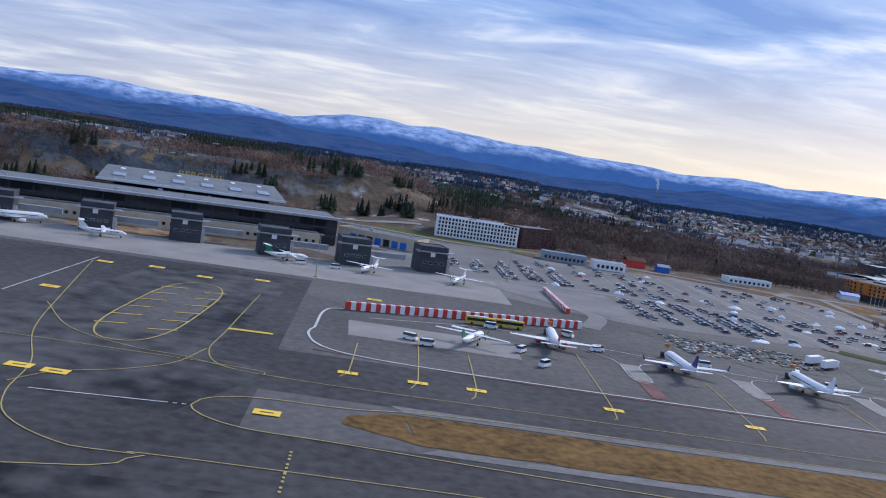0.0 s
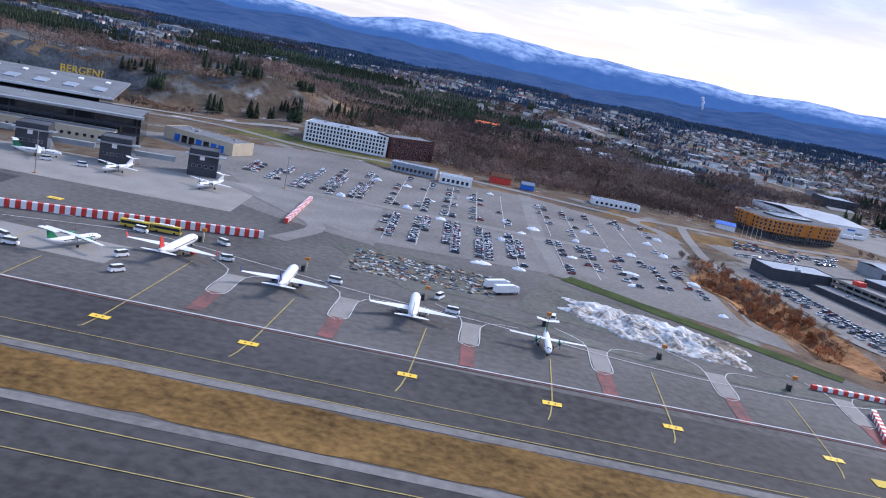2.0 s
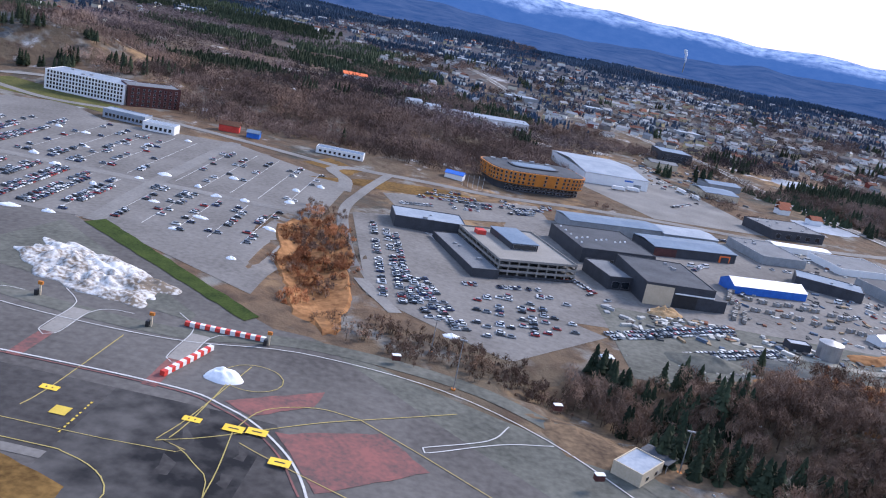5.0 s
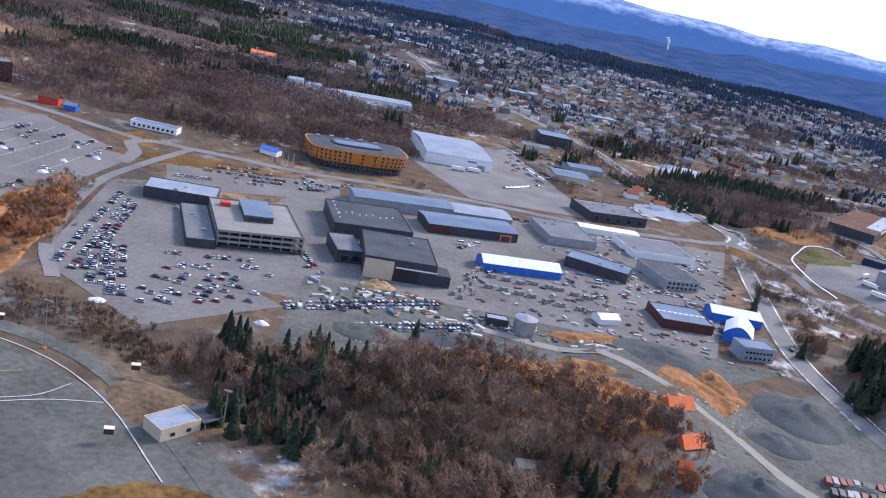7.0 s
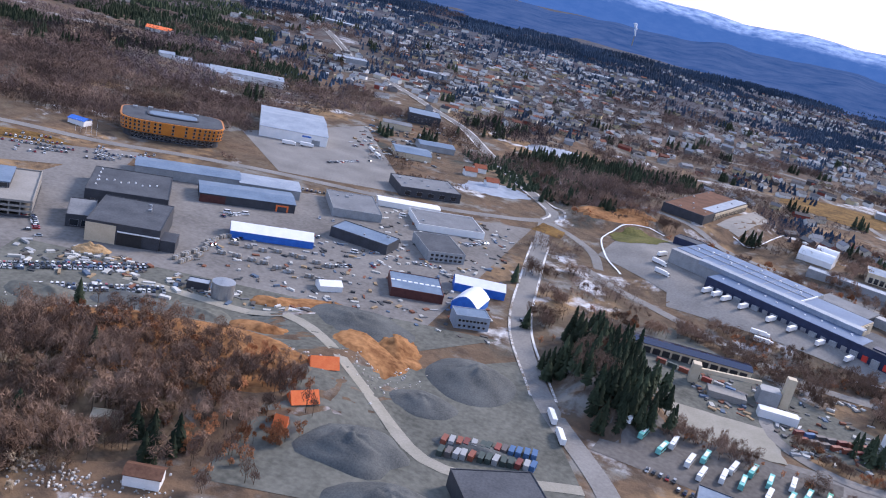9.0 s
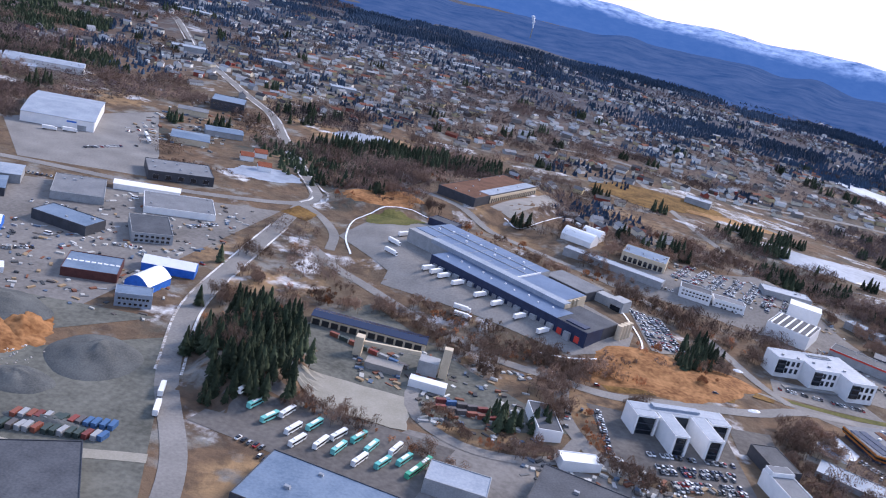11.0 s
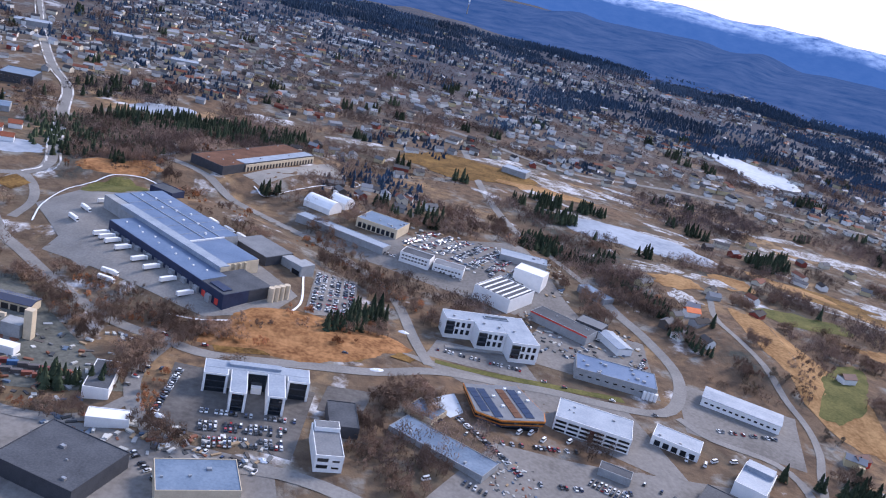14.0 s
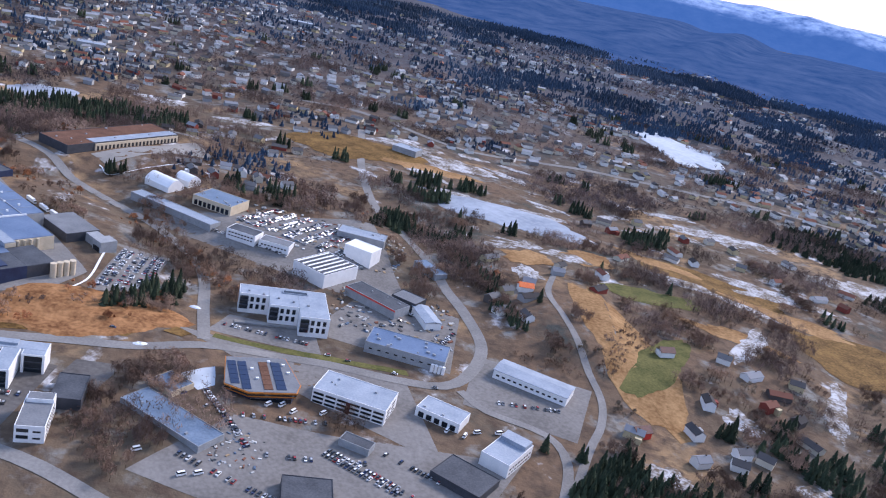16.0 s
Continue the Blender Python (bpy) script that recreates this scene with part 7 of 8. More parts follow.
# yard clutter
clutter = Shape()
r = random.Random(8)
for zone, count, size in (((120, 355, 180, 392), 420, 1.05), ((475, 425, 570, 470), 60, 2.2), ((500, 455, 545, 480), 120, 1.8), ((560, 490, 740, 600), 240, 1.8), ((640, 600, 745, 740), 160, 1.8), ((560, 900, 660, 1130), 160, 2.4), ((860, 480, 970, 540), 120, 2.0), ((900, 450, 970, 475), 60, 2.0), ((1230, 660, 1330, 740), 160, 1.8), ((1120, 780, 1280, 870), 200, 1.8), ((1196, 452, 1226, 486), 60, 1.0), ((960, 420, 1080, 445), 110, 2.0), ((560, 455, 640, 475), 60, 1.8)):
    for k in range(count):
        x, y, a = r.uniform(zone[0], zone[2]), r.uniform(zone[1], zone[3]), r.uniform(0, 3.1)
        w, d, h = r.uniform(0.5, 1.6) * size, r.uniform(0.3, 0.7) * size, r.uniform(0.2, 0.7) * size
        z, c, s = ground(x, y), math.cos(a), math.sin(a)
        low = [(x + u * c - v * s, y + u * s + v * c, z) for u, v in ((-w, -d), (w, -d), (w, d), (-w, d))]
        clutter.hexa(low, [(p_[0] * 0.96 + x * 0.04, p_[1] * 0.96 + y * 0.04, z + h) for p_ in low])
single("yard_clutter", clutter, paints("clutter paint", [(0.32, 0.33, 0.34), (0.10, 0.09, 0.085), (0.40, 0.40, 0.38), (0.20, 0.09, 0.06), (0.14, 0.145, 0.15), (0.30, 0.22, 0.14), (0.52, 0.52, 0.5), (0.06, 0.065, 0.07), (0.10, 0.14, 0.2)], 0.8, False), "crates, pallets and machine parts strewn over the yards", "clutter", kind="stuff")


# ---- heaps ----
def heap(name, label, category, x, y, rx, ry, h, mat, seed, rot=0, peak=1.0, lumpy=0.35, group=""):
    s = Shape()
    n, k = (110, 40) if rx > 30 else (28, 9)
    z0 = ground(x, y)
    s.v.append((0, 0, h * (1 + lumpy * noise.noise((0, 0, seed)))))
    for j in range(1, k + 1):
        f = j / k
        for i in range(n):
            a = 2 * math.pi * i / n
            e = f * (1 + 0.28 * noise.noise((math.cos(a) * 1.3, math.sin(a) * 1.3, seed)) + (0.30 * noise.noise((math.cos(a) * 4, math.sin(a) * 4, seed)) if rx > 30 else 0))
            px_, py_ = rx * e * math.cos(a), ry * e * math.sin(a)
            zz = h * (1 - f ** peak) * (1 + lumpy * 1.6 * noise.noise((px_ * 3.6 / min(rx, 14), py_ * 3.6 / min(ry, 14), seed + 2)))
            s.v.append((px_, py_, max(zz, 0.05) if j < k else -0.6))
    s.f = [(0, 1 + i, 1 + (i + 1) % n) for i in range(n)]
    s.f += [(1 + (j - 1) * n + i, 1 + j * n + i, 1 + j * n + (i + 1) % n, 1 + (j - 1) * n + (i + 1) % n) for j in range(1, k) for i in range(n)]
    s.m = [0] * len(s.f)
    take(x, y, min(rx, ry))
    return single(name, s, mat, label, category, pose(x, y, z0 + 0.1, 0, 0, rot), group, smooth=True)


heap("snow_heap", "long dirty ploughed snow heap beside the apron", "snow heap", 246, 354, 42, 21, 2.3, SNOW_DIRTY, 3.3, -27, 3.2, 0.75)
heap("snow_cone", "white cone of ploughed snow on the apron", "snow heap", 327, 285, 7.5, 5.5, 3.2, SNOW, 5.1, 0, 1.5, 0.25)
r = random.Random(12)
for x, y in ((140, 560), (165, 600), (190, 540), (186, 478), (196, 510), (232, 520), (246, 508), (262, 512), (255, 460), (240, 560), (270, 600), (285, 530), (282, 560), (225, 470), (250, 430), (150, 505), (120, 600), (178, 640), (195, 415), (175, 412), (290, 585), (205, 530), (130, 520), (289, 470), (290, 405), (100, 600), (90, 515), (470, 395), (400, 375), (1022, 430), (1010, 452), (1075, 432), (1120, 560), (1135, 640)):
    heap("snow_pile", "small white pile of ploughed snow", "snow heap", x + r.uniform(-2, 2), y + r.uniform(-2, 2), r.uniform(2.5, 5.5), r.uniform(1.8, 3), r.uniform(0.9, 1.7), SNOW, r.uniform(0, 50), r.uniform(-25, 25), 1.6, 0.4, "snow piles in the car parks")
for x, y, a, b, h, m in ((690, 346, 26, 20, 9, GRAVEL_DARK), (712, 312, 24, 18, 8, GRAVEL_DARK), (735, 440, 24, 26, 8, GRAVEL_DARK), (712, 400, 18, 14, 5, GRAVEL_DARK), (665, 462, 30, 22, 6, GRAVEL_DARK), (560, 425, 26, 14, 5, GRAVEL_DARK), (520, 412, 22, 12, 5, GRAVEL), (592, 432, 18, 12, 4, GRAVEL), (690, 452, 14, 20, 7, RUST_EARTH), (628, 424, 22, 12, 4, RUST_EARTH), (742, 372, 20, 8, 3, GRAVEL_DARK), (620, 470, 16, 9, 3, RUST_EARTH)):
    heap("stone_mound", "conical heap of crushed stone in the pit" if m is not RUST_EARTH else "heap of orange-brown earth in the pit", "heap", x, y, a, b, h, m, x * 0.1, 0, 1.15, 0.25, "heaps in the gravel pit")
heap("timber_waste_heap", "pale heap of broken timber by the open hall", "heap", 508, 478, 11, 7, 4, material("pale timber waste", (0.25, 0.15, 0.07), (0.5, 0.35, 0.2), 0.9, 0.5, 2, 0.5), 9, 20, 1.2, 0.5)
for x, y, w, d, rot in ((664, 398, 14, 9, 25), (664, 362, 13, 8, 35), (660, 344, 6, 5, 0)):
    t = thing("tarpaulin_shelter", "orange tarpaulin shelter at the pit's edge", "shelter", pose(x, y, ground(x, y), 0, 0, rot), "orange shelters")
    part("cloth", Shape().add([(-w / 2, -d / 2, 0), (w / 2, -d / 2, 0), (w / 2, 0, 5), (-w / 2, 0, 5), (w / 2, d / 2, 0.5), (-w / 2, d / 2, 0.5)], [(0, 1, 2, 3), (3, 2, 4, 5), (0, 3, 5), (1, 4, 2)]), ORANGE_TARP, t)
    for sx in (-w / 2, w / 2):
        part("pole", Shape().tube((sx, 0, -1), (sx, 0, 5.1), 0.12, 0.12, 6), STEEL, t)

# ---- masts and stand equipment ----
for x, y in ((107, 338), (155, 332), (202, 330), (244, 318), (290, 312), (333, 318), (62, 350)):
    m = thing("docking_mast", "orange and grey docking guide mast at a stand", "mast", pose(x, y, 0.2), "docking masts")
    part("post", Shape().box(-0.3, -0.3, 0, 0.3, 0.3, 4.4), CREAM, m)
    part("display", Shape().box(-0.9, -0.5, 4.4, 0.9, 0.5, 5.6), ORANGE, m, "orange display box")
    part("base", Shape().box(-1.8, -1.2, 0, -0.6, 1.2, 2.2), BLACK, m)
for x, y, h in ((404, 322, 20), (486, 296, 16), (392, 352, 14), (-40, 412, 20), (60, 500, 18)):
    m = thing("light_mast", "tall thin grey lighting mast", "mast", pose(x, y, ground(x, y)), "lighting masts")
    part("pole", Shape().tube((0, 0, -1), (0, 0, h), 0.28, 0.14, 8), STEEL, m)
    part("lamp_head", Shape().box(-1.4, -0.25, h, 1.4, 0.25, h + 0.5), STEEL, m)
    part("base", Shape().box(-0.8, -0.8, -1, 0.8, 0.8, 0.5), ORANGE, m, "orange concrete base")
for k, (x, y) in enumerate(((380, 700), (384, 701), (388, 702), (392, 703), (396, 704))):
    m = thing("flag_pole", "slim white flag pole by the road", "pole", pose(x, y, ground(x, y)), "flag poles")
    part("pole", Shape().tube((0, 0, -1), (0, 0, 10), 0.12, 0.07, 6), WHITE, m)
    part("cap", Shape().tube((0, 0, 10), (0, 0, 10.25), 0.14, 0.05, 6), STEEL, m)
for x, y in ((443, 318), (380, 331), (455, 272)):
    m = thing("apron_kiosk", "small red-brown equipment cabinet on the apron", "cabinet", pose(x, y, 0.1, 0, 0, 20), "equipment cabinets")
    part("case", Shape().box(-1.6, -1.0, 0, 1.6, 1.0, 2.0), BRICK_RED, m)
    part("lid", Shape().box(-1.7, -1.1, 2.0, 1.7, 1.1, 2.2), WHITE, m)

# ---- houses of the town ----
def house(name, label, w, d, h, rise, wing):
    b = thing(name, label, "house", pose(0, -5000, -50), "houses of the town")
    W2, D2 = w / 2, d / 2
    s = Shape().box(-W2, -D2, -2.5, W2, D2, h)
    s.add([(-W2, -D2, h), (-W2, D2, h), (-W2, 0, h + rise), (W2, -D2, h), (W2, D2, h), (W2, 0, h + rise)], [(0, 2, 1), (3, 4, 5)])
    part("wall", s, HOUSE_WALL, b)
    o = 0.5
    f = lambda x, y, z: (x, y, z)
    part("roof", Shape().hexa([(-W2 - o, -D2 - o, h - 0.2), (W2 + o, -D2 - o, h - 0.2), (W2 + o, 0, h + rise), (-W2 - o, 0, h + rise)], [(-W2 - o, -D2 - o, h + 0.05), (W2 + o, -D2 - o, h + 0.05), (W2 + o, 0, h + rise + 0.25), (-W2 - o, 0, h + rise + 0.25)])
         .hexa([(W2 + o, D2 + o, h - 0.2), (-W2 - o, D2 + o, h - 0.2), (-W2 - o, 0, h + rise), (W2 + o, 0, h + rise)], [(W2 + o, D2 + o, h + 0.05), (-W2 - o, D2 + o, h + 0.05), (-W2 - o, 0, h + rise + 0.25), (W2 + o, 0, h + rise + 0.25)]), HOUSE_ROOF, b)
    part("chimney", Shape().box(W2 * 0.3, -0.4, h + rise - 0.8, W2 * 0.3 + 0.8, 0.4, h + rise + 1.1), BARK, b)
    if wing:
        part("wing", Shape().box(W2 * 0.2, -D2 - 4, -2.5, W2 * 0.9, -D2 + 0.02, h * 0.8), HOUSE_WALL, b)
    return b


HOMES = [house("house", "wooden house with a pitched tiled roof", 12, 9, 5, 3, False), house("house", "wooden house with a side wing and pitched roof", 14, 9, 5.5, 2.6, True), house("house", "long low wooden house with a pitched roof", 19, 10, 4, 2.4, False)]
r = random.Random(21)
far_homes, home_count = Shape(), [0]
PAVED = set(TAKEN)


def far_home(x, y, rot, w, d, h, rise):
    z, c, q = ground(x, y), math.cos(radians(rot)), math.sin(radians(rot))
    put = lambda u, v, k: (x + u * c - v * q, y + u * q + v * c, z + k)
    far_homes.hexa([put(-w, -d, -2), put(w, -d, -2), put(w, d, -2), put(-w, d, -2)], [put(-w, -d, h), put(w, -d, h), put(w, d, h), put(-w, d, h)], 0)
    far_homes.add([put(-w - 0.4, -d - 0.4, h), put(w + 0.4, -d - 0.4, h), put(w + 0.4, d + 0.4, h), put(-w - 0.4, d + 0.4, h), put(-w - 0.4, 0, h + rise), put(w + 0.4, 0, h + rise)], [(0, 1, 5, 4), (2, 3, 4, 5), (0, 4, 3), (1, 2, 5)], 1)


for cx, cy, rx, ry, count in ((1385, 775, 28, 60, 7), (1500, 590, 70, 40, 7), (1590, 680, 70, 60, 8), (1430, 870, 70, 60, 8), (1080, 950, 60, 40, 10), (1010, 1120, 120, 60, 12), (1110, 1330, 130, 110, 24), (1310, 1380, 120, 80, 20), (1620, 1050, 200, 130, 18), (600, 1380, 170, 200, 62), (800, 1420, 170, 200, 50), (330, 1420, 120, 120, 20), (600, 1500, 220, 260, 70), (450, 1850, 330, 330, 90), (820, 1560, 220, 260, 60), (950, 1900, 360, 320, 60), (1470, 1450, 180, 120, 40), (1750, 1450, 220, 150, 60), (1920, 1400, 170, 130, 40), (690, 1830, 220, 220, 80), (250, 2300, 520, 400, 150), (1000, 2800, 900, 500, 90), (-760, 2080, 280, 230, 50), (2020, 1700, 300, 260, 50), (1400, 2200, 500, 400, 45), (2100, 2300, 400, 300, 40), (-200, 2700, 700, 400, 90), (-340, 1420, 110, 160, 16), (-420, 1800, 200, 200, 40), (1500, 1850, 330, 160, 90), (2050, 1480, 240, 110, 70), (1250, 1650, 260, 180, 70), (2350, 1900, 260, 200, 70), (1900, 2700, 700, 240, 130), (3000, 2700, 420, 300, 120), (2600, 3300, 700, 200, 120), (700, 2250, 300, 200, 90), (1150, 2450, 420, 200, 90)):
    for k in range(count):
        for tries in range(6):
            a, q = r.uniform(0, 6.28), math.sqrt(r.random())
            x, y = cx + rx * q * math.cos(a), cy + ry * q * math.sin(a)
            if is_free(x, y):
                break
        else:
            continue
        take(x, y, 1)
        rot = r.choice((10, 25, 100, -20, -65, 40)) + r.uniform(-15, 15)
        if home_count[0] < 205:
            home_count[0] += 1
            again(HOMES[r.choice((0, 0, 1, 2))], pose(x, y, ground(x, y), 0, 0, rot))
        else:
            far_home(x, y, rot, r.uniform(5, 9) * (1.6 if r.random() < 0.08 else 1), r.uniform(4, 6), r.uniform(4, 6.5), r.uniform(2, 3.6))
single("far_houses", far_homes, [paints("far painted walls", [(0.72, 0.71, 0.68), (0.75, 0.75, 0.74), (0.50, 0.42, 0.26), (0.6, 0.55, 0.45), (0.72, 0.71, 0.68), (0.2, 0.19, 0.18), (0.74, 0.73, 0.7)], 0.8, False), paints("far roof tiles", [(0.06, 0.06, 0.065), (0.085, 0.08, 0.08), (0.18, 0.075, 0.05), (0.15, 0.15, 0.155), (0.26, 0.27, 0.29), (0.05, 0.05, 0.055), (0.30, 0.31, 0.33), (0.10, 0.10, 0.11)], 0.8, False)], "hundreds of small far houses of the town", "houses", kind="stuff")
for x, y, rot, lab in ((1512, 722, 20, "white farmhouse with a red roof in a meadow"), (1394, 800, 10, "house with a bright orange roof among trees"), (1468, 588, 30, "red wooden house among trees"), (170, 1340, 10, "large building with a bright orange roof")):
    big = 2.6 if y > 1200 else 1.0
    building("house", lab, x, y, 14 * big, 9 * big, rot, 5, WHITE if "red wooden" not in lab else RED, ORANGE_TARP if "orange" in lab else BRICK_RED, gable=3.4, category="house")
for x, y, w, d, rot in ((-830, 2000, 60, 24, 10), (-760, 1940, 40, 30, 5), (-690, 2050, 80, 20, 14), (-600, 2150, 70, 30, 0), (1250, 1250, 36, 24, -20), (560, 1620, 50, 26, 20), (700, 1500, 44, 24, 15), (420, 1560, 60, 30, 25), (900, 2300, 60, 30, 10), (300, 1960, 70, 30, 0), (-300, 1900, 60, 26, 20), (-120, 2100, 80, 24, 12)):
    building("works_building", "pale flat-roofed works building in the town", x, y, w, d, rot, 8, GREY_WALL, PALE_ROOF, vents=2)
stack = thing("chimney_stack", "far thin factory chimney with pale steam", "chimney", pose(1160, 4250, ground(1160, 4250)))
part("pipe", Shape().tube((0, 0, -10), (0, 0, 60), 3, 2.2, 10), CONCRETE, stack)
plume = Shape()
rings_ = []
for k in range(26):
    rr = 1.6 + k * 0.24 + 1.1 * abs(math.sin(k * 0.9)) if k < 25 else 0.4
    drift = -0.018 * k * k + 1.3 * math.sin(k * 0.55)
    rings_.append([(drift + rr * math.cos(t) * (1 + 0.25 * math.sin(3 * t + k)), rr * math.sin(t), 60 + k * 2.3) for t in [i * math.pi / 5 for i in range(10)]])
plume.loft(rings_)
part("steam", plume, SNOW, stack, "white steam plume", smooth=True)


# ---- trees ----
def bare_tree(s, x, y, z, h, rng, twigs=95, wide=0.30):
    """Trunk, limbs and a crown of thin twigs."""
    lean = Vector((rng.uniform(-0.08, 0.08), rng.uniform(-0.08, 0.08), 1))
    foot = Vector((x, y, z - 3))
    top = Vector((x, y, z)) + lean * h * 0.62
    s.tube(foot, top, 0.035 * h * 0.45 + 0.05, 0.05, 4, 0)
    for k in range(3):
        a, f = rng.uniform(0, 6.28), rng.uniform(0.35, 0.95)
        p = Vector((x, y, z)) + lean * h * 0.62 * f
        s.tube(p, p + Vector((math.cos(a), math.sin(a), rng.uniform(0.7, 1.5))) * h * 0.2, 0.09, 0.03, 3, 0)
    rad = h * wide
    for k in range(twigs):
        a, e, q = rng.uniform(0, 6.28), rng.uniform(-0.6, 1.0), rng.random() ** 0.4
        c = Vector((x, y, z + h * 0.62)) + Vector((math.cos(a) * math.sqrt(max(0, 1 - e * e)) * rad * q, math.sin(a) * math.sqrt(max(0, 1 - e * e)) * rad * q, e * h * 0.36 * q))
        d = Vector((rng.uniform(-1, 1), rng.uniform(-1, 1), rng.uniform(0.2, 1.4))).normalized() * h * rng.uniform(0.08, 0.17)
        n_ = d.orthogonal().normalized() * rng.uniform(0.09, 0.19)
        s.add([c - d - n_, c - d + n_, c + d], [(0, 1, 2)], 1)


def conifer(s, x, y, z, h, rng, layers=8, spread=0.19):
    s.tube((x, y, z - 3), (x, y, z + h * 0.9), 0.02 * h, 0.03, 5, 0)
    for k in range(layers):
        f = k / layers
        zz, rad = z + h * (0.12 + 0.84 * f), h * spread * (1 - f) ** 0.85 + 0.25
        for i in range(9):
            a = 2 * math.pi * (i + rng.random() * 0.8) / 9
            q = rad * rng.uniform(0.7, 1.2)
            tip = (x + q * math.cos(a), y + q * math.sin(a), zz - h * 0.06 * rng.uniform(0.5, 1.3))
            w = 0.42 * q + 0.1
            up = (x + 0.1 * math.cos(a), y + 0.1 * math.sin(a), zz + h * 0.10)
            s.add([up, (tip[0] - w * math.sin(a), tip[1] + w * math.cos(a), tip[2]), (x + q * 1.15 * math.cos(a), y + q * 1.15 * math.sin(a), tip[2] - 0.2), (tip[0] + w * math.sin(a), tip[1] - w * math.cos(a), tip[2])], [(0, 1, 2), (0, 2, 3)], 1)


def grove(name, size, count, kind, seed, low, high, twigs=95):
    rng, s = random.Random(seed), Shape()
    for k in range(count):
        x, y, h = rng.uniform(-size, size) / 2, rng.uniform(-size, size) / 2, rng.uniform(low, high)
        if kind in ("bare", "rust", "pale"):
            bare_tree(s, x, y, 0, h, rng, twigs)
        elif kind == "mid_bare":
            for i in range(30):
                a, e, q = rng.uniform(0, 6.28), rng.uniform(-0.8, 1), h * 0.34 * rng.random() ** 0.5
                c = Vector((x + q * math.cos(a), y + q * math.sin(a), h * (0.56 + 0.40 * e)))
                d = Vector((rng.uniform(-1, 1), rng.uniform(-1, 1), rng.uniform(0.2, 1.4))).normalized() * h * rng.uniform(0.08, 0.18)
                n_ = d.orthogonal().normalized() * rng.uniform(0.12, 0.30)
                s.add([c - d - n_, c - d + n_, c + d], [(0, 1, 2)], 1)
            s.tube((x, y, -2), (x, y, h * 0.7), 0.16, 0.05, 3, 0)
        elif kind == "conifer":
            conifer(s, x, y, 0, h, rng, 7)
        elif kind in ("far_conifer", "mid_conifer"):
            for f in (0.0, 0.4):
                n_, rad = 5, h * 0.45 * (1 - f)
                base = [(x + rad * rng.uniform(0.7, 1.2) * math.cos(6.28 * i / n_), y + rad * rng.uniform(0.7, 1.2) * math.sin(6.28 * i / n_), h * (0.05 + f) - rng.uniform(0, 1)) for i in range(n_)]
                s.add([*base, (x, y, h * (0.62 + f))], [(i, (i + 1) % n_, n_) for i in range(n_)], 1)
        else:
            for i in range(14):
                a, e, q = rng.uniform(0, 6.28), rng.uniform(-0.7, 1), h * 0.34 * rng.random() ** 0.5
                c = Vector((x + q * math.cos(a), y + q * math.sin(a), h * (0.6 + 0.36 * e)))
                d = Vector((rng.uniform(-1, 1), rng.uniform(-1, 1), rng.uniform(0.2, 1.2))).normalized() * h * rng.uniform(0.10, 0.2)
                n_ = d.orthogonal().normalized() * rng.uniform(0.2, 0.45)
                s.add([c - d - n_, c - d + n_, c + d], [(0, 1, 2)], 1)
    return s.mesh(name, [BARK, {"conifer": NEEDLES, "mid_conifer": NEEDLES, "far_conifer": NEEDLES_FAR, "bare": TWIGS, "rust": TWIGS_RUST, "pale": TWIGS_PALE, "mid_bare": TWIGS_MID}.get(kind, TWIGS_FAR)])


BARE = [grove("bare_trees", 22, 9, "bare", k, 6, 12) for k in range(4)]
DENSE = [grove("close_bare_trees", 22, 17, "bare", 10 + k, 6, 13) for k in range(3)]
RUSTY = [grove("rusty_bushes", 18, 11, "rust", 140 + k, 3, 7, 70) for k in range(2)]
PALE = [grove("pale_bushes", 18, 11, "pale", 150 + k, 3, 8, 70) for k in range(2)]
MID_BARE = [grove("valley_trees", 44, 46, "mid_bare", 120 + k, 5, 12) for k in range(4)]
BRUSH = [grove("scrub", 14, 12, "bare", 20 + k, 2.5, 6, 40) for k in range(3)]
SPRUCE = [grove("spruces", 22, 9, "conifer", 40 + k, 9, 17) for k in range(4)]
FAR_BARE = [grove("far_bare_trees", 130, 330, "far_bare", 60 + k, 5, 11) for k in range(4)]
TOWN_TREES = [grove("town_trees", 110, 105, "far_bare", 160 + k, 4, 8) for k in range(3)]
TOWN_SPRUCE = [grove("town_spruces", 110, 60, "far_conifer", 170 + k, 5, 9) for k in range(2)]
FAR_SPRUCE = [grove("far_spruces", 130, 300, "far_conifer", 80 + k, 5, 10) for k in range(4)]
DARK_SPRUCE = [grove("dark_spruces", 130, 300, "mid_conifer", 180 + k, 5, 10) for k in range(3)]
r = random.Random(33)


def plant(me, name, label, x, y, scale=1.0):
    ob = new(name, me)
    ob.matrix_basis = at(pose(x, y, ground(x, y), 0, 0, r.uniform(0, 360)) @ Matrix.Diagonal((scale, scale, scale * r.uniform(0.85, 1.15), 1)))
    tagged(ob, label, "trees", kind="stuff")


def zone(cx, cy, rx, ry, turn, meshes, name, label, step, chance=1.0, respect=True):
    c, s = math.cos(radians(turn)), math.sin(radians(turn))
    n_, m_ = int(rx / step) + 1, int(ry / step) + 1
    for i in range(-n_, n_ + 1):
        for j in range(-m_, m_ + 1):
            u, v = i * step + r.uniform(-0.4, 0.4) * step, j * step + r.uniform(-0.4, 0.4) * step
            if (u / rx) ** 2 + (v / ry) ** 2 > 1 or r.random() > chance:
                continue
            x, y = cx + u * c - v * s, cy + u * s + v * c
            if respect and not is_free(x, y):
                continue
            plant(r.choice(meshes), name, label, x, y)


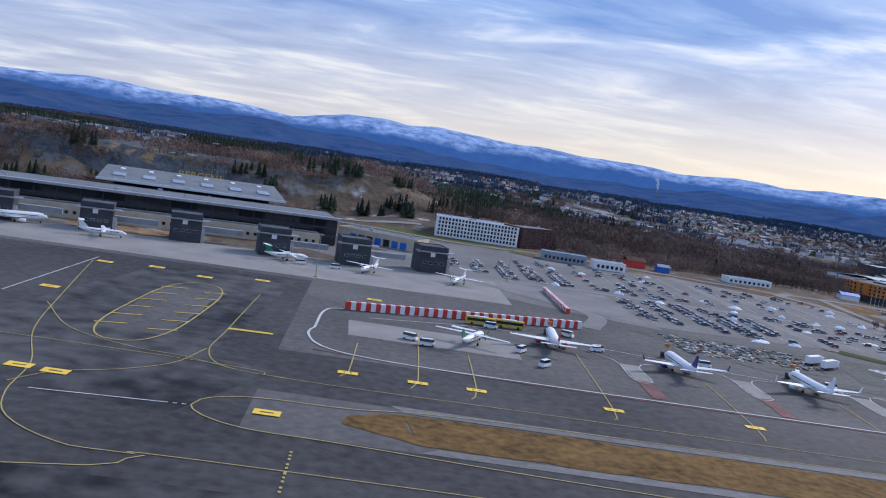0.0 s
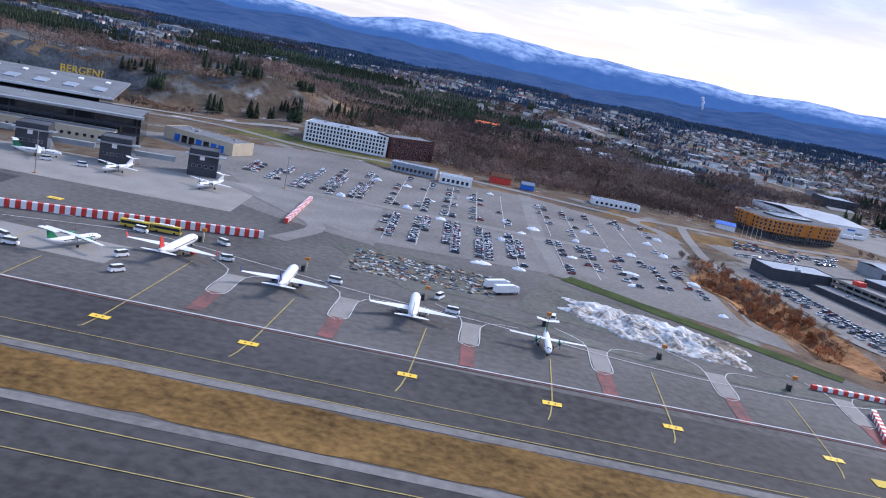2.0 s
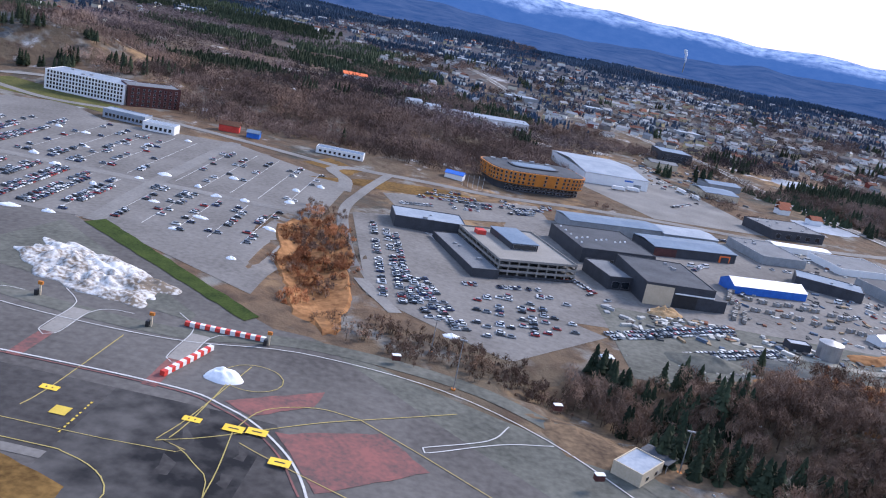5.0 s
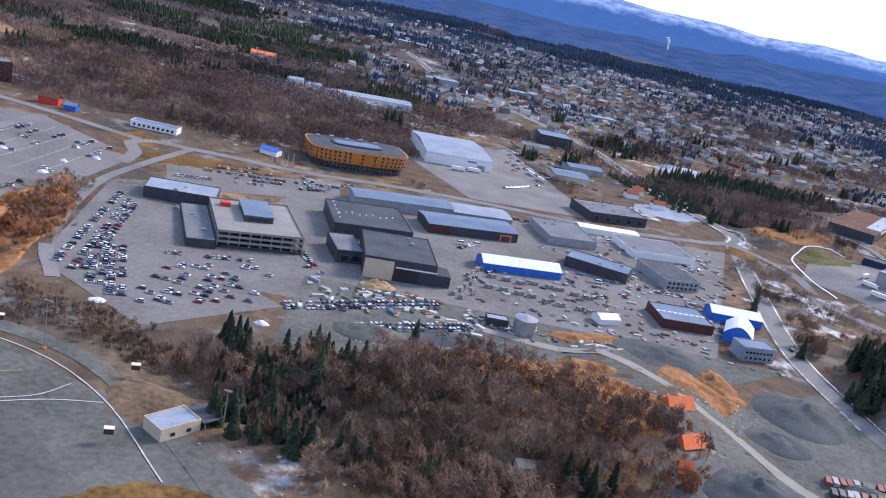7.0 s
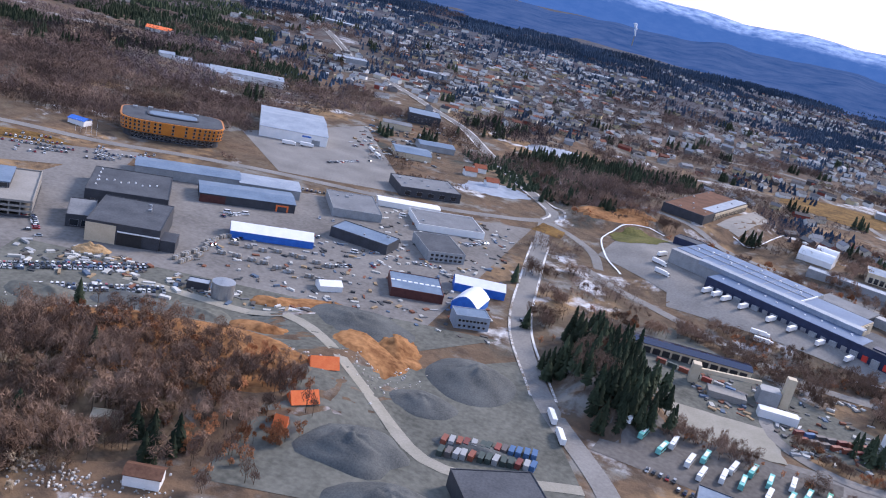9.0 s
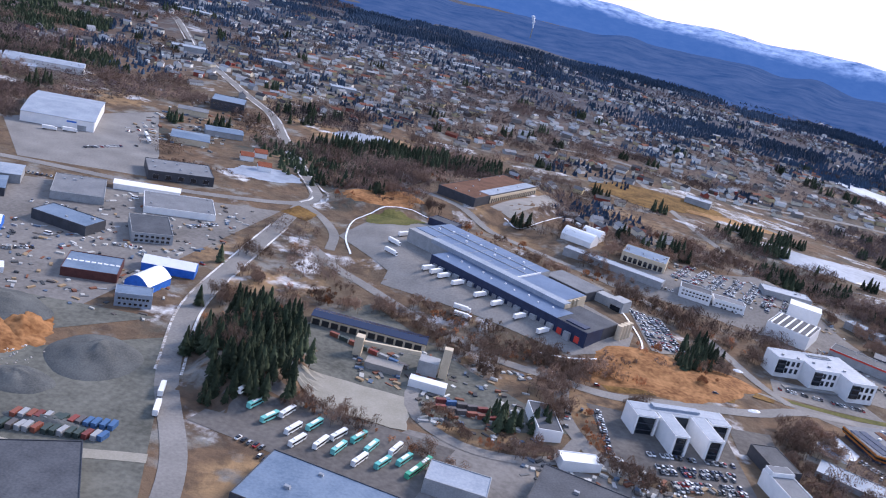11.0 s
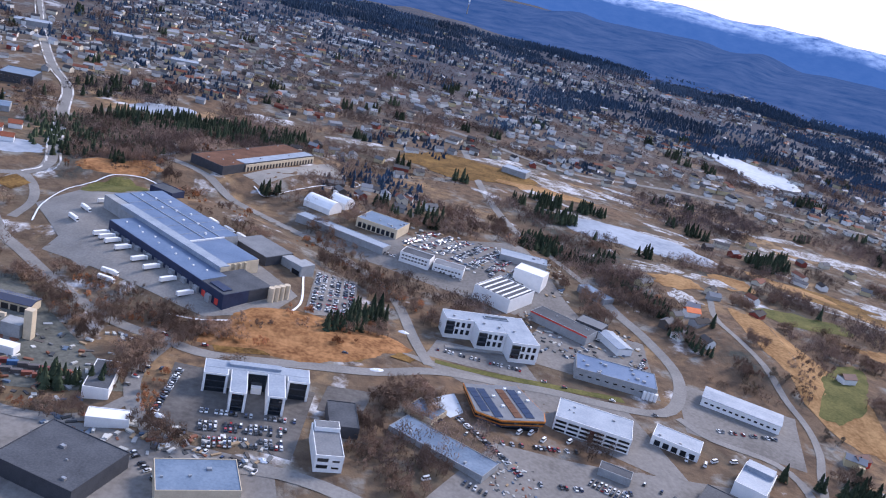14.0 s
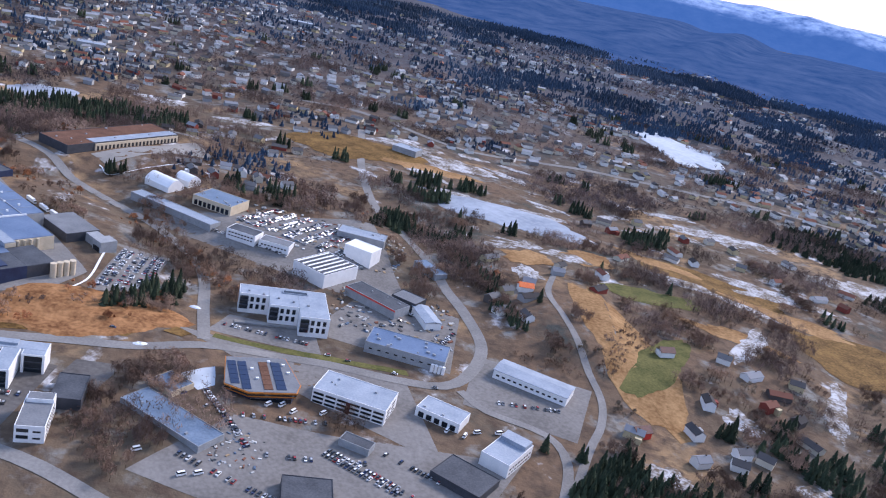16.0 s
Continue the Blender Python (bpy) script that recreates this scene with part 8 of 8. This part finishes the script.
WOOD, SCRUB, FIRS = "leafless brown deciduous trees standing close", "leafless brown scrub on rough ground", "dark green spruces standing close"
for q in ((500, 352, 44, 26, 10), (550, 322, 55, 38, 5), (556, 290, 44, 24, 0), (600, 345, 50, 26, 8)):
    zone(*q, DENSE + DENSE + BARE, "bare_woods", WOOD, 13, 0.75, False)
for q in ((600, 372, 60, 26, 6), (635, 335, 30, 38, 0), (575, 392, 40, 12, 6)):
    zone(*q, RUSTY + RUSTY + BARE, "rust_scrub", "rust-brown leafless scrub on an earth slope", 13, 0.8, False)
for q in ((520, 330, 45, 36, 10), (570, 288, 54, 22, 0), (470, 362, 18, 10, 0)):
    zone(*q, PALE, "pale_scrub", "grey-tan leafless scrub on rough ground", 15, 0.7, False)
for q in ((548, 378, 22, 14, 0), (505, 338, 26, 16, 20), (560, 300, 20, 16, 0), (484, 366, 18, 12, 0), (508, 310, 16, 14, 0), (622, 312, 10, 10, 0), (488, 330, 26, 30, 0), (520, 296, 30, 14, 0)):
    zone(*q, SPRUCE, "spruce_grove", FIRS, 15, 0.6, False)
building("house", "small white house with a brown roof below the scrub hill", 626, 290, 13, 8, 8, 4.5, WHITE, BROWN_ROOF, gable=2.0, category="house")
rubble, rng_ = Shape(), random.Random(77)
for cx, cy, a, b, count in ((515, 300, 26, 16, 240), (600, 280, 50, 10, 260), (575, 345, 30, 12, 160), (640, 402, 24, 6, 160), (690, 420, 18, 26, 200), (545, 402, 50, 6, 120)):
    for k in range(count):
        x, y, q, t = cx + rng_.gauss(0, a * 0.5), cy + rng_.gauss(0, b * 0.5), rng_.uniform(0.3, 1.1), rng_.uniform(0, 3)
        z, c, d = ground(x, y), math.cos(t) * q, math.sin(t) * q
        rubble.hexa([(x + c, y + d, z - 0.3), (x - d * 0.7, y + c * 0.7, z - 0.3), (x - c, y - d, z - 0.3), (x + d * 0.7, y - c * 0.7, z - 0.3)], [(x + c * 0.7, y + d * 0.7, z + q * 0.6), (x - d * 0.5, y + c * 0.5, z + q * 0.5), (x - c * 0.7, y - d * 0.7, z + q * 0.7), (x + d * 0.5, y - c * 0.5, z + q * 0.4)])
single("rubble", rubble, paints("pale rubble", [(0.45, 0.43, 0.40), (0.30, 0.28, 0.26), (0.55, 0.54, 0.52), (0.22, 0.20, 0.19)], 0.9, False), "pale broken stones and debris on the slope", "rubble", kind="stuff")
zone(322, 440, 15, 80, 12, RUSTY, "rust_scrub", "rust-brown leafless scrub on the slope", 11, 0.75, False)
zone(320, 460, 16, 75, 12, BRUSH, "scrub", SCRUB, 10, 0.5, False)
zone(400, 350, 60, 14, -6, BRUSH, "scrub", SCRUB, 9, 0.8, False)
zone(600, 378, 60, 20, 6, BRUSH, "scrub", SCRUB, 9, 0.7, False)
zone(804, 478, 26, 62, 6, SPRUCE, "spruce_grove", FIRS, 12, 1.0, False)
zone(745, 475, 10, 60, 5, BARE, "bare_woods", WOOD, 13, 0.8)
zone(828, 650, 60, 22, -45, MID_BARE, "bare_woods", WOOD, 24, 0.85)
zone(800, 690, 40, 18, -60, MID_BARE, "bare_woods", WOOD, 24, 0.85)
zone(940, 592, 80, 12, -32, BRUSH, "scrub", SCRUB, 9, 0.8)
zone(1000, 578, 40, 10, 5, BRUSH, "scrub", SCRUB, 9, 0.7)
zone(1094, 612, 8, 10, 30, SPRUCE, "spruce_grove", FIRS, 10, 0.9, False)
zone(1112, 648, 9, 14, 10, SPRUCE, "spruce_grove", FIRS, 10, 0.8, False)
zone(900, 438, 60, 9, 4, BRUSH, "scrub", SCRUB, 8, 0.9)
zone(880, 462, 60, 8, -8, BRUSH, "scrub", SCRUB, 8, 0.8)
zone(960, 470, 18, 12, 0, SPRUCE + BRUSH, "scrub", SCRUB, 10, 0.6, False)
zone(1150, 500, 40, 30, 40, MID_BARE, "bare_woods", WOOD, 24, 0.8)
zone(1130, 470, 26, 50, 30, BRUSH, "scrub", SCRUB, 11, 0.8)
zone(1190, 455, 50, 16, -10, MID_BARE, "bare_woods", WOOD, 24, 0.8)
zone(1110, 720, 40, 60, 40, MID_BARE, "bare_woods", WOOD, 24, 0.7)
zone(1190, 705, 50, 24, -20, MID_BARE, "bare_woods", WOOD, 24, 0.7)
zone(1460, 515, 50, 40, 10, SPRUCE, "spruce_grove", FIRS, 12, 1.0)
zone(1560, 590, 70, 40, 10, SPRUCE, "spruce_grove", FIRS, 14, 0.8)
zone(1560, 520, 90, 40, 0, SPRUCE + MID_BARE, "mixed_woods", "dark spruces among bare trees", 24, 0.7)
zone(1640, 640, 60, 70, 0, MID_BARE + SPRUCE, "mixed_woods", "dark spruces among bare trees", 24, 0.6)
zone(1380, 790, 34, 90, -20, MID_BARE, "bare_woods", WOOD, 24, 0.75)
zone(1420, 690, 12, 60, -5, BRUSH, "scrub", SCRUB, 9, 0.5)
zone(1480, 720, 20, 60, -30, BRUSH, "scrub", SCRUB, 11, 0.5, False)
zone(1620, 800, 120, 100, -20, MID_BARE, "bare_woods", WOOD, 27, 0.6)
zone(1560, 900, 160, 70, -20, MID_BARE, "bare_woods", WOOD, 27, 0.6)
zone(1260, 927, 30, 20, 10, SPRUCE, "spruce_grove", FIRS, 14, 0.9, False)
zone(1298, 1062, 24, 14, -10, SPRUCE, "spruce_grove", FIRS, 15, 0.9, False)
zone(1328, 932, 12, 10, 0, SPRUCE, "spruce_grove", FIRS, 12, 0.8, False)
zone(1778, 1504, 24, 14, 0, SPRUCE, "spruce_grove", FIRS, 14, 0.9, False)
zone(1585, 1113, 14, 10, 0, SPRUCE, "spruce_grove", FIRS, 12, 0.8, False)
zone(1076, 764, 90, 12, -51, RUSTY + BARE, "rust_scrub", "rust-brown leafless scrub beside the road", 14, 0.7, False)
zone(981, 506, 6, 34, 0, DENSE, "bare_woods", WOOD, 12, 0.9, False)
zone(1150, 520, 28, 20, 30, RUSTY + DENSE, "rust_scrub", "rust-brown leafless scrub beside the offices", 14, 0.7, False)
zone(1455, 800, 20, 70, -8, DENSE, "bare_woods", WOOD, 16, 0.7)
zone(1560, 760, 16, 90, 20, DENSE + PALE, "bare_woods", WOOD, 16, 0.7)
zone(1420, 600, 10, 50, 5, DENSE + RUSTY, "bare_woods", WOOD, 14, 0.6)
zone(1310, 1125, 46, 22, 5, SPRUCE, "spruce_grove", FIRS, 14, 1.0)
zone(1570, 1068, 34, 26, 5, SPRUCE, "spruce_grove", FIRS, 14, 0.9)
zone(1340, 870, 60, 60, -30, MID_BARE, "bare_woods", WOOD, 24, 0.7)
zone(880, 1110, 150, 40, 20, SPRUCE, "spruce_grove", FIRS, 15, 0.95)
zone(800, 905, 40, 50, 10, SPRUCE + MID_BARE, "mixed_woods", "dark spruces among bare trees", 24, 0.8)
zone(820, 1000, 60, 50, 0, MID_BARE, "bare_woods", WOOD, 24, 0.9)
zone(640, 826, 60, 8, 15, BRUSH, "scrub", SCRUB, 9, 0.9)
zone(545, 745, 90, 6, 8, BRUSH, "scrub", SCRUB, 8, 0.9)
zone(370, 880, 130, 90, 10, MID_BARE, "bare_woods", WOOD, 24, 0.95)
zone(330, 780, 60, 34, 0, MID_BARE, "bare_woods", WOOD, 24, 0.95)
zone(200, 830, 110, 90, 10, MID_BARE, "bare_woods", WOOD, 24, 0.95)
zone(90, 930, 180, 90, 5, MID_BARE, "bare_woods", WOOD, 33, 0.85)
zone(-60, 860, 160, 70, 12, MID_BARE + SPRUCE, "mixed_woods", "dark spruces among bare trees", 27, 0.6)
zone(-230, 835, 190, 66, 12, MID_BARE, "bare_woods", WOOD, 36, 0.7, False)
zone(-200, 720, 130, 40, 14, BRUSH, "scrub", SCRUB, 13, 0.6)
zone(-330, 700, 120, 80, 14, SPRUCE + MID_BARE, "mixed_woods", "dark spruces among bare trees", 27, 0.8)
def strip(points, wide, meshes):
    """Brown scrub along a bank or a roadside."""
    for (x0, y0), (x1, y1) in zip(points, points[1:]):
        run = math.hypot(x1 - x0, y1 - y0)
        for k in range(max(1, int(run / 10))):
            f = (k + r.random()) / max(1, int(run / 10))
            for j in range(max(1, int(wide / 8))):
                plant(r.choice(meshes), "bank_scrub", "leafless brown scrub on a bank", x0 + (x1 - x0) * f + r.uniform(-0.5, 0.5) * wide, y0 + (y1 - y0) * f + r.uniform(-0.5, 0.5) * wide, 0.75)


strip([(829, 445), (869, 431), (899, 420), (919, 403)], 9, DENSE + RUSTY)
strip([(827, 578), (853, 581), (881, 591), (912, 562), (941, 529)], 12, DENSE)
strip([(899, 608), (930, 583), (953, 564), (990, 554), (1041, 564)], 8, DENSE + RUSTY + RUSTY)
strip([(912, 468), (917, 456), (930, 446), (951, 442), (973, 445)], 4, RUSTY + DENSE)
strip([(1001, 492), (1001, 471), (1010, 441), (1034, 427)], 3, DENSE + RUSTY)
strip([(1242, 955), (1284, 941), (1311, 902), (1341, 840), (1363, 790), (1380, 727)], 16, DENSE + DENSE + SPRUCE)
strip([(1120, 493), (1124, 470), (1134, 456)], 10, RUSTY + DENSE)
strip([(1057, 750), (1092, 737), (1124, 704), (1148, 671)], 14, RUSTY + BARE + DENSE)
strip([(1531, 692), (1552, 673), (1580, 649), (1578, 616)], 12, DENSE + BARE)
strip([(1699, 1071), (1715, 1005), (1729, 946)], 16, DENSE + PALE)
# scrub on the rough ground of the industrial valley
y = 435.0
while y < 1000:
    x = 775.0
    while x < 1780:
        px_, py_ = x + r.uniform(-9, 9), y + r.uniform(-9, 9)
        if is_free(px_, py_) and noise.noise((px_ / 60, py_ / 60, 5.5)) > -0.22:
            plant(r.choice(BRUSH + DENSE + RUSTY[:1] if px_ < 1400 else DENSE + DENSE + PALE + BRUSH), "scrub", SCRUB, px_, py_)
        x += 29
    y += 26
# bare trees between the houses of the valley
y = 885.0
while y < 2000:
    x = 180.0
    while x < 2150:
        px_, py_ = x + r.uniform(-14, 14), y + r.uniform(-14, 14)
        if is_free(px_, py_) and noise.noise((px_ / 160, py_ / 110, 2.9)) + 0.5 * noise.noise((px_ / 60, py_ / 60, 6.1)) > -0.12:
            plant(r.choice(MID_BARE if noise.noise((px_ / 90, py_ / 90, 9.3)) < 0.22 else SPRUCE), "valley_trees", "leafless trees and some spruces between houses", px_, py_)
        x += 40
    y += 36
# far woods over the whole valley
y = 1010.0
while y < 3500:
    step = 104 + (y - 1000) * 0.028
    x = -1300.0 - (y - 1000) * 0.35
    while x < 2300 + (y - 1000) * 0.45:
        px_, py_ = x + r.uniform(-0.4, 0.4) * step, y + r.uniform(-0.4, 0.4) * step
        wild = noise.noise((px_ / 330, py_ / 210, 4.4)) + 0.4 * noise.noise((px_ / 90, py_ / 90, 1.4)) + min(0.45, (py_ - 1000) * 0.00016)
        free = all(is_free(px_ + a, py_ + b) for a in (-26, 0, 26) for b in (-26, 0, 26))
        paved = any((int((px_ + a) // 12), int((py_ + b) // 12)) in PAVED for a in (-26, 0, 26) for b in (-26, 0, 26))
        if not free and not paved:
            plant(r.choice(TOWN_TREES + TOWN_SPRUCE if py_ < 1900 else TOWN_SPRUCE + TOWN_TREES[:1]), "town_trees", "leafless trees and small spruces among far houses", px_, py_, step / 104)
        elif free and wild > -0.42:
            dark = noise.noise((px_ / 420, py_ / 160, 8.2)) + min(0.42, (py_ - 1500) * 0.00022) + (0.25 * smooth_step(900, 1500, px_) if py_ > 1500 else 0)
            if dark > -0.02:
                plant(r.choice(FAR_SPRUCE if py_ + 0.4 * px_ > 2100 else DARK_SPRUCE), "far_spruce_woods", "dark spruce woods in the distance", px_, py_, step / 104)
            else:
                plant(r.choice(FAR_BARE), "far_bare_woods", "brown leafless woods in the distance", px_, py_, step / 104)
        x += step
    y += step * 0.9
# single spruces that stand out
lone = thing("spruce", "tall dark green spruce standing alone", "tree", pose(0, -5000, -50), "single spruces")
rng_ = random.Random(4)
s_ = Shape()
conifer(s_, 0, 0, 0, 15, rng_, 11)
crown_, trunk_ = Shape(), Shape()
trunk_.tube((0, 0, -2), (0, 0, 13.5), 0.3, 0.04, 7)
keep = [(f, m) for f, m in zip(s_.f, s_.m) if m == 1]
crown_.v, crown_.f, crown_.m = s_.v, [f for f, m in keep], [0] * len(keep)
part("trunk", trunk_, BARK, lone)
part("crown", crown_, NEEDLES, lone)
for x, y in ((-10, 830), (20, 850), (1395, 540), (1115, 655), (1405, 770), (500, 375), (575, 350), (540, 405), (270, 760), (1290, 905), (1330, 1000), (1480, 900), (1550, 880), (760, 530), (750, 610), (660, 1080), (690, 1120)):
    k_ = rng_.uniform(0.7, 1.3)
    again(lone, pose(x, y, ground(x, y), 0, 0, rng_.uniform(0, 360)))

# the patterns that the copies were made from are taken away again
for pattern in (car, van, lorry, bus, crate, pallets, lone, *HOMES):
    for o in (*pattern.children_recursive, pattern):
        bpy.data.objects.remove(o)
